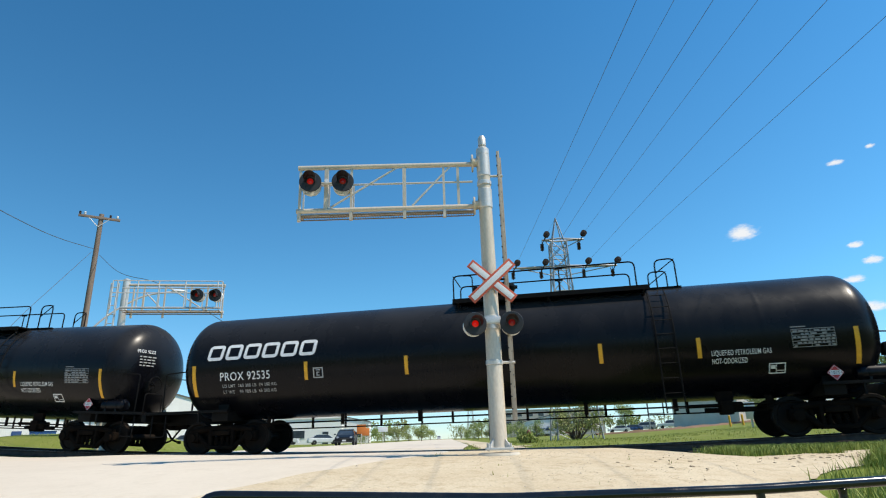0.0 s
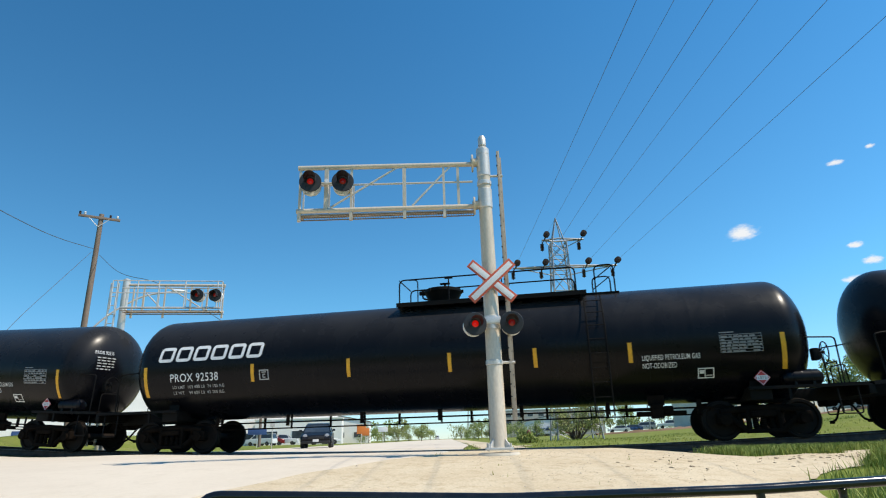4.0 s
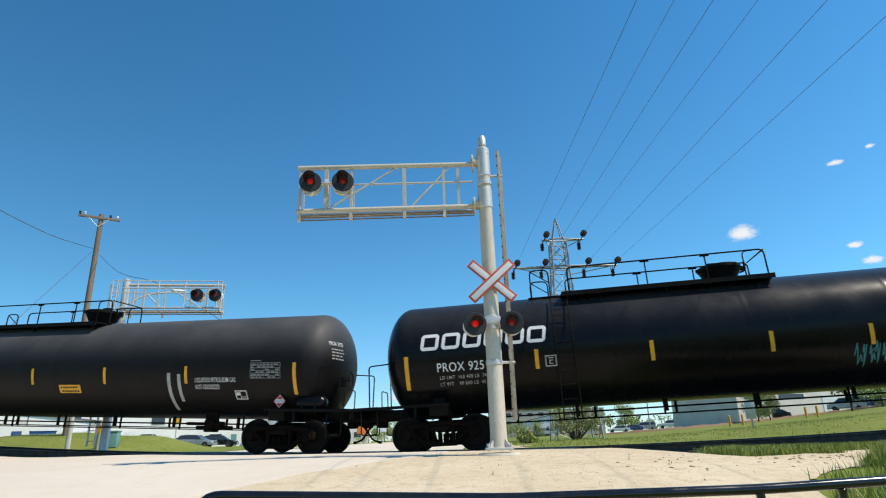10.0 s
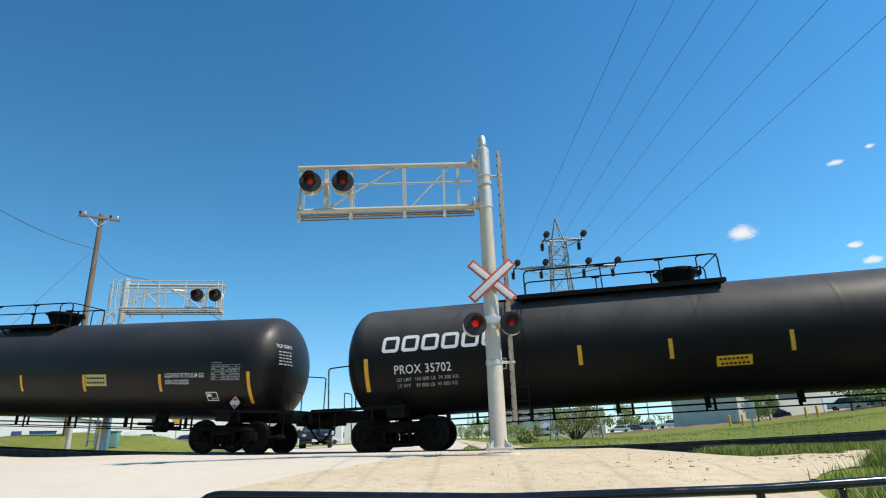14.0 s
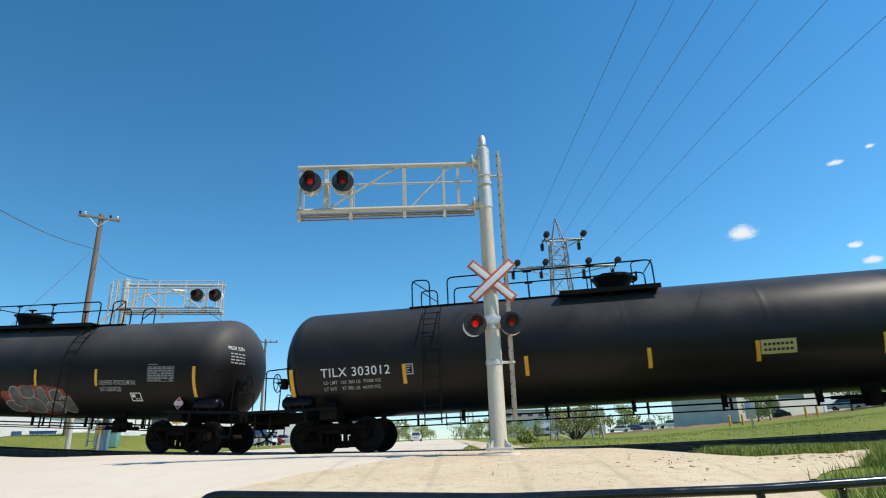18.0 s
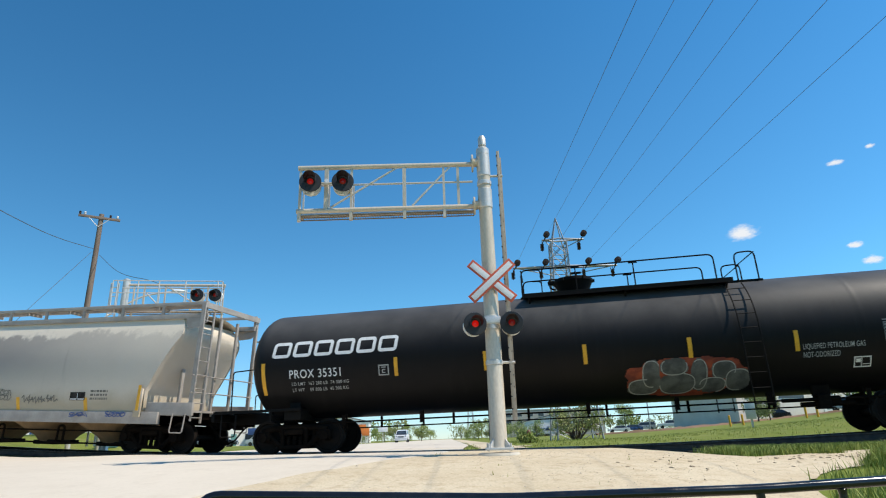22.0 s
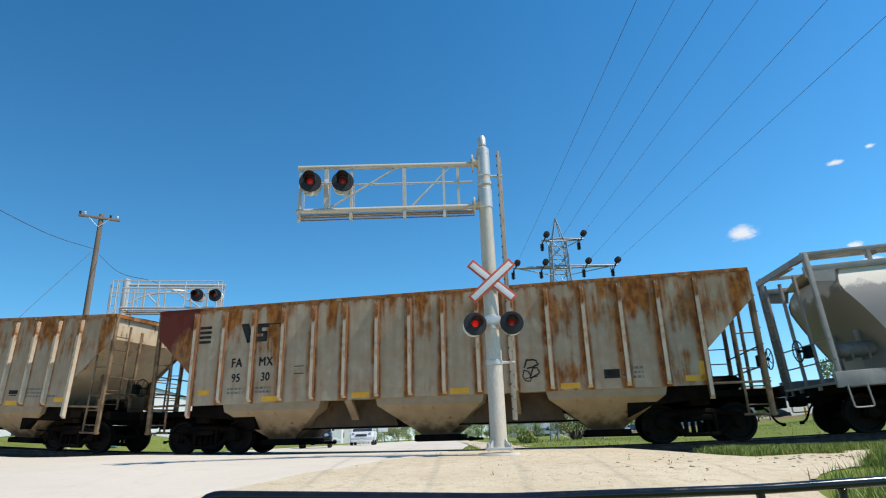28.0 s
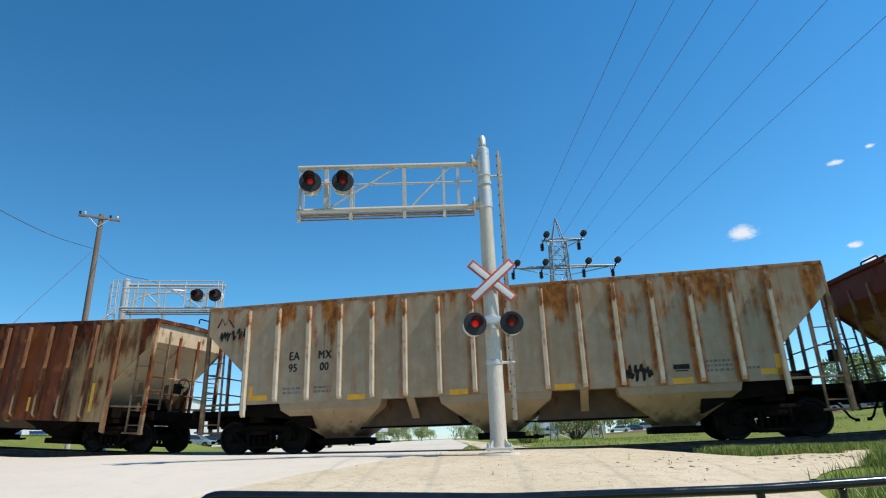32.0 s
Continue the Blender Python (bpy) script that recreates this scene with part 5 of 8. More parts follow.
def add_end_frame(end, key, out, deck, top, inner, paint, steel, climb=None, wide=1.52):
    """Posts, rails and ladders round an end platform, each a part of it."""
    def put(name, tag, make, material):
        return part(name, shared(f"{name}|{key}|{tag}|{material.name}", make, material), material, end)
    for side in (-1, 1):
        y = side * wide
        put("corner_post", f"c{side}", lambda: box(bmesh.new(), (out - 0.08, y, (deck + top) / 2 - 0.05), (0.11, 0.09, top - deck + 0.1), chamfer=0.012), paint)
        put("inner_post", f"i{side}", lambda: box(bmesh.new(), (out - 0.14, side * 0.42, (deck + top) / 2 - 0.2), (0.07, 0.09, top - deck - 0.3), chamfer=0.01), paint)
        put("sill_post", f"s{side}", lambda: box(bmesh.new(), (inner + 0.12, side * 0.55, deck + 0.62), (0.08, 0.12, 1.24), chamfer=0.01), steel)
        if climb:
            put("side_step", f"st{side}", lambda: tube(bmesh.new(), bend([(out - 0.55, side * 1.5, deck - 0.1), (out - 0.55, side * 1.55, deck - 0.62), (out - 0.12, side * 1.55, deck - 0.62), (out - 0.12, side * 1.5, deck - 0.1)], 0.06), 0.018, 6), steel)
            continue
        put("side_rod", f"r{side}", lambda: box(bmesh.new(), ((inner + out) / 2, y, deck + 0.12), (out - inner, 0.05, 0.055), chamfer=0.008), steel)
        put("step_rail", f"g{side}", lambda: box(bmesh.new(), (out - 0.35, y, deck - 0.62), (0.72, 0.06, 0.05), chamfer=0.008), steel)
        put("post_foot", f"f{side}", lambda: box(bmesh.new(), (out - 0.08, y, deck - 0.36), (0.12, 0.08, 0.60), chamfer=0.01), steel)

        def stile():
            return box(bmesh.new(), (out - 0.60, y, deck + 0.50), (0.05, 0.04, 2.30), chamfer=0.008)
        lad = put("side_ladder", f"l{side}", stile, steel)
        for k in range(5):
            part("rung", shared(f"side_rung|{key}|{steel.name}|{side}", lambda: tube(bmesh.new(), [(out - 0.60, y, deck - 0.40), (out - 0.08, y, deck - 0.40)], 0.017, 6), steel), steel, lad).matrix_basis = pose(0, 0, 0.42 * k)
    for z in (deck + 0.50, deck + 0.98):
        put("end_rail", f"e{z:.2f}", lambda: tube(bmesh.new(), [(out - 0.05, -1.5, z), (out - 0.05, 1.5, z)], 0.020, 6), paint)
    if climb:
        wide_, z0 = (-1.42, -0.98), deck - 0.3
    else:
        wide_, z0 = (-1.50, -1.02), deck + 0.1
    lad = put("end_ladder", "el", lambda: box(bmesh.new(), (out + 0.0, wide_[1], (z0 + top) / 2 - 0.15), (0.06, 0.045, top - z0 - 0.2), chamfer=0.008), steel)
    if climb:
        part("ladder_rail", shared(f"end_rail|{key}", lambda: box(bmesh.new(), (out, wide_[0], (z0 + top) / 2), (0.05, 0.045, top - z0), chamfer=0.008), steel), steel, lad)
    for k in range(int((top - z0 - 0.2) / 0.40)):
        part("rung", shared(f"end_rung|{key}|{steel.name}", lambda: tube(bmesh.new(), [(out, wide_[0], z0 + 0.1), (out, wide_[1], z0 + 0.1)], 0.016, 6), steel), steel, lad).matrix_basis = pose(0, 0, 0.40 * k)


def make_ribbed_roof():
    bm = bmesh.new()
    rows = [[(x, y, 4.06 + 0.10 * (1 - (y / 1.55) ** 2)) for y in (-1.55, -1.0, -0.5, 0, 0.5, 1.0, 1.55)] for x in (-8.2, 8.2)]
    sheet(bm, rows)
    for side in (-1, 1):
        box(bm, (0, side * 1.546, 4.07), (16.5, 0.10, 0.11), chamfer=0.015)
    for sx in (-1, 1):
        box(bm, (sx * 8.2, 0, 4.07), (0.10, 3.1, 0.11))
    return bm


def make_trough():
    bm = bmesh.new()
    for i in range(4):
        box(bm, (-5.7 + 3.8 * i, 0, 4.20), (3.6, 0.62, 0.10), chamfer=0.03)
        for x in (-1.2, 0, 1.2):
            tube(bm, [(-5.7 + 3.8 * i + x, -0.36, 4.19), (-5.7 + 3.8 * i + x, 0.36, 4.27)], 0.02, 5)
    return bm


def make_walk(half, y, z):
    bm = bmesh.new()
    for o in (-0.16, 0, 0.16):
        box(bm, (0, y + o, z), (2 * half, 0.12, 0.03))
    n = int(half * 2 / 1.6)
    for i in range(n + 1):
        box(bm, (-half + 0.1 + (2 * half - 0.2) * i / n, y, z - 0.06), (0.05, 0.5, 0.08))
    return bm


def ribbed_hopper(label, centre, paint, belly, marks):
    car = thing("hopper_car", label, "hopper car", group="freight train")
    MOVERS.append((car, centre, 6.70))
    level, dx, flank_steel = marks.get("level"), marks.get("shift", 0.0), marks.get("flank", RIB_RUST)
    ends = marks.get("ends", HOPPER_END)
    part("body", shared(f"hopper_body|{bool(level)}|{ends.name}", lambda: levelled(make_ribbed_core(), level), ends, 20), ends, car, "cream end slope sheets streaked with rust")
    for side in (-1, 1):
        sd = part("side_sheet", shared("side_sheet|" + paint.name, lambda: levelled(make_side_sheet(), level), paint, 20), paint, car)
        sd.matrix_basis = pose(0, side * 1.58, 0)
        for i in range(16):
            low = 0.98 if i in (0, 15) else 1.36
            rb = part("rib", shared(f"rib|{low}|{flank_steel.name}|" + marks["rib"].name, lambda: levelled(make_rib(low), level), marks["rib"], 20), marks["rib"], sd)
            if len(rb.data.materials) == 1:
                rb.data.materials.append(flank_steel)
                for f in rb.data.polygons:
                    f.material_index = 1 if abs(f.normal.x) > 0.7 else 0
            rb.matrix_basis = pose(-6.94 + 0.9253 * i, side * 0.016, 0, 0, 0, 0 if side < 0 else 180)
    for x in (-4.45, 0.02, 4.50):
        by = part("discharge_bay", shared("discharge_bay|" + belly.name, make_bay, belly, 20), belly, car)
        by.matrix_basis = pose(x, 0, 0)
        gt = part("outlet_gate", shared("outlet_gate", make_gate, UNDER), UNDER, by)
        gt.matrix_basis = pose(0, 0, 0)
    # recessed sheets between the bays, their shade put into the paint
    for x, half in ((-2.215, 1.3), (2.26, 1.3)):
        part("slope_sheet", shared("inner_slope", lambda: prism(bmesh.new(), [(-1.25, 0.60), (1.25, 0.60), (0.95, 1.32), (-0.95, 1.32)], "y", -0.95, 0.95), HOPPER_SLOPE_SHADE), HOPPER_SLOPE_SHADE, car).matrix_basis = pose(x, 0, 0)
    # near-black running gear colour stands in for shade on the outer slopes
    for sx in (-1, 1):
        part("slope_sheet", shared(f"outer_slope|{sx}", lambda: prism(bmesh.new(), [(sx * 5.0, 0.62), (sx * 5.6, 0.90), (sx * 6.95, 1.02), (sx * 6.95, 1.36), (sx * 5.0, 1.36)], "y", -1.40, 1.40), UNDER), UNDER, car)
    for x in (-2.2, 2.26):
        bm = bmesh.new()
        prism(bm, [(-1.56, 1.34), (-1.56, 1.26), (-0.95, 0.80), (-0.95, 0.92)], "x", -0.10, 0.10)
        g = part("brace", bm, HOPPER_BELLY, car)
        g.matrix_basis = pose(x, 0, 0)
    part("centre_sill", shared("hopper_sill", lambda: make_centre_sill(8.6), UNDER), UNDER, car)
    part("roof", shared("ribbed_roof|" + paint.name, lambda: levelled(make_ribbed_roof(), level), paint, 20), paint, car)
    part("hatch_trough", shared("hatch_trough|" + paint.name, lambda: levelled(make_trough(), level), paint, 20), paint, car)
    add_trucks(car, 6.70)
    for sx, deg in ((1, 0), (-1, 180)):
        end = part("end_platform", shared("hopper_end_deck", lambda: make_hopper_end(8.40, 1.22, 6.75, 1.9), UNDER), UNDER, car)
        end.matrix_basis = pose(0, 0, 0, 0, 0, deg)
        add_end_frame(end, f"ribbed{bool(level)}", 8.30, 1.22, 3.84 if level else 4.04, 6.90, marks["post"], RUSTY_STEEL)
        part("roof_grab_iron", shared("roof_grab_iron", lambda: tube(bmesh.new(), bend([(8.12, 0.35, 4.08), (8.12, 0.35, 4.24), (8.12, 1.05, 4.24), (8.12, 1.05, 4.08)], 0.08), 0.022, 6), UNDER), UNDER, end)
        cp = part("coupler", shared("coupler", make_coupler, UNDER), UNDER, end)
        cp.matrix_basis = pose(8.66, 0, 0.88)
        hs = part("brake_hose", shared("brake_hose", make_hose, UNDER), UNDER, end)
        hs.matrix_basis = pose(8.60, 0, 0.86)
    bw = part("brake_wheel", shared("brake_wheel", make_brake_wheel, FRAME_BLACK), FRAME_BLACK, car)
    bw.matrix_basis = pose(8.66, -0.55, 1.95)
    rs = part("air_reservoir", shared("dark_reservoir", make_reservoir, UNDER), UNDER, car)
    rs.matrix_basis = pose(7.5, -0.25, 1.42)
    def on(u, v):
        return Vector((u + dx, -1.599, v))
    for x0, x1, h in marks["yellow"]:
        bm = bmesh.new()
        bar(bm, x0, h - 0.01, x1, h + 0.13)
        part("reflective_stripe", laid(bm, on), YELLOW, car, sharp=0)
    for x0, x1, h0, h1 in marks.get("upright", ()):
        bm = bmesh.new()
        bar(bm, x0, h0, x1, h1)
        part("reflective_stripe", laid(bm, on), YELLOW, car, sharp=0)
    for text, x, h, size, mat_ in marks["text"]:
        # heavy stencil strokes: three passes of paint side by side
        bm = bmesh.new()
        for k in (-1, 0, 1):
            coat = laid(letters(text, size * 1.14, 0.85, 0.0), lambda u, v: on(x + u + 0.011 * k, h + v + 0.005 * k) + Vector((0, -0.0015 * (k + 1), 0)))
            me = bpy.data.meshes.new("coat")
            coat.to_mesh(me)
            bm.from_mesh(me)
            bpy.data.meshes.remove(me)
        part("lettering", bm, mat_, car, "stencilled " + text.lower(), 0)
    for corners in marks.get("blocks", ()):
        bm = bmesh.new()
        bm.faces.new([bm.verts.new((u, v, 0)) for u, v in corners])
        part("worn_mark", laid(bm, on), DARK_MARK, car, "worn black stencilled block", 0)
    for bars, mat_ in marks["bars"]:
        bm = bmesh.new()
        for q in bars:
            bar(bm, *q)
        tagged(part("stencil_block", laid(bm, on), mat_, car, sharp=0), kind="stuff")
    for x0, x1, h0, h1, n, w, seed in marks.get("scrawl", ()):
        bm = bmesh.new()
        (spikes if n > 4 else tag_line)(bm, x0, x1, h0, h1, n, w, seed)
        tagged(part("graffiti", laid(bm, lambda u, v: on(u, v) + Vector((0, -0.004, 0))), DARK_MARK, car, "black sprayed scrawl", 0), kind="stuff")
    return car


def small_rows(x0, x1, h, n, seed):
    rng = random.Random(seed)
    out = []
    for r in range(n):
        x = x0
        while x < x1:
            w = rng.uniform(0.04, 0.12)
            out.append((x, h - 0.11 * r, min(x + w, x1), h - 0.11 * r + 0.06))
            x += w + 0.03
    return out


ribbed_hopper("weathered grey ribbed hopper car streaked with orange rust", -137.70, HOPPER_TAN, HOPPER_BELLY, dict(
    rib=RIB_PAINT, post=RUSTY_STEEL, shift=0.25, ends=HOPPER_END_BURNT,
    yellow=((-6.96, -6.60, 1.60), (-4.98, -4.50, 1.36), (-2.35, -1.85, 1.36), (0.35, 0.85, 1.36), (3.18, 3.66, 1.36), (6.15, 6.62, 1.42)),
    upright=((6.50, 6.62, 1.42, 1.88),),
    text=(("FA", -5.98, 2.33, 0.22, DARK_MARK), ("MX", -5.13, 2.33, 0.22, DARK_MARK), ("95", -5.94, 1.92, 0.20, DARK_MARK), ("30", -5.04, 1.92, 0.20, DARK_MARK)),
    bars=(([(-7.08, 3.06 + 0.14 * k, -6.70, 3.14 + 0.14 * k) for k in range(4)], DARK_MARK),
          ([(-5.24, 3.02, -4.92, 3.17), (-5.24, 3.25, -4.92, 3.32), (-5.24, 3.32, -5.10, 3.54), (-5.10, 3.42, -4.88, 3.54), (-4.88, 3.49, -4.56, 3.53), (-4.56, 3.42, -4.46, 3.53), (-5.06, 3.17, -4.92, 3.25)], DARK_MARK),
          (small_rows(-6.04, -5.58, 1.70, 2, 1) + small_rows(-5.20, -4.72, 1.70, 2, 2) + small_rows(4.7, 5.2, 1.76, 3, 3), FADED_MARK),
          ([(4.26, 1.56, 4.64, 1.78), (-4.05, 2.06, -3.75, 2.08), (-4.05, 2.26, -3.75, 2.28)], DARK_MARK)),
    blocks=(((-5.76, 3.56), (-5.52, 3.57), (-5.35, 3.12), (-5.35, 3.02), (-5.54, 3.00)), ((-5.46, 3.55), (-5.28, 3.55), (-5.26, 3.02), (-5.35, 3.02))),
    scrawl=((2.26, 2.63, 1.60, 1.90, 2, 0.035, 31), (2.30, 2.60, 1.86, 2.14, 1, 0.035, 33))))
ribbed_hopper("weathered grey ribbed hopper car with a black sprayed tag", -155.73, HOPPER_TAN_B, HOPPER_BELLY, dict(
    rib=RIB_PAINT, post=RUSTY_STEEL, flank=RIB_PAINT,
    yellow=((-6.72, -6.25, 1.42), (-3.93, -3.43, 1.33), (-1.14, -0.66, 1.33), (1.55, 2.05, 1.33), (4.38, 4.86, 1.34), (6.40, 6.87, 1.46)),
    upright=((6.75, 6.87, 1.46, 1.92), (-6.80, -6.70, 1.42, 1.80)),
    text=(("EA", -5.66, 2.46, 0.20, DARK_MARK), ("MX", -4.80, 2.46, 0.20, DARK_MARK), ("95", -5.66, 2.14, 0.19, DARK_MARK), ("00", -4.74, 2.14, 0.19, DARK_MARK)),
    bars=((small_rows(-5.8, -5.3, 1.66, 2, 5) + small_rows(-4.9, -4.4, 1.66, 2, 6) + small_rows(5.2, 5.8, 1.80, 3, 7) + small_rows(6.0, 6.4, 1.60, 1, 8), FADED_MARK),
          ([(4.44, 1.67, 4.82, 1.79), (4.48, 1.62, 4.78, 1.65)], DARK_MARK)),
    scrawl=((3.22, 3.93, 1.42, 1.86, 5, 0.06, 41), (-7.85, -6.95, 3.05, 3.50, 5, 0.05, 42), (-7.85, -7.5, 3.5, 3.85, 1, 0.05, 44))))
ribbed_hopper("dark rust-red ribbed hopper car with pale slope sheets", -173.98, HOPPER_RED, UNDER, dict(
    rib=RIB_RED, post=RIB_RED, level=LOW_SIDE, yellow=(), upright=((6.22, 6.34, 1.16, 2.00), (3.76, 3.86, 1.14, 1.56)), text=(), bars=()))


# the smooth-sided hopper
def flank(z):
    """Half width of the bowed side at a height."""
    t = (z - 2.45) / 1.45
    return 1.60 - 0.37 * t * t if z > 2.45 else 1.60 - 0.10 * t * t


def foot(z):
    k = max(0.0, min(1.0, (z - 1.75) / 1.65))
    return 4.74 + 0.90 * k - 0.20 * max(0.0, (z - 3.45) / 0.48) ** 2


def make_bowed_body():
    bm = bmesh.new()
    zs = [1.14 + (3.93 - 1.14) * i / 14 for i in range(15)]
    for side in (-1, 1):
        rows = [[(foot(z) * k / 12, side * flank(z), z) for k in range(-12, 13)] for z in zs]
        sheet(bm, rows)
    for sx in (-1, 1):
        # slope sheets under the ends
        rows = [[(sx * (foot(z) - 0.03), k * (flank(z) - 0.02), z) for k in (-1, -0.5, 0, 0.5, 1)] for z in zs]
        sheet(bm, rows)
    sheet(bm, [[(x, y, 3.93 + 0.24 * (1 - (y / 1.21) ** 2)) for y in (-1.21, -0.8, -0.4, 0, 0.4, 0.8, 1.21)] for x in (-5.7, 5.7)])
    bmesh.ops.remove_doubles(bm, verts=bm.verts, dist=0.001)
    bmesh.ops.recalc_face_normals(bm, faces=bm.faces)
    return bm


def make_cone(r):
    bm = bmesh.new()
    rings = []
    for z, hx, hy in ((1.16, 1.18, 1.40), (0.80, 0.86, 1.25), (0.42, 0.52, 0.60), (0.24, 0.40, 0.45)):
        ring = []
        for j in range(20):
            q = 2 * math.pi * (j + 0.5) / 20
            c, s = math.cos(q), math.sin(q)
            k = (abs(c) ** 3.2 + abs(s) ** 3.2) ** (-1 / 3.2)
            ring.append(bm.verts.new((hx * c * k, hy * s * k, z)))
        rings.append(ring)
    for a, b in zip(rings, rings[1:]):
        for i in range(20):
            bm.faces.new((a[i], a[(i + 1) % 20], b[(i + 1) % 20], b[i]))
    bm.faces.new(rings[-1])
    return bm


def smooth_hopper(centre):
    car = thing("hopper_car", "light grey smooth-sided hopper car with sprayed scrawls along its foot", "hopper car", group="freight train")
    MOVERS.append((car, centre, 4.72))
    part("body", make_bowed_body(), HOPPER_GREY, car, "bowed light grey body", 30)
    for side in (-1, 1):
        bm = bmesh.new()
        box(bm, (0, side * 1.50, 1.0), (10.6, 0.12, 0.34), chamfer=0.02)
        part("side_sill", bm, HOPPER_FRAME, car)
        bm = bmesh.new()
        box(bm, (0, side * 1.25, 3.995), (12.6, 0.12, 0.15), chamfer=0.015)
        part("top_chord", bm, HOPPER_FRAME, car)
        bm = bmesh.new()
        box(bm, (0, side * 1.28, 4.38), (12.6, 0.07, 0.10), chamfer=0.012)
        for i in range(9):
            x = -6.25 + 12.5 * i / 8
            box(bm, (x, side * 1.28, 4.20), (0.09, 0.05, 0.30))
        part("hatch_rail", bm, HOPPER_FRAME, car)
    part("running_board", make_walk(6.3, -0.98, 4.34), HOPPER_FRAME, car)
    for i in range(10):
        bm = bmesh.new()
        lathe(bm, [(4.12, 0.30), (4.24, 0.31), (4.28, 0.26), (4.30, 0.05)], "Z", 18, (-5.0 + 1.11 * i, 0.25, 0))
        part("round_hatch", bm, HOPPER_FRAME, car)
    for x in (-2.32, 0.04, 2.62):
        cn = part("discharge_bay", shared("cone", lambda: make_cone(0.8), HOPPER_CONE, 30), HOPPER_CONE, car)
        cn.matrix_basis = pose(x, 0, 0)
        gt = part("outlet_gate", shared("outlet_pipe", lambda: box(bmesh.new(), (0, 0, 0.21), (0.95, 0.9, 0.13), chamfer=0.03), UNDER), UNDER, cn)
    bm = bmesh.new()
    for x in (-1.14, 1.33):
        tube(bm, bend([(x - 0.45, -1.05, 0.28), (x - 0.12, -1.05, 0.28), (x - 0.12, -1.05, 0.74), (x + 0.12, -1.05, 0.74), (x + 0.12, -1.05, 0.28), (x + 0.45, -1.05, 0.28)], 0.10), 0.035, 7)
    tube(bm, [(-3.6, -1.05, 0.24), (3.9, -1.05, 0.24)], 0.028, 6)
    part("outlet_piping", bm, UNDER, car)
    part("centre_sill", shared("short_sill", lambda: make_centre_sill(6.3), UNDER), UNDER, car)
    add_trucks(car, 4.72)
    for sx, deg in ((1, 0), (-1, 180)):
        end = part("end_platform", shared("short_end_deck", lambda: make_hopper_end(6.35, 1.24, 4.7, 2.9), HOPPER_FRAME), HOPPER_FRAME, car)
        end.matrix_basis = pose(0, 0, 0, 0, 0, deg)
        add_end_frame(end, "short", 6.32, 1.23, 4.38, 5.0, HOPPER_FRAME, HOPPER_FRAME, 2.6, 1.38)
        for y in (-1.40, 1.40):
            part("end_gusset", shared(f"end_gusset|{y}", lambda: prism(bmesh.new(), [(5.56, 4.05), (6.34, 4.05), (6.34, 3.80), (6.12, 3.66), (5.66, 3.62)], "y", y * 0.92 - 0.02, y * 0.92 + 0.02), HOPPER_FRAME), HOPPER_FRAME, end)
            part("side_plate", shared(f"side_plate|{y}", lambda: box(bmesh.new(), (5.60, y * 1.036, 1.26), (1.6, 0.10, 0.36), chamfer=0.02), HOPPER_FRAME), HOPPER_FRAME, end)
        part("end_beam", shared("end_beam", lambda: box(bmesh.new(), (6.30, 0, 4.30), (0.08, 2.8, 0.16)), HOPPER_FRAME), HOPPER_FRAME, end)
        part("end_walk", shared("end_walk", lambda: box(bmesh.new(), (6.12, -0.55, 4.34), (0.45, 1.1, 0.04)), HOPPER_FRAME), HOPPER_FRAME, end)
        cp = part("coupler", shared("coupler", make_coupler, UNDER), UNDER, end)
        cp.matrix_basis = pose(6.55, 0, 0.88)
        hs = part("brake_hose", shared("brake_hose", make_hose, UNDER), UNDER, end)
        hs.matrix_basis = pose(6.45, 0, 0.86)
    bw = part("brake_wheel", shared("brake_wheel", make_brake_wheel, FRAME_BLACK), FRAME_BLACK, car)
    bw.matrix_basis = pose(-6.72, -0.75, 2.05, 0, 0, 180)
    rs = part("air_reservoir", shared("grey_reservoir", make_reservoir, RESERVOIR_GREY), RESERVOIR_GREY, car)
    rs.matrix_basis = pose(-5.45, -0.9, 1.95)

    def on(u, v):
        return Vector((u, -flank(v) - 0.005, v))
    for text, h, wide in (("BNBX", 2.59, 1.10), ("95718", 2.07, 1.12)):
        bm = letters(text, 0.23, wide)
        k = 0.86 / max(v.co.x for v in bm.verts)
        part("lettering", laid(bm, lambda u, v: on(-3.68 + u * k, h + v)), FADED_MARK if text == "BNBX" else DARK_MARK, car, "faded stencilled " + text.lower(), 0)
    bm = bmesh.new()
    for q in small_rows(-3.65, -2.75, 1.86, 2, 51) + small_rows(2.75, 3.4, 1.72, 3, 52):
        bar(bm, *q)
    tagged(part("stencil_block", laid(bm, on), FADED_MARK, car, sharp=0), kind="stuff")
    bm = bmesh.new()
    bar(bm, 1.98, 1.48, 2.56, 1.72)
    part("black_panel", laid(bm, on), DARK_MARK, car, "small black data panel", 0)
    bm = bmesh.new()
    for q in ((2.01, 1.50, 2.24, 1.53), (2.30, 1.50, 2.53, 1.53), (2.265, 1.50, 2.28, 1.70)):
        bar(bm, *q)
    part("panel_lines", laid(bm, lambda u, v: on(u, v) + Vector((0, -0.004, 0))), WHITE_MARK, car, sharp=0)
    for x in (-2.42, -0.05, 2.62):
        bm = bmesh.new()
        vs = [bm.verts.new(p) for p in ((x - 0.04, 1.18, 0), (x + 0.10, 1.18, 0), (x + 0.02, 1.56, 0), (x - 0.12, 1.56, 0))]
        bm.faces.new(vs)
        part("reflective_stripe", laid(bm, on), YELLOW, car, "slanting yellow stripe", 0)
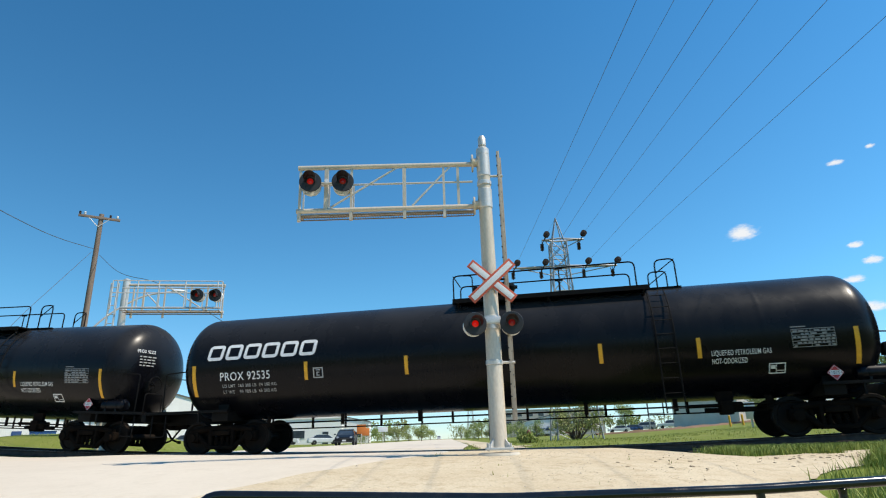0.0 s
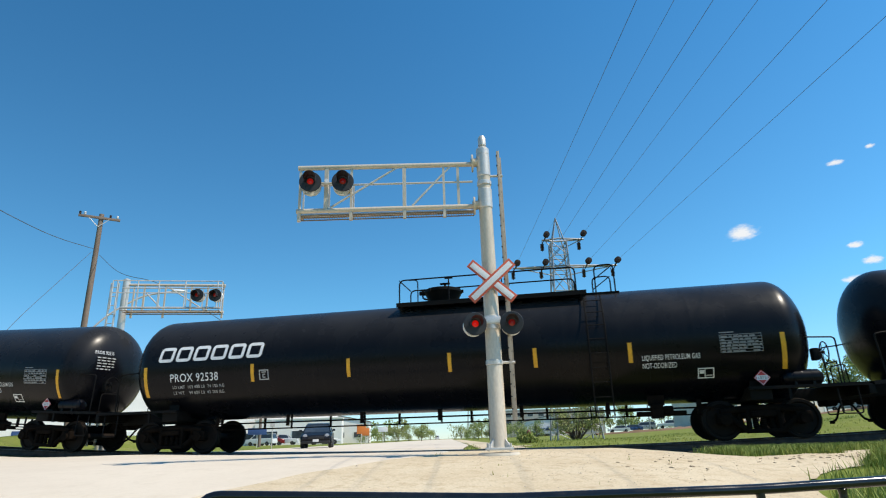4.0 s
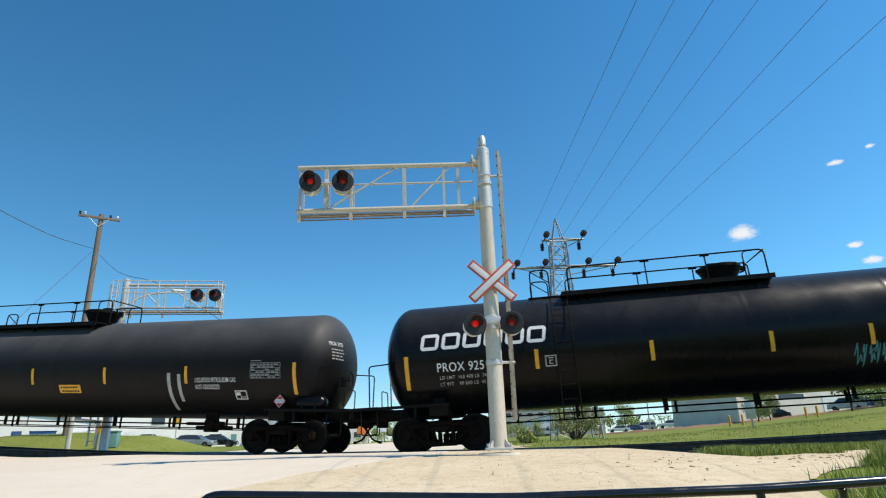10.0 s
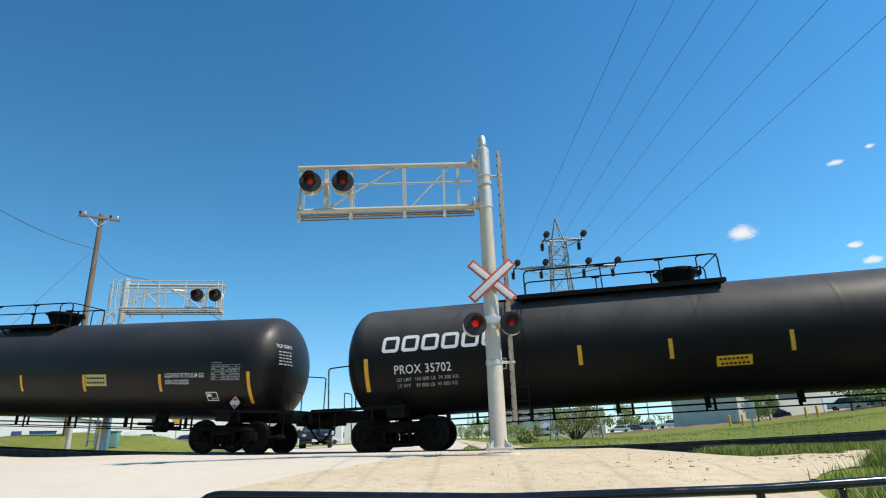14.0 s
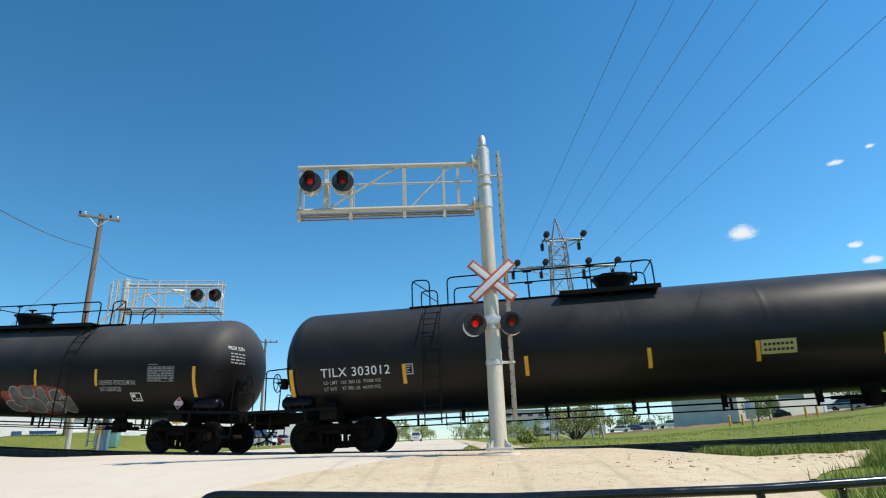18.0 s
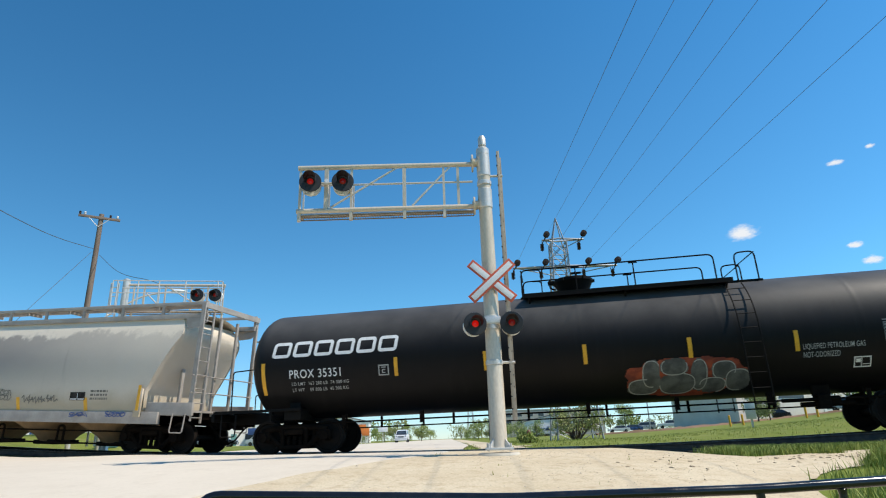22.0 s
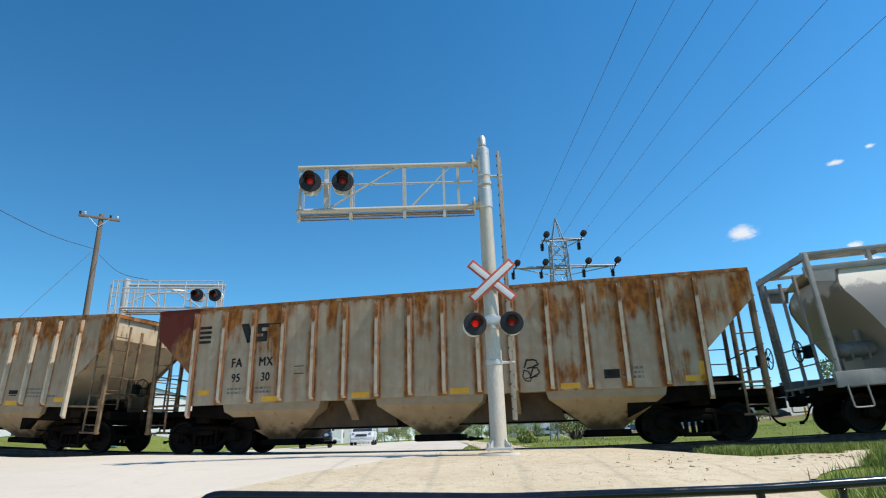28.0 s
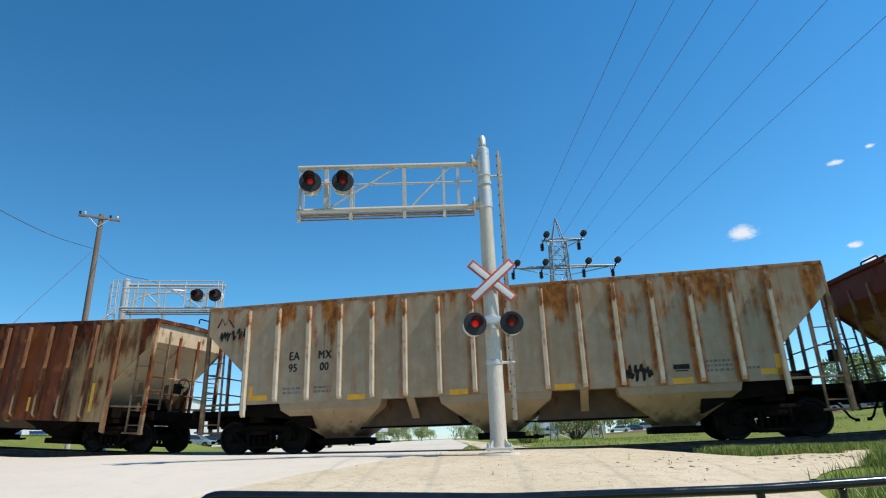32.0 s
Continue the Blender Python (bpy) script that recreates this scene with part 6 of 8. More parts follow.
    for x in (-4.66, 4.62):
        bm = bmesh.new()
        box(bm, (x, -1.62, 1.42), (0.22, 0.06, 0.80), chamfer=0.01)
        jb = part("jacking_bracket", bm, HOPPER_GREY, car)
        bm = bmesh.new()
        box(bm, (x, -1.655, 1.56), (0.10, 0.008, 0.72))
        part("reflective_stripe", bm, YELLOW, jb)
    for x0, x1, h0, h1, n, w, seed, mt, lift in ((-4.52, -3.72, 1.50, 1.80, 6, 0.035, 61, DARK_MARK, 0.003), (-3.85, -2.45, 1.32, 1.58, 9, 0.034, 62, DARK_MARK, 0.003), (-1.10, -0.4, 1.45, 1.85, 5, 0.03, 63, FADED_MARK, 0.003),
                                                 (2.12, 2.75, 1.00, 1.14, 4, 0.030, 65, INK_BLUE, 0.055), (3.45, 4.15, 1.00, 1.15, 5, 0.030, 66, INK_BLUE, 0.055)):
        bm = bmesh.new()
        tag_line(bm, x0, x1, h0, h1, n, w, seed)
        tagged(part("graffiti", laid(bm, lambda u, v: on(u, max(v, 1.2)) + Vector((0, -lift, min(v - 1.2, 0)))), mt, car, "", 0), kind="stuff")
    bm = bmesh.new()
    spikes(bm, 0.05, 1.50, 1.36, 1.66, 6, 0.030, 64)
    tagged(part("graffiti", laid(bm, lambda u, v: on(u, v) + Vector((0, -0.003, 0))), FADED_MARK, car, "grey sprayed letters", 0), kind="stuff")
    bm = bmesh.new()
    blob(bm, lambda u, v: u * u * 0.9 + v * v + 0.5 * noise.noise(Vector((u * 4, v * 2, 7))) < 0.72, -2.36, -1.14, 1.36, 1.90, 50, 22)
    part("graffiti", laid(bm, on), BLUE_SPRAY, car, "pale blue sprayed cloud", 0)
    bm = bmesh.new()
    ribbon(bm, [(-1.76 + (0.60 + 0.26 * noise.noise(Vector((6 * math.cos(q), 6 * math.sin(q), 2)))) * math.cos(q), 1.63 + (0.25 + 0.20 * noise.noise(Vector((7 * math.cos(q), 7 * math.sin(q), 6)))) * math.sin(q)) for q in (2 * math.pi * i / 120 for i in range(-4, 88))], 0.026)
    part("graffiti", laid(bm, lambda u, v: on(u, v) + Vector((0, -0.003, 0))), DARK_MARK, car, "", 0)
    return car


smooth_hopper(-121.66)


def motions():
    """The train comes through from left to right; the road's cars pull up and wait."""
    for car, centre, half in MOVERS:
        rows = []
        for t, u in enumerate(RUN):
            s = centre + u
            a, b = track(s - half), track(s + half)
            d = b - a
            mid = (a + b) / 2
            m = Matrix.Translation(mid) @ pose(0, 0, 0, 0, -math.degrees(math.asin(d.z / d.length)), math.degrees(math.atan2(d.y, d.x)))
            rows.append((t, m))
        walk(car, rows)
    turn = []
    for i in range(257):
        t = i * 0.125
        k = min(int(t), 31)
        u = RUN[k] + (RUN[k + 1] - RUN[k]) * (t - k)
        turn.append((t, math.degrees(u / WHEEL_R)))
    for w, ax in ROLLERS:
        walk(w, [(t, pose(ax, 0, 0, 0, q, 0)) for t, q in turn])
    for vehicle, rows in DRIVES:
        walk(vehicle, [(t, pose(x, y, gz(x, y) + 0.03, 0, 0, q)) for t, x, y, q in rows])


# ---- crossing signals ----
def signal_lamp(parent, at, turn, lens, scale=0.93):
    """A flashing-light unit: black round background, hood, red lens, housing behind."""
    bm = bmesh.new()
    lathe(bm, [(-0.015, 0.05), (-0.015, 0.245 * scale), (0.0, 0.255 * scale), (0.012, 0.25 * scale), (0.0, 0.115)], "Y", 36)
    lamp = part("light_unit", bm, SIGNAL_BLACK, parent, "round black light unit")
    lamp.matrix_basis = Matrix.Translation(at) @ pose(0, 0, 0, 0, 0, turn)
    bm = bmesh.new()
    rings = []
    for y, r in ((-0.02, 0.118), (-0.30, 0.130)):
        rings.append([(r * math.cos(q), y - (0.0 if y > -0.1 else 0.0), r * math.sin(q)) for q in (radians(-25 + 230 * i / 20) for i in range(21))])
    for r2 in ((-0.30, 0.126), (-0.02, 0.114)):
        rings.append([(r2[1] * math.cos(q), r2[0], r2[1] * math.sin(q)) for q in (radians(-25 + 230 * i / 20) for i in range(21))])
    sheet(bm, rings)
    part("hood", bm, SIGNAL_BLACK, lamp)
    bm = bmesh.new()
    lathe(bm, [(-0.035, 0.005), (-0.030, 0.04), (-0.018, 0.068), (-0.012, 0.07)], "Y", 28)
    part("lens", bm, lens, lamp, "red glass lens")
    bm = bmesh.new()
    lathe(bm, [(0.013, 0.09), (0.27, 0.09)], "Y", 24)
    lathe(bm, [(0.27, 0.08), (0.27, 0.20), (0.285, 0.215), (0.305, 0.215), (0.31, 0.08)], "Y", 32)
    box(bm, (0, 0.14, 0.21), (0.07, 0.07, 0.10))
    part("housing", bm, ALUMINIUM, lamp)
    return lamp


def truss_arm(parent, x0, x1, z0, z1, y0, y1, posts, braces, back, pipe=0.055, droop=0.0):
    """A walkout cantilever arm between x0 (mast) and x1 (tip): pipes, uprights, diagonals, and its walkway."""
    def at(x, z, dy=0.0):
        k = (x - x0) / (x1 - x0)
        return Vector((x, y0 + (y1 - y0) * k + dy, z - droop * k))
    for z, n in ((z1, "top_pipe"), (z0, "bottom_pipe")):
        bm = bmesh.new()
        tube(bm, [at(x0, z), at(x1, z)], pipe, 14)
        part(n, bm, MAST_PAINT, parent)
    bm = bmesh.new()
    tube(bm, [at(x0, z1 - 0.28, back), at(x1, z1 - 0.28, back)], 0.024, 8)
    part("rear_rail", bm, GALV, parent)
    bm = bmesh.new()
    tube(bm, [at(x0, z0 + 0.02, back), at(x1, z0 + 0.02, back)], 0.04, 8)
    part("rear_pipe", bm, GALV, parent)
    for x, thick in posts:
        bm = bmesh.new()
        box(bm, at(x, (z0 + z1) / 2), (thick, thick, z1 - z0))
        part("upright", bm, MAST_PAINT, parent)
        bm = bmesh.new()
        box(bm, at(x, (z0 + z1 - 0.28) / 2, back), (0.035, 0.035, z1 - z0 - 0.28))
        part("rear_upright", bm, GALV, parent)
        if thick == 0.085 or thick == 0.06:
            continue
        bm = bmesh.new()
        tube(bm, [at(x, z0 - 0.06), at(x, z0 - 0.06, back)], 0.025, 6)
        box(bm, at(x, z0 - 0.11), (0.065, 0.07, 0.25))
        part("cross_member", bm, MAST_PAINT, parent)
    for xa, za, xb, zb in braces:
        bm = bmesh.new()
        tube(bm, [at(xa, za), at(xb, zb)], 0.024, 8)
        part("brace", bm, GALV, parent)
    bm = bmesh.new()
    n = int(abs(x1 - x0) / 0.055)
    for i in range(n):
        x = x0 + (x1 - x0) * (i + 0.5) / n
        tube(bm, [at(x, z0 - 0.085, 0.02), at(x + 0.02, z0 - 0.085, back)], 0.008, 4)
    for dy in (0.05, back * 0.5, back):
        tube(bm, [at(x0, z0 - 0.09, dy), at(x1, z0 - 0.09, dy)], 0.014, 5)
    part("walkway_grating", bm, RUSTY_GRATE, parent, "rusty walkway grating")


def lattice_ladder(parent, foot_, head, width, depth):
    bm = bmesh.new()
    f, h = Vector(foot_), Vector(head)
    n = int((h - f).length / 0.33)
    for dx in (0, width):
        box(bm, (f + h) / 2 + Vector((dx, depth, 0)), (0.045, 0.075, (h - f).length), turn=Euler((0, math.atan2(h.x - f.x, h.z - f.z), 0)).to_matrix())
    for i in range(n):
        p = f.lerp(h, (i + 0.5) / n)
        tube(bm, [p + Vector((0, depth, 0)), p + Vector((width, depth, 0))], 0.014, 6)
    part("ladder", bm, GALV, parent, "galvanised climbing ladder")


MX, MY = 1.004, 11.35
lean = pose(MX, MY, 0.085, 0, 0, 0)
mast = thing("crossing_signal", "silver cantilever crossing signal with red flashing lights", "crossing signal", lean)
bm = bmesh.new()
lathe(bm, [(0.04, 0.185), (0.10, 0.165), (3.0, 0.155), (6.30, 0.135), (6.34, 0.135)], "Z", 28)
part("mast_pole", bm, MAST_PAINT, mast)
bm = bmesh.new()
lathe(bm, [(6.30, 0.145), (6.44, 0.145), (6.47, 0.12), (6.48, 0.055), (6.53, 0.055), (6.54, 0.09), (6.72, 0.09), (6.78, 0.06), (6.80, 0.02)], "Z", 20)
part("mast_cap", bm, GALV, mast)
for z0, z1, r in ((5.76, 6.30, 0.150), (5.00, 5.46, 0.158)):
    bm = bmesh.new()
    lathe(bm, [(z0, r - 0.012), (z0 + 0.015, r), (z1 - 0.015, r), (z1, r - 0.012)], "Z", 28)
    part("sleeve", bm, GALV, mast, "bright steel sleeve")
for z, r in ((5.60, 0.160), (1.66, 0.175), (2.56, 0.175)):
    bm = bmesh.new()
    lathe(bm, [(z - 0.05, r - 0.01), (z - 0.04, r), (z + 0.04, r), (z + 0.05, r - 0.01)], "Z", 24)
    part("band_clamp", bm, GALV, mast)
for z in (6.11, 5.08):
    bm = bmesh.new()
    tube(bm, [(-0.10, 0, z + 0.03), (-0.27, 0, z)], 0.10, 14)
    lathe(bm, [(-0.26, 0.06), (-0.26, 0.20), (-0.225, 0.20), (-0.225, 0.06)], "X", 20, (0, 0, z))
    part("arm_flange", bm, MAST_PAINT, mast)
bm = bmesh.new()
box(bm, (0, 0, 0.02), (0.52, 0.52, 0.05), chamfer=0.008)
for q in range(4):
    a = radians(45 + 90 * q)
    prism(bm, [(0.17, 0.04), (0.25, 0.04), (0.17, 0.16)], "y", -0.012, 0.012)
    tube(bm, [(0.30 * math.cos(a), 0.30 * math.sin(a), -0.02), (0.30 * math.cos(a), 0.30 * math.sin(a), 0.12)], 0.018, 6)
part("base_plate", bm, GALV, mast)
for k in range(4):
    bm = bmesh.new()
    prism(bm, [(0.15, 0.04), (0.27, 0.04), (0.26, 0.10), (0.15, 0.22)], "y", -0.014, 0.014)
    g = part("base_gusset", bm, GALV, mast)
    g.matrix_basis = pose(0, 0, 0, 0, 0, 45 + 90 * k)
truss_arm(mast, -0.24, -4.08, 5.07, 6.09, 0, -0.30,
          ((-4.02, 0.05), (-3.46, 0.085), (-2.92, 0.05), (-1.77, 0.075), (-0.90, 0.05), (-0.58, 0.06)),
          ((-3.36, 5.14, -1.86, 6.10), (-1.60, 5.13, -0.70, 6.10)), 0.32, droop=0.11)
signal_lamp(mast, (-3.76, -0.50, 5.56), 8, LENS_MID)
signal_lamp(mast, (-3.07, -0.46, 5.56), 8, LENS_DIM)
bm = bmesh.new()
tube(bm, [(-3.76, -0.36, 5.58), (-3.07, -0.32, 5.58)], 0.03, 8)
tube(bm, [(-3.46, -0.30, 5.64), (-3.44, -0.36, 5.64)], 0.05, 8)
part("lamp_crossarm", bm, GALV, mast)
signal_lamp(mast, (-0.36, -0.24, 2.42), 6, LENS_LIT)
signal_lamp(mast, (0.38, -0.24, 2.42), -4, LENS_DIM)
bm = bmesh.new()
tube(bm, [(-0.36, -0.10, 2.44), (0.38, -0.10, 2.44)], 0.035, 8)
lathe(bm, [(2.34, 0.17), (2.54, 0.17)], "Z", 20)
box(bm, (0, -0.10, 2.50), (0.34, 0.16, 0.16), chamfer=0.03)
part("lamp_crossarm", bm, GALV, mast)
cross = part("crossbuck", box(bmesh.new(), (0.03, -0.185, 3.315), (0.09, 0.03, 0.09)), GALV, mast, "white crossbuck sign with red borders")
for q in (42, -42):
    for dy, size, m_ in ((0.0, (1.19, 0.012, 0.205), SIGN_RED), (-0.010, (1.10, 0.010, 0.118), SIGN_WHITE)):
        bm = bmesh.new()
        off = 0.0 if q > 0 else -0.014
        box(bm, (0.03, -0.20 + dy + off, 3.315), size, turn=Euler((0, radians(q), 0)).to_matrix(), chamfer=0.003)
        part("crossbuck_blade", bm, m_, cross)
for dy, dx in ((0.0, 0.335), (0.34, 0.405)):
    bm = bmesh.new()
    box(bm, (dx, dy, 3.47), (0.062, 0.05, 5.85), turn=Euler((0, 0.002, 0)).to_matrix(), chamfer=0.006)
    part("ladder_rail", bm, LADDER_STEEL, mast, "weathered ladder rail")
for z in (1.66, 5.78):
    bm = bmesh.new()
    tube(bm, [(0.12, 0, z), (0.42, 0, z)], 0.028, 7)
    part("ladder_bracket", bm, GALV, mast)


def make_rung():
    bm = bmesh.new()
    tube(bm, [(0.305, -0.03, 0.03), (0.405, 0.34, 0.0)], 0.017, 6)
    return bm


for i in range(24):
    part("ladder_rung", shared("mast_rung", make_rung, SIGNAL_BLACK), SIGNAL_BLACK, mast).matrix_basis = pose(0, 0, 0.72 + 0.24 * i)
bm = bmesh.new()
lathe(bm, [(-0.25, 0.42), (0.07, 0.42), (0.11, 0.39), (0.115, 0.02)], "Z", 20)
for v in bm.verts:
    v.co.x *= 1.0 + 0.05 * noise.noise(v.co * 3)
solid("signal_footing", bm, PAD, "round concrete footing with bolts under the crossing signal", "footing", pose(MX, MY, -0.08))

# the far signal over the other lane
FX, FY = -12.0, 20.7
farsig = thing("crossing_signal", "far silver cantilever signal behind the train", "crossing signal", pose(FX, FY, gz(FX, FY), 0, 0, 9))
bm = bmesh.new()
lathe(bm, [(0.0, 0.17), (0.08, 0.15), (6.20, 0.125), (6.28, 0.13), (6.32, 0.05)], "Z", 24)
part("mast_pole", bm, GALV, farsig)
truss_arm(farsig, 0.12, 3.60, 5.18 - gz(FX, FY), 6.22 - gz(FX, FY), 0, 0.0, ((0.30, 0.05), (0.67, 0.06), (1.42, 0.05), (2.37, 0.06), (2.96, 0.06), (3.54, 0.05)),
          ((0.75, 5.90 - gz(FX, FY), 1.30, 5.35 - gz(FX, FY)), (1.5, 6.15 - gz(FX, FY), 2.9, 5.25 - gz(FX, FY))), -0.65, 0.05)
FG = gz(FX, FY)
bm = bmesh.new()
for z in (6.22 - FG, 5.76 - FG):
    tube(bm, [(-0.22, -0.65, z), (3.62, -0.65, z)], 0.02, 6)
for x in (-0.22, -0.06, 0.65, 1.38, 2.31, 3.46, 3.62):
    tube(bm, [(x, -0.65, 5.15 - FG), (x, -0.65, 6.22 - FG)], 0.022, 6)
tube(bm, [(3.62, -0.65, 6.22 - FG), (3.58, 0, 6.14 - FG)], 0.02, 6)
part("guard_rail", bm, GALV, farsig)
lattice_ladder(farsig, (-0.34, -0.55, 0.3), (-0.30, -0.55, 6.15 - FG), 0.24, 0.0)
signal_lamp(farsig, (2.77, -0.75, 5.66 - gz(FX, FY)), -6, LENS_DIM)
signal_lamp(farsig, (3.41, -0.75, 5.66 - gz(FX, FY)), -6, LENS_DIM)
bm = bmesh.new()
lathe(bm, [(-0.2, 0.45), (0.12, 0.45), (0.13, 0.02)], "Z", 18)
solid("signal_footing", bm, PAD, "concrete footing under the far crossing signal", "footing", pose(FX, FY, gz(FX, FY) - 0.02))

# ---- tube railing in front ----
railing = thing("tube_railing", "glossy black bent tube railing on short posts", "railing", pose(0, 1.85, -0.366))
bm = bmesh.new()
tube(bm, bend([(-0.93, 0, -0.5), (-0.90, 0, 0.506), (0.28, 0, 0.462), (1.24, 0, 0.466), (1.72, 0, 0.482), (2.6, 0, 0.51), (3.4, 0, 0.55), (3.42, 0, -0.5)], 0.09, 6), 0.019, 16)
part("top_tube", bm, BAR_BLACK, railing)
for x in (-0.35, 0.29, 1.235, 1.545, 2.3):
    bm = bmesh.new()
    top = 0.455 if x < 1 else 0.47
    tube(bm, [(x, 0, -0.5), (x, 0, top)], 0.014 if x != 1.235 else 0.016, 12)
    lathe(bm, [(top - 0.030, 0.0145), (top - 0.012, 0.0165), (top - 0.004, 0.010)], "Z", 12, (x, 0, 0))
    part("post", bm, BAR_BLACK, railing)
bm = bmesh.new()
tube(bm, [(-0.9, 0, -0.30), (3.42, 0, -0.30)], 0.015, 10)
part("lower_tube", bm, BAR_BLACK, railing)

# ---- poles, tower and wires ----
TX, TY = 7.3, 34.8
TZ = -0.31
tower = thing("power_tower", "galvanised steel lattice power tower with two arms", "power tower", pose(TX, TY, TZ - 0.36))


def leg_half(z):
    h = z
    return 1.32 - 0.80 * min(1.0, h / 10.2) if h < 10.2 else 0.52 - 0.02 * (h - 10.2)


TH = 12.6
levels = [0, 1.3, 2.9, 4.5, 6.2, 7.9, 9.4, 10.7, 11.7, TH]
for a in (-1, 1):
    for b in (-1, 1):
        bm = bmesh.new()
        pts = [(a * leg_half(z), b * leg_half(z), z) for z in levels]
        tube(bm, pts, 0.055, 4)
        part("leg", bm, TOWER_STEEL, tower)
for i, (z0, z1) in enumerate(zip(levels, levels[1:])):
    for f in range(4):
        q = Euler((0, 0, radians(90 * f))).to_matrix()
        w0, w1 = leg_half(z0), leg_half(z1)
        for name, p0, p1, r in (("brace", (-w0, -w0, z0), (w1, -w1, z1), 0.024), ("brace", (w0, -w0, z0), (-w1, -w1, z1), 0.024), ("strut", (-w1, -w1, z1), (w1, -w1, z1), 0.028)):
            part(name, tube(bmesh.new(), [q @ Vector(p0), q @ Vector(p1)], r, 4), TOWER_STEEL, tower)
bm = bmesh.new()
for a in (-1, 1):
    for b in (-1, 1):
        tube(bm, [(a * leg_half(TH), b * leg_half(TH), TH - 0.4), (0, 0, 14.35)], 0.04, 4)
part("peak", bm, TOWER_STEEL, tower)
ARMS = ((11.05, (-2.75, -1.0, 1.65, 3.45)), (12.85, (-0.80, 1.52)))
WIRES = []
for z, xs in ARMS:
    bm = bmesh.new()
    for b in (-0.3, 0.3):
        tube(bm, [(xs[0] - 0.15, 0, z), (0, b, z), (xs[-1] + 0.15, 0, z)], 0.062, 5)
    tube(bm, [(xs[0], 0, z), (-0.4, 0, z - 0.55)], 0.035, 5)
    tube(bm, [(xs[-1], 0, z), (0.4, 0, z - 0.55)], 0.035, 5)
    part("crossarm", bm, TOWER_STEEL, tower)
    for x in xs:
        bm = bmesh.new()
        for k in range(4):
            lathe(bm, [(k * 0.085, 0.06), (k * 0.085 + 0.015, 0.19), (k * 0.085 + 0.05, 0.16), (k * 0.085 + 0.07, 0.06)], "Y", 16, (x, -0.95, z + 0.12))
        tube(bm, [(x, -1.0, z + 0.12), (x, 0.1, z)], 0.03, 5)
        part("insulator", bm, PORCELAIN, tower, "dark stacked disc insulator")
        bm = bmesh.new()
        for k in range(5):
            lathe(bm, [(-k * 0.09, 0.05), (-k * 0.09 - 0.02, 0.13), (-k * 0.09 - 0.05, 0.11), (-k * 0.09 - 0.07, 0.05)], "Z", 14, (x - 0.25, -0.3, z - 0.35))
        tube(bm, bend([(x, -0.95, z + 0.1), (x - 0.35, -0.5, z - 0.55), (x - 0.25, -0.3, z - 0.85), (x, 0.9, z + 0.1)], 0.2), 0.030, 5)
        tube(bm, [(x - 0.2, -0.2, z), (x - 0.25, -0.3, z - 0.35)], 0.02, 5)
        part("jumper_insulator", bm, PORCELAIN, tower)
        WIRES.append((TX + x, TZ + z - 0.24))
for x, z in WIRES:
    bm = bmesh.new()
    pts = []
    for i in range(41):
        k = i / 40
        pts.append((x, TY - 1.0 - 120 * k, z - 6.0 * k * (1 - k) * 0.35 - 3.3 * k))
    tube(bm, pts, 0.0068, 5)
    solid("power_line", bm, CABLE, "thin power line strung from the lattice tower", "power line", group="power lines")

PX, PY = -20.25, 31.56
PZ = gz(PX, PY)
pole = thing("utility_pole", "weathered wooden utility pole with one crossarm", "utility pole", pose(PX, PY, PZ))
bm = bmesh.new()
tube(bm, [(0, 0, -0.3), (0, 0, 6), (0, 0, 13.64 - PZ)], 0.19, 14, taper=0.68)
part("pole_shaft", bm, POLE_WOOD, pole)
bm = bmesh.new()
box(bm, (0, -0.16, 13.36 - PZ), (2.15, 0.11, 0.14), turn=Euler((0, 0, radians(32))).to_matrix(), chamfer=0.01)
part("crossarm", bm, POLE_WOOD, pole)
bm = bmesh.new()
for sx in (-1, 1):
    tube(bm, [(sx * 0.55 * math.cos(0.56), sx * 0.55 * math.sin(0.56) - 0.2, 13.33 - PZ), (0, -0.2, 12.78 - PZ)], 0.02, 5)
part("arm_brace", bm, GALV, pole)
for k in (-1.0, -0.75, 0.55, 0.92):
    bm = bmesh.new()
    lathe(bm, [(0, 0.03), (0.06, 0.07), (0.10, 0.05), (0.14, 0.075), (0.20, 0.03)], "Z", 12, (k * math.cos(0.56), k * math.sin(0.56) - 0.16, 13.43 - PZ))
    part("insulator", bm, PORCELAIN if k not in (-0.75, 0.92) else SIGN_WHITE, pole)
for pts, r in (([(-20.3, 31.5, 11.45), (-19.7, 27, 10.63), (-18.7, 21.5, 10.08), (-17, 12, 9.97)], 0.018), ([(-20.4, 31.4, 11.25), (-18.31, 23.16, 5.02), (-17.2, 18.8, 0.5)], 0.012),
               ([(-20.1, 31.7, 11.15), (-17.1, 28.9, 9.05), (-13.5, 26.2, 7.86), (-8.5, 24.6, 4.69)], 0.014)):
    bm = bmesh.new()
    tube(bm, bend(pts, 3.0, 6), r, 5)
    solid("pole_wire", bm, CABLE, "slack wire tied to the wooden utility pole", "wire", group="pole wires")
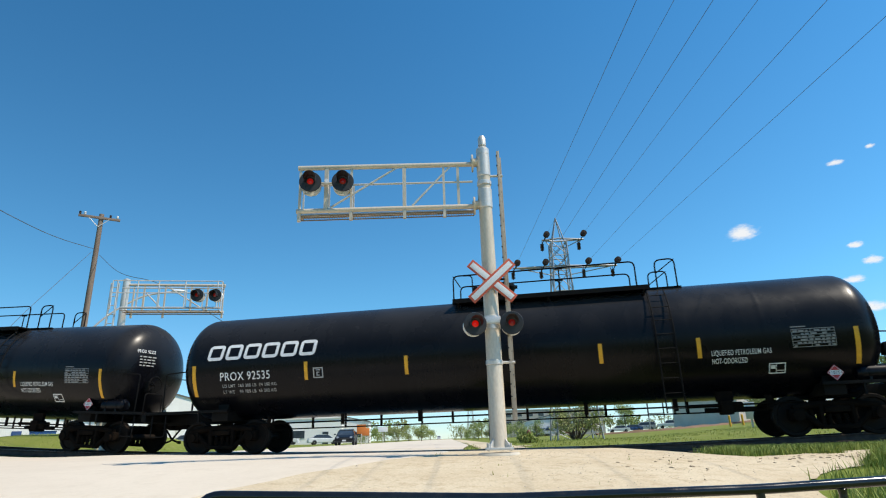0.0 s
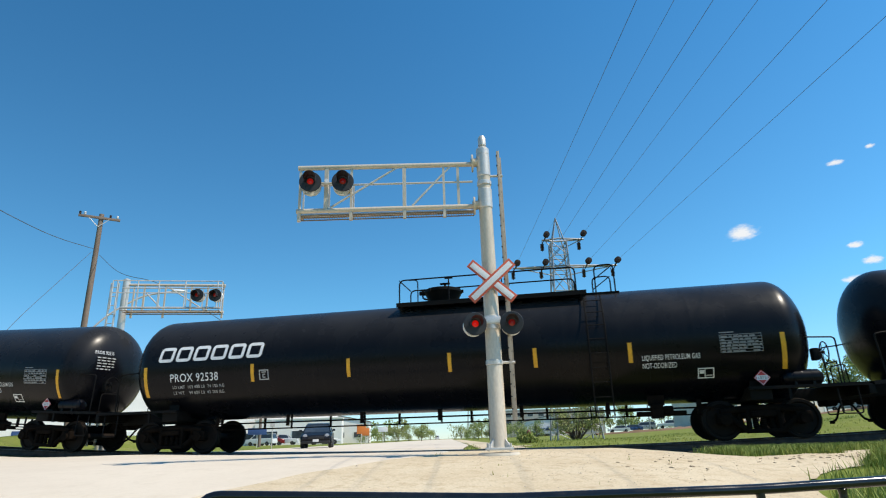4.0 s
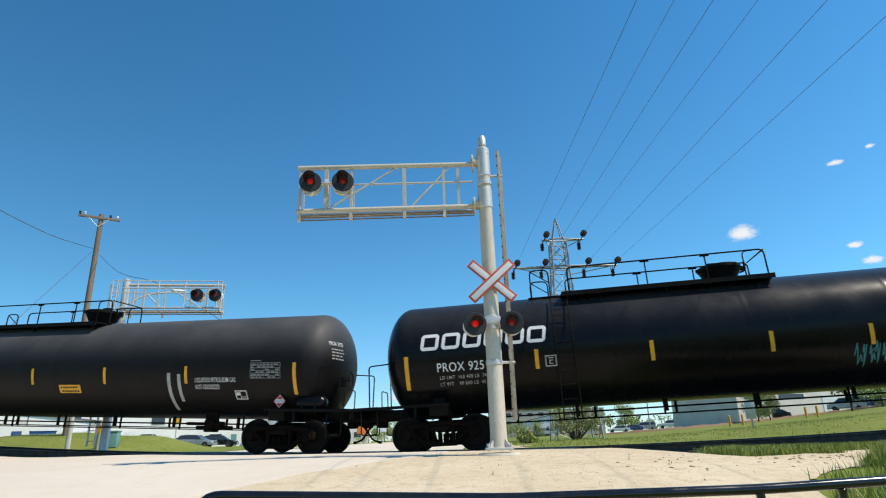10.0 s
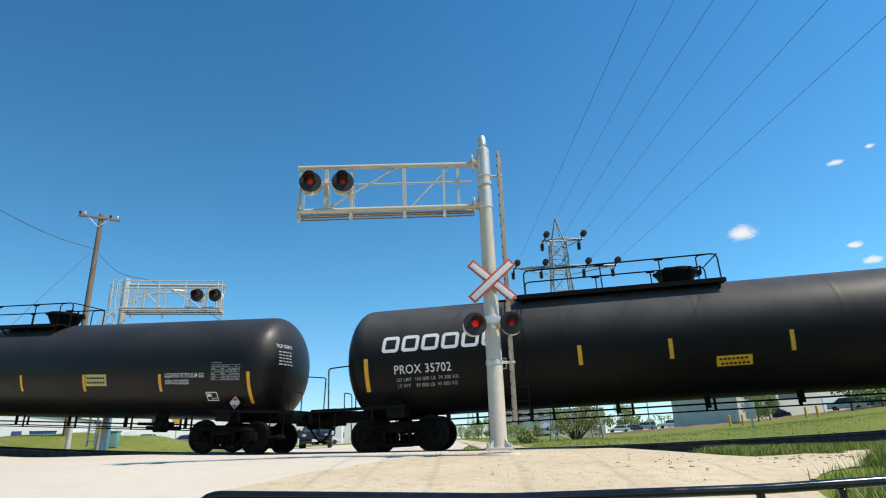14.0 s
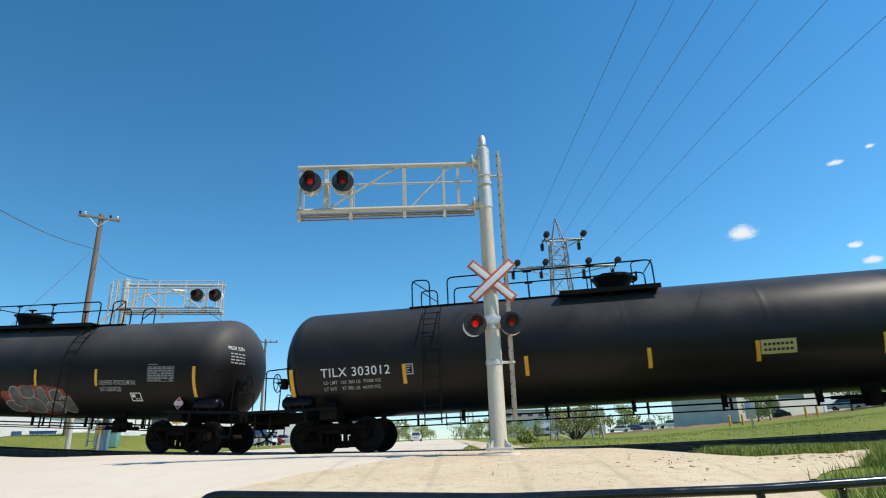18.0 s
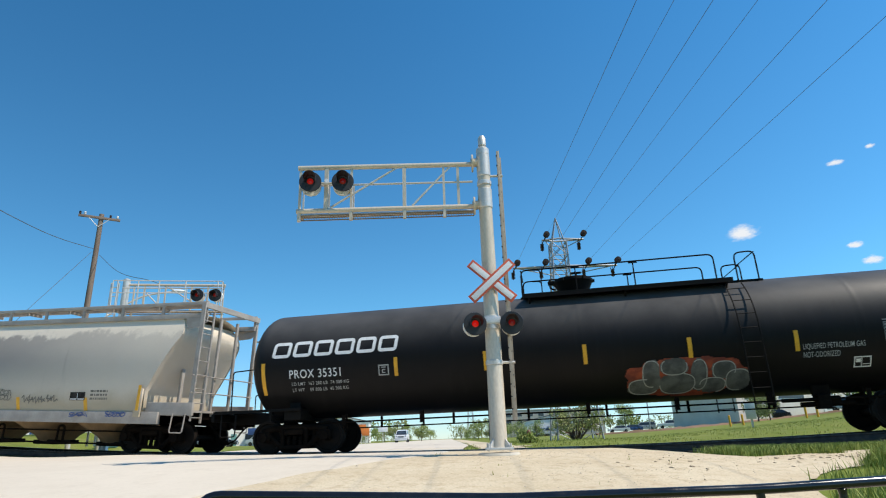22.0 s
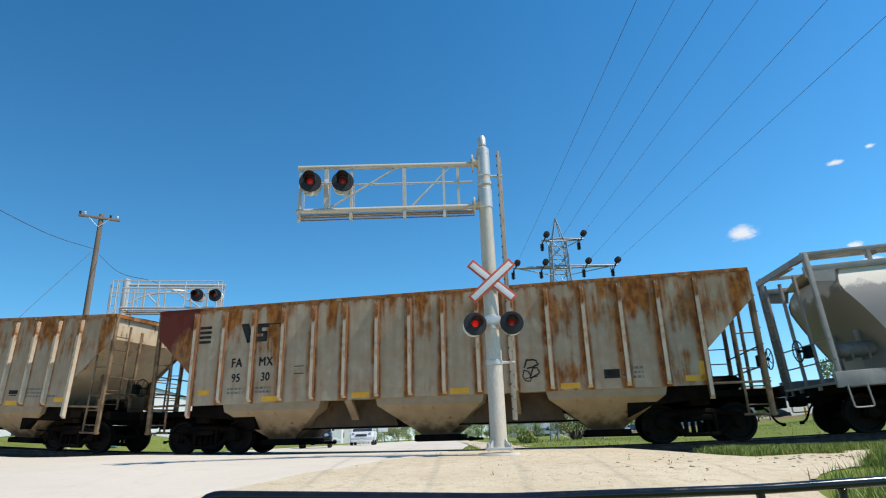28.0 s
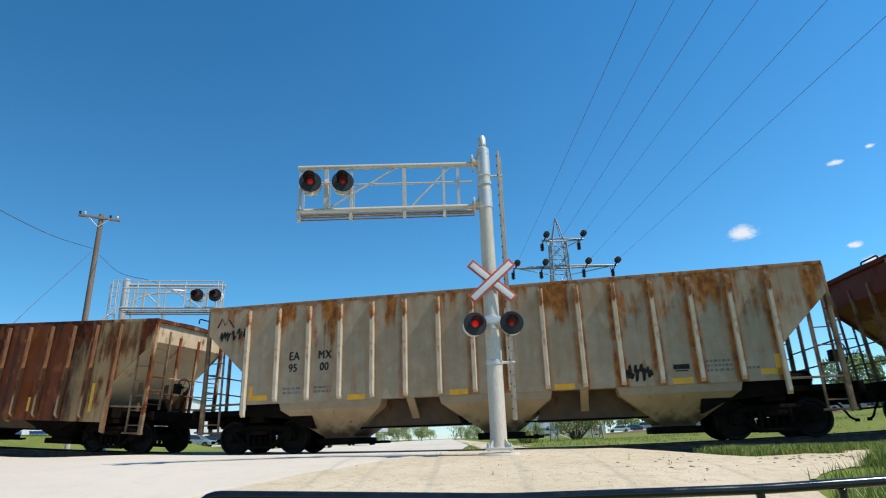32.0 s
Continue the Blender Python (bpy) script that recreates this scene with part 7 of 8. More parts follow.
def far_pole(label, az, dist, top, arms, wide, turn):
    """A distant wooden pole with plain crossarms; top is its height above the rails."""
    x, y = 0.07 + dist * math.sin(radians(az)), -0.55 + dist * math.cos(radians(az))
    z = gz(x, y)
    p = thing("utility_pole", label, "utility pole", pose(x, y, z, 0, 0, turn), "far utility poles")
    part("pole_shaft", tube(bmesh.new(), [(0, 0, -0.3), (0, 0, top - z)], 0.17, 10, taper=0.7), POLE_WOOD, p)
    for k in range(arms):
        part("crossarm", box(bmesh.new(), (0, -0.15, top - z - 0.35 - 0.9 * k), (wide, 0.10, 0.13), chamfer=0.01), POLE_WOOD, p)
        for u in (-0.45, -0.2, 0.2, 0.45):
            part("insulator", lathe(bmesh.new(), [(0, 0.03), (0.05, 0.07), (0.12, 0.05), (0.18, 0.02)], "Z", 10, (u * wide, -0.15, top - z - 0.29 - 0.9 * k)), PORCELAIN, p)


far_pole("far wooden utility pole beside the road with two crossarms", 3.75, 75, 11.05, 2, 2.4, 20)
far_pole("far wooden utility pole behind the warehouse lot", -17.37, 70, 11.84, 1, 2.7, 15)
x, y = 0.07 + 260 * math.sin(radians(1.96)), -0.55 + 260 * math.cos(radians(1.96))
pylon = thing("power_tower", "distant steel lattice pylon with three arms", "power tower", pose(x, y, gz(x, y), 0, 0, 10))
tall = 24.4 - gz(x, y)
for a in (-1, 1):
    for b in (-1, 1):
        part("leg", tube(bmesh.new(), [(a * 1.6, b * 1.6, 0), (a * 0.4, b * 0.4, tall * 0.75), (0, 0, tall)], 0.12, 4), TOWER_STEEL, pylon)
bm = bmesh.new()
for i in range(7):
    w0, w1 = 1.6 - 0.2 * i, 1.4 - 0.2 * i
    z0, z1 = tall * 0.125 * i, tall * 0.125 * (i + 1)
    tube(bm, [(-w0, -w0, z0), (w1, -w1, z1)], 0.05, 4)
    tube(bm, [(w0, -w0, z0), (-w1, -w1, z1)], 0.05, 4)
part("bracing", bm, TOWER_STEEL, pylon)
for k, w in ((0.66, 3.2), (0.78, 2.6), (0.90, 2.0)):
    part("crossarm", tube(bmesh.new(), [(-w, 0, tall * k), (0, 0, tall * k + 0.3), (w, 0, tall * k)], 0.10, 4), TOWER_STEEL, pylon)
x, y = 0.07 + 130 * math.sin(radians(18.1)), -0.55 + 130 * math.cos(radians(18.1))
park_lamp = thing("street_lamp", "tall car park lamp with two flat heads", "street lamp", pose(x, y, gz(x, y), 0, 0, -10))
part("lamp_column", tube(bmesh.new(), [(0, 0, 0), (0, 0, 11.0 - gz(x, y))], 0.13, 10, taper=0.7), TOWER_STEEL, park_lamp)
for sx in (-1, 1):
    part("lamp_head", box(bmesh.new(), (sx * 0.75, 0, 11.0 - gz(x, y)), (0.9, 0.4, 0.16), chamfer=0.04), TOWER_STEEL, park_lamp)
SX, SY = -14.9, 23.3
lamp_post = thing("street_lamp", "street lamp with a long curved arm", "street lamp", pose(SX, SY, gz(SX, SY)))
bm = bmesh.new()
tube(bm, [(0, 0, 0), (0, 0, 4.9)], 0.10, 12, taper=0.7)
part("lamp_column", bm, GALV, lamp_post)
bm = bmesh.new()
tube(bm, bend([(0, 0, 4.7), (0.6, 0.35, 5.6), (1.75, 0.9, 6.55), (2.9, 1.4, 6.78)], 0.9, 8), 0.04, 8)
part("lamp_arm", bm, GALV, lamp_post)
bm = bmesh.new()
lathe(bm, [(-0.30, 0.02), (-0.25, 0.10), (0.05, 0.15), (0.28, 0.10), (0.32, 0.02)], "X", 16)
for v in bm.verts:
    v.co.z *= 0.6
hd_ = part("lamp_head", bm, SIGN_WHITE, lamp_post)
hd_.matrix_basis = pose(3.0, 1.45, 6.80, 0, 0, 26)


# ---- plants ----
def blades(inside, x0, x1, y0, y1, n, h0, h1, seed, clump=1):
    rng = random.Random(seed)
    verts, faces = [], []
    tries = 0
    made = 0
    while made < n and tries < n * 6:
        tries += 1
        x, y = rng.uniform(x0, x1), rng.uniform(y0, y1)
        if not inside(x, y):
            continue
        made += 1
        base = gz(x, y)
        for _ in range(clump):
            bx, by = x + rng.gauss(0, 0.04), y + rng.gauss(0, 0.04)
            h = rng.uniform(h0, h1)
            a = rng.uniform(0, 2 * math.pi)
            w = rng.uniform(0.0035, 0.0075) * (1 + h)
            lx, ly = rng.gauss(0, 0.35) * h, rng.gauss(0, 0.35) * h
            i = len(verts)
            dx, dy = math.cos(a) * w, math.sin(a) * w
            verts += [(bx - dx, by - dy, base), (bx + dx, by + dy, base), (bx + dx * 0.8 + lx * 0.35, by + dy * 0.8 + ly * 0.35, base + h * 0.6),
                      (bx - dx * 0.8 + lx * 0.35, by - dy * 0.8 + ly * 0.35, base + h * 0.6), (bx + lx, by + ly, base + h)]
            faces += [(i, i + 1, i + 2, i + 3), (i + 3, i + 2, i + 4)]
    me = bpy.data.meshes.new("grass")
    me.from_pydata(verts, [], faces)
    me.materials.append(GRASS)
    return me


def in_track_strip(x, y):
    s, off = to_track(x, y)
    return -6.2 < off < -1.95 and x > 5.5 + 1.4 * noise.noise(Vector((x, y, 3))) and not on_dirt(x, y + 0.55 * max(0.0, noise.noise(Vector((x * 2.3, y * 2.3, 12)))) * 2.0) and noise.noise(Vector((x * 1.1, y * 1.1, 0))) > -0.25 - 0.1 * x


def in_near_corner(x, y):
    return x > 3.0 and y < 11.0 and not on_dirt(x, y) and noise.noise(Vector((x * 0.9, y * 0.9, 5))) > -0.35


def in_far_verge(x, y):
    s, off = to_track(x, y)
    return off > 2.0 and not on_road(x, y) and not on_kerb_gravel(x, y) and noise.noise(Vector((x * 0.4, y * 0.4, 8))) > -0.2


def in_sparse(x, y):
    return on_dirt(x, y) and noise.noise(Vector((x * 0.8, y * 0.8, 15))) > 0.36


tagged(new("track_grass", blades(in_track_strip, 3.0, 18, 9.0, 15, 26000, 0.05, 0.19, 1, 2)), "fresh green grass strip along the rails", "grass", kind="stuff")
tagged(new("corner_grass", blades(in_near_corner, 3.0, 12, 2.0, 11.0, 8500, 0.10, 0.34, 2, 2)), "tall green grass by the railing", "grass", kind="stuff")
tagged(new("far_verge_grass", blades(in_far_verge, -24, 24, 18, 44, 11000, 0.03, 0.10, 3, 2)), "rough grass beyond the tracks", "grass", kind="stuff")
tagged(new("dirt_weeds", blades(in_sparse, -3, 12, 5, 13.5, 60, 0.03, 0.08, 4, 3)), "sparse weeds in the dirt", "weeds", kind="stuff")


def make_pebbles():
    rng = random.Random(8)
    bm = bmesh.new()
    for _ in range(170):
        x, y = rng.uniform(-3, 12), rng.uniform(5.5, 14)
        if not (on_dirt(x, y) or rng.random() < 0.04):
            continue
        r = rng.uniform(0.005, 0.017) * (1.8 if rng.random() < 0.03 else 1)
        vs = [bm.verts.new((x + r * rng.uniform(0.7, 1.3) * a, y + r * rng.uniform(0.7, 1.3) * b, gz(x, y) + 0.018 + r * c * 0.7)) for a, b, c in ((1, 0, 0), (0, 1, 0), (-1, 0, 0), (0, -1, 0), (0, 0, 1))]
        for i in range(4):
            bm.faces.new((vs[i], vs[(i + 1) % 4], vs[4]))
    return bm


def make_debris():
    """Clods, bark and twigs lying along the dirt track."""
    rng = random.Random(18)
    bm = bmesh.new()
    for k in range(170):
        x = rng.uniform(2.5, 11) if k % 2 else rng.gauss(7.6, 1.1)
        y = rng.gauss(9.3, 0.9) if k % 2 else rng.gauss(10.2, 0.25)
        if not on_dirt(x, y):
            continue
        w, h = rng.uniform(0.02, 0.09), rng.uniform(0.006, 0.016)
        box(bm, (x, y, gz(x, y) + 0.018 + h / 2), (w, w * rng.uniform(0.3, 0.8), h), turn=Euler((rng.uniform(-0.2, 0.2), rng.uniform(-0.2, 0.2), rng.uniform(0, 3))).to_matrix(), taper=rng.uniform(0.4, 0.8))
    return bm


solid("clods", make_debris(), surf("dry_clods", (0.26, 0.20, 0.135), (0.42, 0.335, 0.22), 6.0, 0.95, 0.0, 0.4), "dry clods and bark scattered along the dirt", "debris", kind="stuff", sharp=0)
def make_gravel():
    """Fine grit over the dirt, thicker along the wheel tracks."""
    rng = random.Random(28)
    verts, faces = [], []
    for _ in range(9000):
        x, y = rng.uniform(0.5, 12), rng.uniform(4.0, 13.5)
        if not on_dirt(x, y) or noise.noise(Vector((x * 0.35, y * 1.3, 31))) < rng.uniform(-0.5, 0.5):
            continue
        r = rng.uniform(0.004, 0.013)
        z = gz(x, y) + 0.017
        i = len(verts)
        verts += [(x + r * a * rng.uniform(0.7, 1.4), y + r * b * rng.uniform(0.7, 1.4), z + r * c) for a, b, c in ((1, 0, 0), (0, 1, 0), (-1, 0, 0), (0, -1, 0), (0, 0, 0.9))]
        faces += [(i, i + 1, i + 4), (i + 1, i + 2, i + 4), (i + 2, i + 3, i + 4), (i + 3, i, i + 4)]
    me = bpy.data.meshes.new("gravel")
    me.from_pydata(verts, [], faces)
    me.materials.append(STONE)
    return me


tagged(new("gravel", make_gravel()), "fine pale grit over the dirt shoulder", "gravel", kind="stuff")
solid("pebbles", make_pebbles(), STONE, "loose stones scattered over the dirt shoulder", "stones", kind="stuff", sharp=0)


def tree(label, x, y, height, spread, seed, leaf, leaves=3200, size=0.15, trunk=0.05):
    rng = random.Random(seed)
    t = thing("tree", label, "tree", pose(x, y, gz(x, y)), "trees beyond the crossing")
    bm = bmesh.new()
    tube(bm, [(0, 0, -0.2), (rng.gauss(0, 0.1), rng.gauss(0, 0.1), height * trunk), (rng.gauss(0, 0.2), 0, height * 0.75)], 0.035 * height, 8, taper=0.25)
    for _ in range(7):
        a, z = rng.uniform(0, 6.28), height * rng.uniform(trunk * 0.7, 0.6)
        tube(bm, [(0, 0, z), (spread * 0.4 * math.cos(a), spread * 0.4 * math.sin(a), z + height * 0.16), (spread * 0.8 * math.cos(a), spread * 0.8 * math.sin(a), z + height * 0.26)], 0.012 * height, 5, taper=0.3)
    part("trunk", bm, BARK, t)
    lobes = [(rng.gauss(0, 0.45) * spread, rng.gauss(0, 0.45) * spread, height * rng.uniform(trunk + 0.1, 0.9), spread * rng.uniform(0.3, 0.55)) for _ in range(9)]
    verts, faces = [], []
    for _ in range(leaves):
        lx, ly, lz, lr = rng.choice(lobes)
        d = Vector((rng.gauss(0, 1), rng.gauss(0, 1), rng.gauss(0, 0.8)))
        p = Vector((lx, ly, lz)) + d.normalized() * lr * rng.uniform(0.45, 1.0)
        e = Euler((rng.uniform(0, 6), rng.uniform(0, 6), rng.uniform(0, 6))).to_matrix()
        k = size * rng.uniform(0.6, 1.3) * height / 8
        i = len(verts)
        verts += [tuple(p + e @ Vector(c) * k) for c in ((-1, -0.4, 0), (0.1, -0.7, 0.2), (1, 0, 0), (0.2, 0.6, 0.15), (-0.8, 0.5, -0.1))]
        faces.append((i, i + 1, i + 2, i + 3, i + 4))
    me = bpy.data.meshes.new("crown")
    me.from_pydata(verts, [], faces)
    me.materials.append(leaf)
    part("crown", me, leaf, t)
    return t


def ray_ground(azimuth, distance):
    return 0.07 + distance * math.sin(radians(azimuth)), -0.55 + distance * math.cos(radians(azimuth))


rng = random.Random(77)
for az, dist, h, sp, kind_ in ((-7.6, 128, 5.2, 2.6, 0), (-6.2, 135, 4.6, 2.6, 1), (-5.0, 120, 4.0, 2.4, 1), (-3.9, 150, 6.0, 3.0, 0), (-2.7, 140, 5.6, 3.0, 0), (-1.9, 200, 5.0, 3.0, 0),
                               (1.5, 170, 5.0, 2.6, 0), (2.6, 120, 5.2, 3.0, 0), (3.8, 125, 5.2, 3.0, 1), (5.0, 110, 4.6, 2.8, 0), (6.2, 130, 5.2, 3.2, 0), (8.0, 105, 4.2, 2.4, 0),
                               (-9.0, 160, 6.0, 3.2, 0), (-10.5, 170, 6.5, 3.4, 0), (-12.4, 150, 5.6, 3.0, 1), (10.5, 140, 5.5, 3.0, 0), (13.0, 160, 6.2, 3.2, 0), (16.0, 150, 6.0, 3.0, 0), (21.5, 190, 7.0, 3.5, 0),
                               (26.8, 98, 5.0, 2.2, 0), (27.6, 92, 3.6, 1.8, 1), (33.5, 88, 6.5, 2.8, 0), (35.5, 92, 6.5, 2.8, 0), (-40.5, 80, 6.0, 3.0, 0)):
    x, y = ray_ground(az, dist)
    if abs(az) < 9.5:
        h, sp = 0.66 * h, 0.8 * sp
    tree("leafy spring tree with a ragged light green crown" if not kind_ else "budding grey-green tree with thin twigs", x, y, h, sp, int(az * 100) + 5000, LEAF_GREY if kind_ else LEAF)
for i in range(44):
    az = -42 + 84 * i / 43
    if -2.0 < az < 0.9:
        continue
    x, y = ray_ground(az, 330 + 60 * rng.random())
    tree("hazy distant tree in the far wood line", x, y, rng.uniform(8, 13), rng.uniform(5, 7), 900 + i, LEAF_GREY if i % 3 else LEAF, 420, 0.40, 0.05)


def shrub(label, x, y, height, spread, seed, twigs=46, leaf=LEAF_GREY):
    rng = random.Random(seed)
    t = thing("shrub", label, "shrub", pose(x, y, gz(x, y)))
    bm = bmesh.new()
    tips = []
    for _ in range(twigs):
        a, r = rng.uniform(0, 6.28), spread * rng.uniform(0.3, 1.0)
        tip = Vector((r * math.cos(a), r * math.sin(a), height * rng.uniform(0.12, 0.95)))
        arch = [Vector((0.15 * math.cos(a), 0.15 * math.sin(a), -0.05)), Vector((0.55 * tip.x, 0.55 * tip.y, max(0.55 * height, 1.02 * tip.z))), tip]
        tube(bm, [arch[0], arch[0] * 0.25 + arch[1] * 0.5 + arch[2] * 0.25, tip], 0.016, 4, taper=0.3)
        tips.append(arch)
    tagged(part("stem", bm, BARK, t), kind="stuff")
    verts, faces = [], []
    for _ in range(twigs * 26):
        arch, s = rng.choice(tips), rng.uniform(0.35, 1.0)
        p = arch[0] * (1 - s) ** 2 + arch[1] * 2 * s * (1 - s) + arch[2] * s * s + Vector((rng.gauss(0, 0.07), rng.gauss(0, 0.07), rng.gauss(0, 0.07)))
        e = Euler((rng.uniform(0, 6), rng.uniform(0, 6), rng.uniform(0, 6))).to_matrix()
        k = rng.uniform(0.04, 0.09)
        i = len(verts)
        verts += [tuple(p + e @ Vector(c) * k) for c in ((-1, 0, 0), (0, -0.5, 0), (1, 0, 0), (0, 0.5, 0))]
        faces.append((i, i + 1, i + 2, i + 3))
    me = bpy.data.meshes.new("leaves")
    me.from_pydata(verts, [], faces)
    me.materials.append(leaf)
    part("leaves", me, leaf, t)


shrub("bare grey-green shrub at the foot of the tower", 6.75, 32.0, 2.0, 1.7, 5, 80)
shrub("low green shrub by the mast", 4.0, 33.0, 0.7, 0.4, 7, 30, LEAF)
shrub("low green shrub on the far verge", 3.7, 28.0, 0.5, 0.45, 9, 30, LEAF)

# ---- buildings ----
WALL_WHITE = surf("white_metal_siding", (0.88, 0.85, 0.80), (0.82, 0.79, 0.74), 0.4, 0.6, 0.0, 0.1, 12.0, gloss=0.2)
WALL_GREY = surf("pale_grey_block_wall", (0.76, 0.70, 0.62), (0.68, 0.62, 0.55), 0.4, 0.7, 0.0, 0.1, 12.0, gloss=0.2)
WALL_BLOCK = surf("grey_rendered_block", (0.42, 0.40, 0.37), (0.36, 0.34, 0.31), 0.3, 0.8, 0.0, 0.1, 12.0, gloss=0.2)
ROOF_DARK = surf("dark_roofing", (0.11, 0.11, 0.12), (0.16, 0.16, 0.16), 0.6, 0.8, 0.0, 0.1)
GLASS_DARK = surf("dark_window_glass", (0.03, 0.04, 0.05), (0.05, 0.06, 0.07), 0.8, 0.08, 0.0, 0.0)
TRIM_BLUE = surf("blue_paint", (0.03, 0.07, 0.20), (0.04, 0.09, 0.24), 1.0, 0.5, 0.0, 0.05)
TRIM_TEAL = surf("faded_teal_paint", (0.12, 0.28, 0.26), (0.16, 0.33, 0.30), 1.0, 0.6, 0.0, 0.05)
TRIM_ORANGE = surf("orange_paint", (0.70, 0.20, 0.03), (0.60, 0.17, 0.03), 1.0, 0.5, 0.0, 0.05)
PAINT_RED = surf("red_paint", (0.38, 0.03, 0.03), (0.30, 0.03, 0.03), 1.0, 0.4, 0.0, 0.05)
BERM = earth("brown_soil", (0.22, 0.14, 0.09), (0.28, 0.18, 0.12), (0.16, 0.11, 0.07), 0.3)


def building(label, x, y, turn, w, d, h, wall, windows, doors, gable=0.0, base=None):
    z = gz(x, y) if base is None else base
    b = thing("building", label, "building", pose(x, y, z, 0, 0, turn))
    bm = bmesh.new()
    outline = [(-w / 2, -1.5), (w / 2, -1.5), (w / 2, h), (0, h + gable), (-w / 2, h)] if gable else [(-w / 2, -1.5), (w / 2, -1.5), (w / 2, h), (-w / 2, h)]
    prism(bm, outline, "y", 0, d)
    part("wall", bm, wall, b, sharp=20)
    bm = bmesh.new()
    if gable:
        for sx in (-1, 1):
            c = [(sx * (w / 2 + 0.2), h - 0.1), (0, h + gable + 0.02), (0, h + gable + 0.18), (sx * (w / 2 + 0.2), h + 0.08)]
            prism(bm, c, "y", -0.2, d + 0.2)
    else:
        box(bm, (0, d / 2, h + 0.08), (w + 0.3, d + 0.3, 0.22))
    part("roof", bm, ROOF_DARK if gable else wall, b, sharp=20)
    for x0, z0, ww, hh in windows:
        bm = bmesh.new()
        box(bm, (x0, -0.02, z0), (ww, 0.06, hh))
        win = part("window", bm, SIGN_WHITE, b, sharp=20)
        bm = bmesh.new()
        box(bm, (x0, -0.06, z0), (ww - 0.12, 0.03, hh - 0.12))
        part("pane", bm, GLASS_DARK, win, sharp=20)
    for x0, ww, hh, m_ in doors:
        bm = bmesh.new()
        box(bm, (x0, -0.03, hh / 2), (ww, 0.08, hh))
        dr = part("door", bm, m_, b, sharp=20)
        bm = bmesh.new()
        box(bm, (x0 + ww * 0.35, -0.10, min(1.0, hh / 2)), (0.12, 0.05, 0.05))
        part("door_handle", bm, GALV, dr, sharp=20)
    return b


def at_az(az, dist):
    return ray_ground(az, dist)


x, y = at_az(-22.0, 122)
building("long low white metal warehouse with dark doors", x, y, 24, 50, 18, 5.6, WALL_WHITE, ((-9, 1.6, 1.6, 1.2), (-4, 1.6, 1.6, 1.2), (2, 1.6, 2.2, 1.3), (8, 1.6, 1.6, 1.2), (13.5, 1.6, 1.4, 1.2)),
         ((-12.5, 1.0, 2.1, TRIM_TEAL), (-6.5, 2.6, 2.8, SIGN_WHITE), (5.2, 1.0, 2.1, TRIM_TEAL), (10.6, 2.8, 2.9, GLASS_DARK), (-1.2, 1.0, 2.1, SIGN_WHITE)))
x, y = at_az(-30.0, 100)
building("tall white gabled workshop with one small window", x, y, 30, 26.0, 16, 6.6, WALL_WHITE, ((7.4, 4.3, 1.9, 2.3), (-3.3, 4.3, 1.6, 1.5)), ((3.9, 1.4, 2.3, SIGN_WHITE),), 3.6)
x, y = at_az(-37.5, 90)
building("low white building with a grey roof", x, y, 30, 22, 10, 3.2, WALL_WHITE, ((-6, 1.6, 1.6, 1.1), (0, 1.6, 1.6, 1.1), (6, 1.6, 1.6, 1.1)), ((3, 1.0, 2.1, TRIM_BLUE),), 1.4)
x, y = at_az(-14.0, 118)
building("white shop with a flat roof", x, y, 8, 16, 10, 4.6, WALL_WHITE, ((-5, 1.8, 2.4, 1.5), (0, 1.8, 2.4, 1.5)), ((5, 1.1, 2.2, GLASS_DARK),))
x, y = at_az(-10.6, 135)
building("white house-like office behind the road", x, y, 4, 14, 9, 4.4, WALL_WHITE, ((-4, 1.7, 1.6, 1.2), (1, 1.7, 1.6, 1.2), (4.6, 1.7, 1.6, 1.2)), ((-1.4, 1.0, 2.1, PAINT_RED),), 1.4)
x, y = at_az(30.4, 112)
building("pale grey low works building with strip windows", x, y, 16, 26, 16, 4.3, WALL_GREY, ((-9, 3.0, 5.0, 0.8), (-2.5, 3.0, 5.0, 0.8), (10, 2.8, 3.0, 0.8)), ((-6.0, 1.6, 2.3, GLASS_DARK), (5.0, 3.0, 3.2, SIGN_WHITE)))
x, y = at_az(9.6, 235)
building("grey three-storey apartment block far off", x, y, 4, 40, 14, 9.5, WALL_BLOCK, tuple((-17 + 4.2 * i, z, 2.2, 1.5) for i in range(9) for z in (1.9, 4.9, 7.9)), ((0, 2.0, 2.3, GLASS_DARK),))
x, y = at_az(9.2, 150)
building("small white building past the tower", x, y, -6, 12, 8, 3.4, WALL_WHITE, ((-3, 1.7, 1.4, 1.1), (2, 1.7, 1.4, 1.1)), ((0, 1.0, 2.1, TRIM_BLUE),), 1.2)

# ---- vehicles ----
CAR_NAVY = surf("navy_car_paint", (0.006, 0.007, 0.010), (0.008, 0.009, 0.014), 2.0, 0.32, 0.0, 0.0, gloss=0.25)
CAR_WHITE = surf("white_car_paint", (0.74, 0.74, 0.73), (0.68, 0.68, 0.67), 2.0, 0.25, 0.0, 0.0)
CAR_SILVER = surf("silver_car_paint", (0.45, 0.46, 0.48), (0.40, 0.41, 0.43), 2.0, 0.25, 0.5, 0.0)
CAR_BLUE = surf("blue_car_paint", (0.03, 0.08, 0.20), (0.04, 0.09, 0.22), 2.0, 0.22, 0.3, 0.0)
CAR_RED = surf("dark_red_car_paint", (0.28, 0.02, 0.02), (0.22, 0.02, 0.02), 2.0, 0.22, 0.2, 0.0)
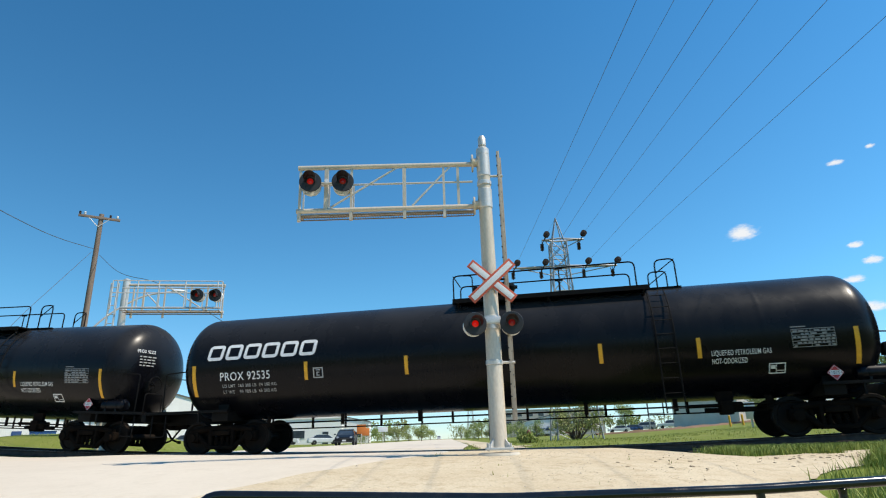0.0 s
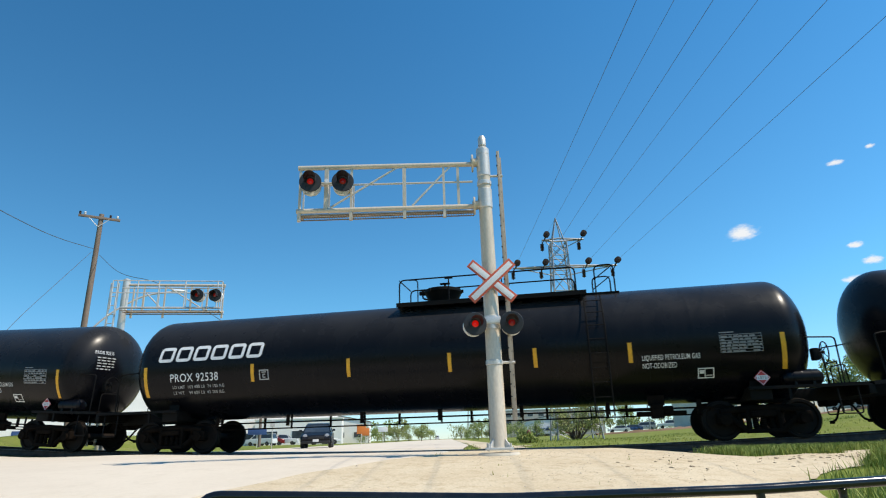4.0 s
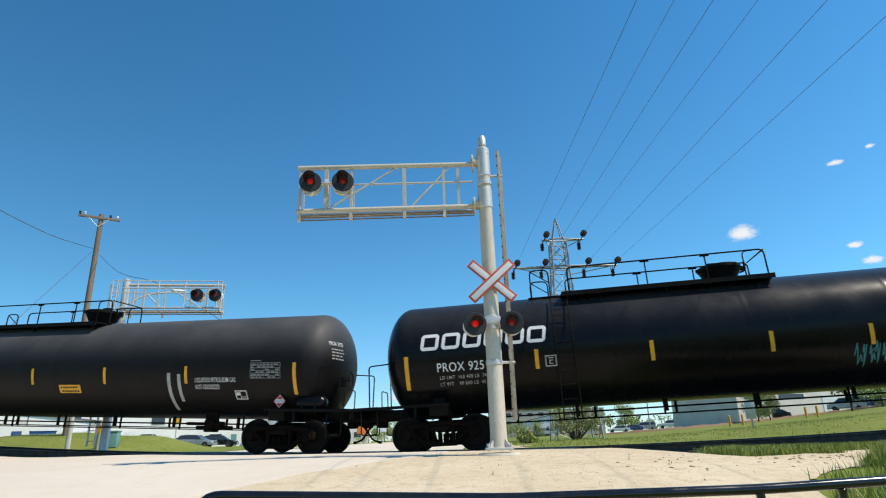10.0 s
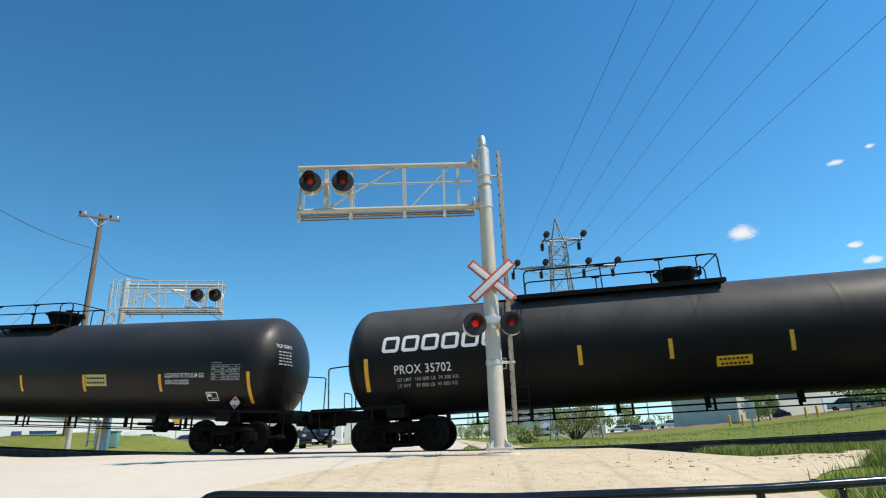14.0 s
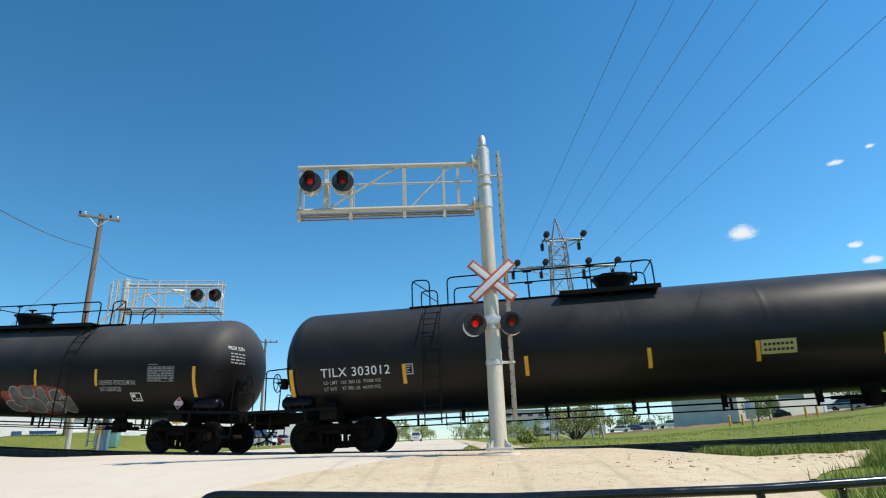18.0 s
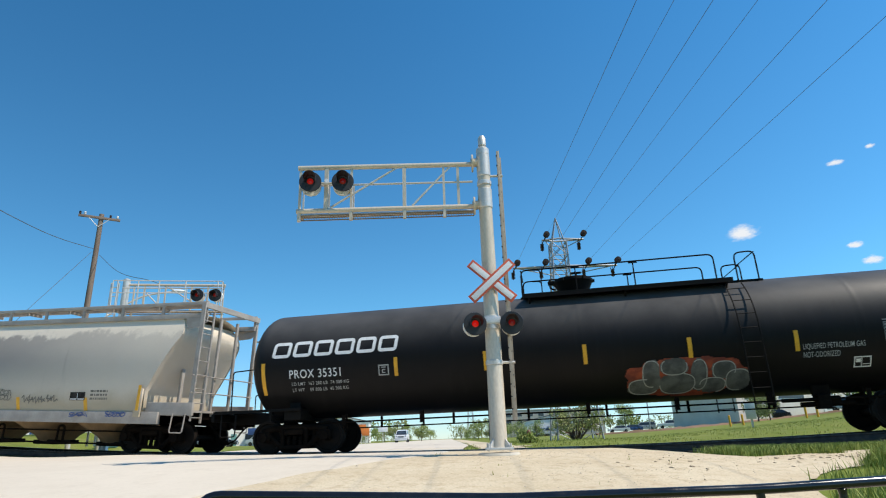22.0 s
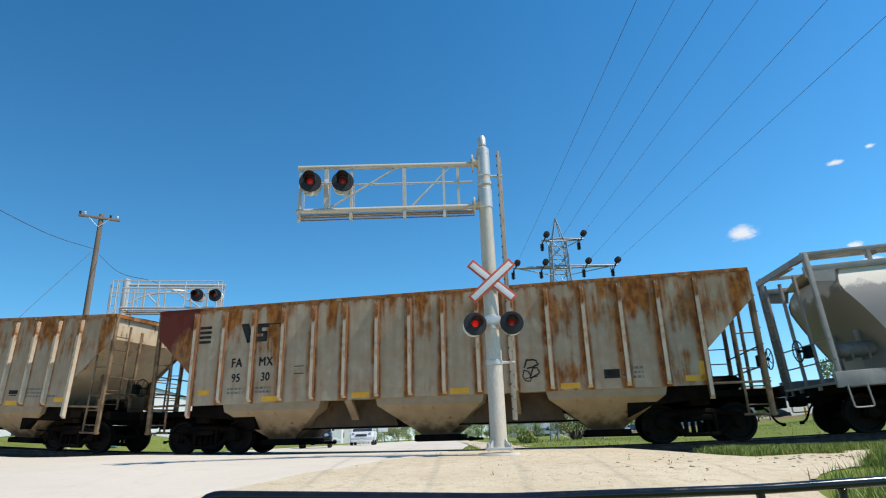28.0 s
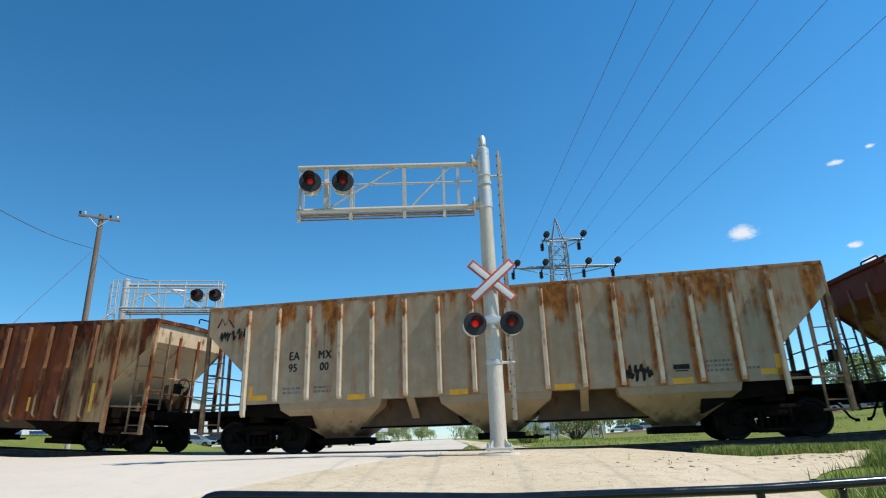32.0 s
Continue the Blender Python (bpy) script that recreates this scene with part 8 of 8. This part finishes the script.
CAR_BLACK = surf("black_car_paint", (0.010, 0.010, 0.011), (0.014, 0.014, 0.015), 2.0, 0.2, 0.2, 0.0)
TYRE = surf("tyre_rubber", (0.018, 0.018, 0.018), (0.028, 0.027, 0.026), 8.0, 0.85, 0.0, 0.2)
RIM = surf("alloy_rim", (0.40, 0.41, 0.42), (0.32, 0.33, 0.34), 6.0, 0.35, 0.8, 0.0)
HEADLIGHT = surf("clear_headlight", (0.42, 0.43, 0.45), (0.34, 0.35, 0.37), 8.0, 0.12, 0.2, 0.0)
SHAPES = {
    # lower body and glasshouse as (x, z) outlines, nose towards +x
    "hatchback": ([(-2.1, 0.28), (2.1, 0.26), (2.18, 0.52), (2.05, 0.72), (1.15, 0.92), (-1.7, 0.98), (-2.08, 0.90), (-2.16, 0.55)], [(1.25, 0.90), (0.45, 1.34), (-0.9, 1.40), (-1.75, 1.30), (-2.0, 0.95)]),
    "sedan": ([(-2.35, 0.28), (2.3, 0.26), (2.38, 0.50), (2.25, 0.70), (1.25, 0.88), (-1.5, 0.95), (-2.25, 0.92), (-2.4, 0.55)], [(1.3, 0.86), (0.5, 1.36), (-0.7, 1.44), (-1.25, 1.36), (-1.95, 0.93)]),
    "van": ([(-2.4, 0.32), (2.3, 0.30), (2.4, 0.60), (2.25, 0.95), (1.45, 1.10), (-2.3, 1.15), (-2.45, 0.6)], [(1.55, 1.08), (0.75, 1.72), (-2.15, 1.80), (-2.38, 1.12)]),
    "pickup": ([(-2.8, 0.42), (2.65, 0.40), (2.75, 0.70), (2.65, 1.02), (1.25, 1.12), (-0.6, 1.12), (-2.75, 1.10), (-2.85, 0.7)], [(1.3, 1.10), (0.65, 1.72), (-0.75, 1.76), (-0.95, 1.10)]),
}


def make_wheel_parts():
    bm = bmesh.new()
    lathe(bm, [(-0.10, 0.20), (-0.11, 0.29), (-0.08, 0.325), (0.08, 0.325), (0.11, 0.29), (0.10, 0.20)], "Y", 24)
    return bm


def make_rim_parts():
    bm = bmesh.new()
    lathe(bm, [(-0.105, 0.02), (-0.10, 0.06), (-0.07, 0.09), (-0.085, 0.19), (-0.105, 0.205), (0.09, 0.205), (0.09, 0.02)], "Y", 20)
    return bm


def vehicle(label, category, shape, paint, x, y, turn, group="parked cars"):
    low, cab = SHAPES[shape]
    v = thing("car" if shape != "pickup" else "pickup_truck", label, category, pose(x, y, gz(x, y) + 0.03, 0, 0, turn), group)
    k = 1.08 if shape in ("van", "pickup") else 1.0

    def make_body():
        bm = bmesh.new()
        prism(bm, low, "y", -0.88 * k, 0.88 * k)
        bmesh.ops.bevel(bm, geom=[e for e in bm.edges if abs(e.verts[0].co.y - e.verts[1].co.y) < 0.01], offset=0.09, segments=3, affect="EDGES")
        return bm

    def make_cab(inset, lift):
        def run():
            bm = bmesh.new()
            prism(bm, cab, "y", -0.80 * k, 0.80 * k)
            top = max(z for _, z in cab)
            foot_ = min(z for _, z in cab)
            for vt in bm.verts:
                vt.co.y *= 1 - 0.20 * (vt.co.z - foot_) / (top - foot_)
            bmesh.ops.bevel(bm, geom=[e for e in bm.edges if abs(e.verts[0].co.y - e.verts[1].co.y) < 0.01], offset=0.06, segments=2, affect="EDGES")
            return bm
        return run
    part("body", shared(f"car_body|{shape}|{paint.name}", make_body, paint, 40), paint, v)
    part("glasshouse", shared(f"car_glass|{shape}", make_cab(0, 0), GLASS_DARK, 40), GLASS_DARK, v)

    def make_roof():
        bm = bmesh.new()
        tops = sorted([p for p in cab if p[1] > 1.3])
        a, b = tops[0], tops[-1]
        prism(bm, [(a[0] - 0.04, a[1] - 0.03), (b[0] + 0.04, b[1] - 0.05), (b[0], b[1] + 0.02), ((a[0] + b[0]) / 2, max(a[1], b[1]) + 0.05), (a[0], a[1] + 0.02)], "y", -0.66 * k, 0.66 * k)
        for side in (-1, 1):
            for p, q in ((cab[0], cab[1]), (cab[-1], cab[-2])):
                tube(bm, [(p[0], side * 0.80 * k, p[1]), (q[0], side * 0.65 * k, q[1])], 0.035, 5)
        return bm
    part("roof", shared(f"car_roof|{shape}|{paint.name}", make_roof, paint, 40), paint, v)
    nose = max(p[0] for p in low)
    for sx in (-1, 1):
        for side in (-1, 1):
            w = part("wheel", shared("car_tyre", make_wheel_parts, TYRE), TYRE, v)
            w.matrix_basis = pose(sx * nose * 0.61, side * 0.80 * k, 0.325, 0, 0, 0 if side < 0 else 180)
            part("rim", shared("car_rim", make_rim_parts, RIM), RIM, w)
    for side in (-1, 1):
        bm = bmesh.new()
        lathe(bm, [(-0.03, 0.02), (0.0, 0.14), (0.05, 0.13), (0.07, 0.03)], "X", 14, (nose - 0.14, side * 0.62 * k, 0.66 if k == 1 else 0.85))
        part("headlight", bm, HEADLIGHT, v)
        bm = bmesh.new()
        box(bm, (cab[0][0] - 0.25, side * 0.98 * k, cab[0][1] + 0.10), (0.10, 0.16, 0.12), chamfer=0.03)
        part("wing_mirror", bm, paint, v)
    bm = bmesh.new()
    box(bm, (nose - 0.02, 0, 0.58 if k == 1 else 0.80), (0.08, 0.9, 0.14), chamfer=0.02)
    part("grille", bm, SIGNAL_BLACK, v)
    bm = bmesh.new()
    box(bm, (nose + 0.03, 0, 0.42), (0.02, 0.34, 0.14))
    part("plate", bm, SIGN_WHITE, v, "plain light number plate")
    bm = bmesh.new()
    box(bm, (nose - 0.05, 0, 0.33), (0.16, 1.62 * k, 0.16), chamfer=0.04)
    part("bumper", bm, SIGNAL_BLACK if paint in (CAR_NAVY, CAR_BLACK) else paint, v)
    return v


DRIVES = []
navy = vehicle("dark navy hatchback waiting at the crossing", "car", "hatchback", CAR_NAVY, -5.9, 26.0, -94, "waiting cars")
DRIVES.append((navy, [(0, -9.9, 58, -86), (0.5, -9.7, 55.2, -86), (1, -9.5, 52.2, -86), (2, -8.9, 46, -85), (3, -8.3, 40, -83), (4, -8.05, 36.9, -81), (5, -8.0, 36.3, -80), (32, -8.0, 36.3, -80)]))
suv = vehicle("white van-like car pulling up behind", "car", "van", CAR_WHITE, -7.0, 60.0, -88, "waiting cars")
DRIVES.append((suv, [(0, -6.0, 320, -90), (10, -6.2, 215, -90), (18, -6.8, 122, -90), (20, -7.2, 104, -90), (22, -7.4, 94, -90), (24, -7.4, 82, -89), (26, -7.3, 64, -88), (28, -7.3, 51.5, -87), (29, -7.3, 50.4, -87), (32, -7.3, 50.4, -87)]))
PARKED = ((-22.8, 74, "sedan", CAR_SILVER, 5, "silver sedan parked by the warehouse"), (-20.9, 80, "sedan", CAR_BLACK, 8, "dark sedan parked by the warehouse"),
          (-17.2, 105, "van", CAR_WHITE, 170, "white van parked by the warehouse"), (-15.3, 112, "pickup", CAR_WHITE, 5, "white pickup parked by the warehouse"),
          (-16.4, 110, "van", CAR_RED, 10, "dark red van parked by the warehouse"), (-11.7, 92, "sedan", CAR_WHITE, 20, "white sedan parked near the road"),
          (-26.4, 88, "pickup", CAR_WHITE, 100, "white pickup beside the workshop"), (-30.8, 88, "van", CAR_WHITE, 20, "white van by the workshop"),
          (15.4, 141, "sedan", CAR_WHITE, 170, "white sedan in the far car park"), (16.5, 143, "sedan", CAR_BLUE, 175, "blue sedan in the far car park"), (17.6, 145, "van", CAR_SILVER, 170, "silver van in the far car park"),
          (19.8, 145, "pickup", CAR_WHITE, 165, "white pickup in the far car park"), (21.1, 145, "van", CAR_WHITE, 165, "white van in the far car park"), (22.4, 147, "sedan", CAR_SILVER, 165, "silver sedan in the far car park"),
          (9.2, 141, "pickup", CAR_WHITE, 175, "white pickup in the far car park"), (8.4, 149, "van", CAR_SILVER, 175, "silver van in the far car park"), (10.6, 147, "sedan", CAR_RED, 172, "dark red sedan in the far car park"),
          (28.0, 108, "sedan", CAR_BLACK, 150, "dark sedan by the works"), (33.2, 104, "van", CAR_SILVER, 140, "silver van by the works"), (34.6, 104, "sedan", CAR_BLUE, 140, "blue sedan by the works"))
for az, dist, shape, paint, turn, label in PARKED:
    x, y = at_az(az, dist)
    vehicle(label, "pickup truck" if shape == "pickup" else "car", shape, paint, x, y, turn)

# ---- small roadside things ----
x, y = at_az(-33.9, 82)
bin_ = thing("waste_container", "blue steel waste container on a pale flared base", "container", pose(x, y, gz(x, y), 0, 0, 34))
part("base", prism(bmesh.new(), [(-2.1, 0.0), (2.1, 0.0), (1.45, 0.55), (-1.45, 0.55)], "y", -0.9, 0.9), WALL_WHITE, bin_, "pale sloping base")
part("body", box(bmesh.new(), (0, 0, 1.25), (2.5, 1.7, 1.4), chamfer=0.04), CAR_BLUE, bin_)
part("lid", box(bmesh.new(), (0, 0, 2.0), (2.6, 1.8, 0.10), chamfer=0.03), CAR_BLUE, bin_)
for dx in (-0.8, 0.0, 0.8):
    part("side_rib", box(bmesh.new(), (dx, -0.87, 1.25), (0.10, 0.06, 1.3)), CAR_BLUE, bin_)
for az, dist, h, r, label in ((-29.9, 33, 1.35, 0.20, "pale wooden post with a yellow tag"),):
    x, y = at_az(az, dist)
    p_ = thing("wooden_post", label, "post", pose(x, y, gz(x, y)))
    bm = bmesh.new()
    tube(bm, [(0, 0, -0.2), (0, 0, h)], r, 12, taper=0.9)
    part("post_shaft", bm, PAD, p_)
    bm = bmesh.new()
    box(bm, (0, -r - 0.02, 0.9), (0.16, 0.02, 0.34))
    part("yellow_tag", bm, YELLOW, p_)
x, y = at_az(-29.1, 33.5)
cabinet = thing("utility_box", "faded teal utility box on the verge", "utility box", pose(x, y, gz(x, y), 0, 0, 10))
part("body", box(bmesh.new(), (0, 0, 0.35), (0.62, 0.5, 0.72), chamfer=0.03), TRIM_TEAL, cabinet)
part("lid", box(bmesh.new(), (0, 0, 0.73), (0.68, 0.56, 0.06), chamfer=0.02), TRIM_TEAL, cabinet)
x, y = at_az(26.3, 42)
cabinet = thing("utility_box", "grey signal box on a post in the field", "utility box", pose(x, y, gz(x, y), 0, 0, -20))
part("body", box(bmesh.new(), (0, 0, 1.0), (0.55, 0.4, 1.0), chamfer=0.03), GALV, cabinet)
part("post", box(bmesh.new(), (0, 0, 0.25), (0.12, 0.12, 0.7)), GALV, cabinet)
for az, dist in ((24.6, 62), (25.6, 64), (30.3, 64), (31.1, 64)):
    x, y = at_az(az, dist)
    bo = thing("bollard", "yellow steel bollard in the grass", "bollard", pose(x, y, gz(x, y)), "yellow bollards")
    part("shaft", tube(bmesh.new(), [(0, 0, -0.2), (0, 0, 0.92)], 0.10, 12), YELLOW, bo)
    part("cap", lathe(bmesh.new(), [(0.90, 0.105), (0.96, 0.09), (1.0, 0.02)], "Z", 12), YELLOW, bo)
x, y = at_az(7.3, 40)
hy = thing("fire_hydrant", "small red hydrant beside the far road", "fire hydrant", pose(x, y, gz(x, y)))
part("barrel", lathe(bmesh.new(), [(0, 0.16), (0.06, 0.16), (0.07, 0.10), (0.45, 0.10), (0.47, 0.14), (0.52, 0.14), (0.62, 0.08), (0.68, 0.03)], "Z", 16), PAINT_RED, hy)
part("outlet", tube(bmesh.new(), [(-0.2, 0, 0.36), (0.2, 0, 0.36)], 0.06, 10), PAINT_RED, hy)


def road_sign(label, az, dist, h, w, hh, face, post=GALV):
    x, y = at_az(az, dist)
    s_ = thing("road_sign", label, "sign", pose(x, y, gz(x, y), 0, 0, -az))
    part("post", tube(bmesh.new(), [(0, 0.03, -0.2), (0, 0.03, h)], 0.035, 8), post, s_)
    part("panel", box(bmesh.new(), (0, -0.02, h - hh / 2 + 0.05), (w, 0.03, hh), chamfer=0.008), face, s_)


road_sign("orange roadwork sign on a post", -8.3, 62, 1.9, 0.9, 0.9, TRIM_ORANGE)
road_sign("orange roadwork sign on a post", -7.9, 70, 1.7, 0.8, 0.8, TRIM_ORANGE)
road_sign("blue and white shop sign on posts", -17.6, 60, 1.7, 1.7, 0.6, TRIM_BLUE)
road_sign("small yellow warning sign on a post", -24.3, 46, 2.3, 0.6, 0.6, YELLOW)
road_sign("white notice board on a post", -6.3, 80, 2.0, 1.2, 0.6, SIGN_WHITE)
road_sign("plain grey sign post by the road", -16.3, 40, 1.7, 0.3, 0.4, GALV)
# soil berm along the field
bm = bmesh.new()
rows = []
for i in range(60):
    x, y = at_az(13.5 + 22.5 * i / 59, 98 - 6 * math.sin(i * 0.11))
    rows.append([(x - 0.2, y + k, gz(x, y + k) - 0.1 + hgt * (0.36 + 0.2 * noise.noise(Vector((i * 0.6, k, 0))))) for k, hgt in ((-1.6, 0), (-0.6, 0.8), (0.3, 1.0), (1.3, 0.6), (2.2, 0))])
sheet(bm, rows)
solid("soil_berm", bm, BERM, "long low brown soil berm in front of the car park", "berm", kind="structure")

# ---- clouds ----
def cloud_material():
    m = bpy.data.materials.new("thin_cumulus")
    m.use_nodes = True
    nt = m.node_tree
    nt.nodes.clear()
    out = nt.nodes.new("ShaderNodeOutputMaterial")
    tc = nt.nodes.new("ShaderNodeTexCoord")
    info = nt.nodes.new("ShaderNodeObjectInfo")
    add = nt.nodes.new("ShaderNodeVectorMath")
    add.operation = "ADD"
    nt.links.new(tc.outputs["Object"], add.inputs[0])
    scale_r = nt.nodes.new("ShaderNodeVectorMath")
    scale_r.operation = "SCALE"
    scale_r.inputs[0].default_value = (37.0, 11.0, 5.0)
    nt.links.new(info.outputs["Random"], scale_r.inputs["Scale"])
    nt.links.new(scale_r.outputs[0], add.inputs[1])
    n = noise_of(nt, add.outputs[0], 2.4, 7.0, 0.65)
    ln = nt.nodes.new("ShaderNodeVectorMath")
    ln.operation = "LENGTH"
    nt.links.new(tc.outputs["Object"], ln.inputs[0])
    fall = ramp_of(nt, ln.outputs["Value"], 0.0, 1.0, 0.45, -0.50)
    s = nt.nodes.new("ShaderNodeMath")
    nt.links.new(n, s.inputs[0])
    nt.links.new(fall, s.inputs[1])
    alpha = ramp_of(nt, s.outputs[0], 0.45, 0.98, 0.0, 0.95)
    em = nt.nodes.new("ShaderNodeEmission")
    em.inputs["Color"].default_value = (0.93, 0.96, 1.0, 1)
    em.inputs["Strength"].default_value = 0.95
    tr = nt.nodes.new("ShaderNodeBsdfTransparent")
    mx = nt.nodes.new("ShaderNodeMixShader")
    nt.links.new(alpha, mx.inputs[0])
    nt.links.new(tr.outputs[0], mx.inputs[1])
    nt.links.new(em.outputs[0], mx.inputs[2])
    nt.links.new(mx.outputs[0], out.inputs["Surface"])
    return m


CLOUD = cloud_material()


def cloud(az, el, w, h):
    """A small far cumulus as part of the sky's backdrop; width and height in degrees."""
    d = 2400.0
    c = Vector((math.sin(radians(az)) * math.cos(radians(el)), math.cos(radians(az)) * math.cos(radians(el)), math.sin(radians(el)))) * d
    bm = bmesh.new()
    vs = [bm.verts.new(p) for p in ((-1, -1, 0), (1, -1, 0), (1, 1, 0), (-1, 1, 0))]
    bm.faces.new(vs)
    ob = solid("backdrop_cloud", bm, CLOUD, "small white fair-weather cloud in the blue sky", "cloud", kind="structure", sharp=0)
    ob.matrix_basis = look(c, (0, 0, 0)) @ Matrix.Diagonal((d * math.tan(radians(w / 2)), d * math.tan(radians(h / 2)), 1, 1))
    ob.visible_shadow = False


for spec in ((28.36, 15.0, 5.9, 3.0), (36.5, 19.2, 2.8, 1.1), (39.1, 19.8, 1.6, 0.8), (37.3, 11.0, 3.2, 1.6), (35.75, 9.7, 3.6, 1.5), (36.6, 7.4, 4.0, 2.0), (36.4, 12.4, 2.6, 1.4),
             (10.7, 6.2, 4.0, 2.2), (8.8, 2.4, 12.0, 3.2), (-4.1, 2.4, 9.0, 2.8)):
    cloud(spec[0], spec[1] + 1.55, spec[2], spec[3])


motions()
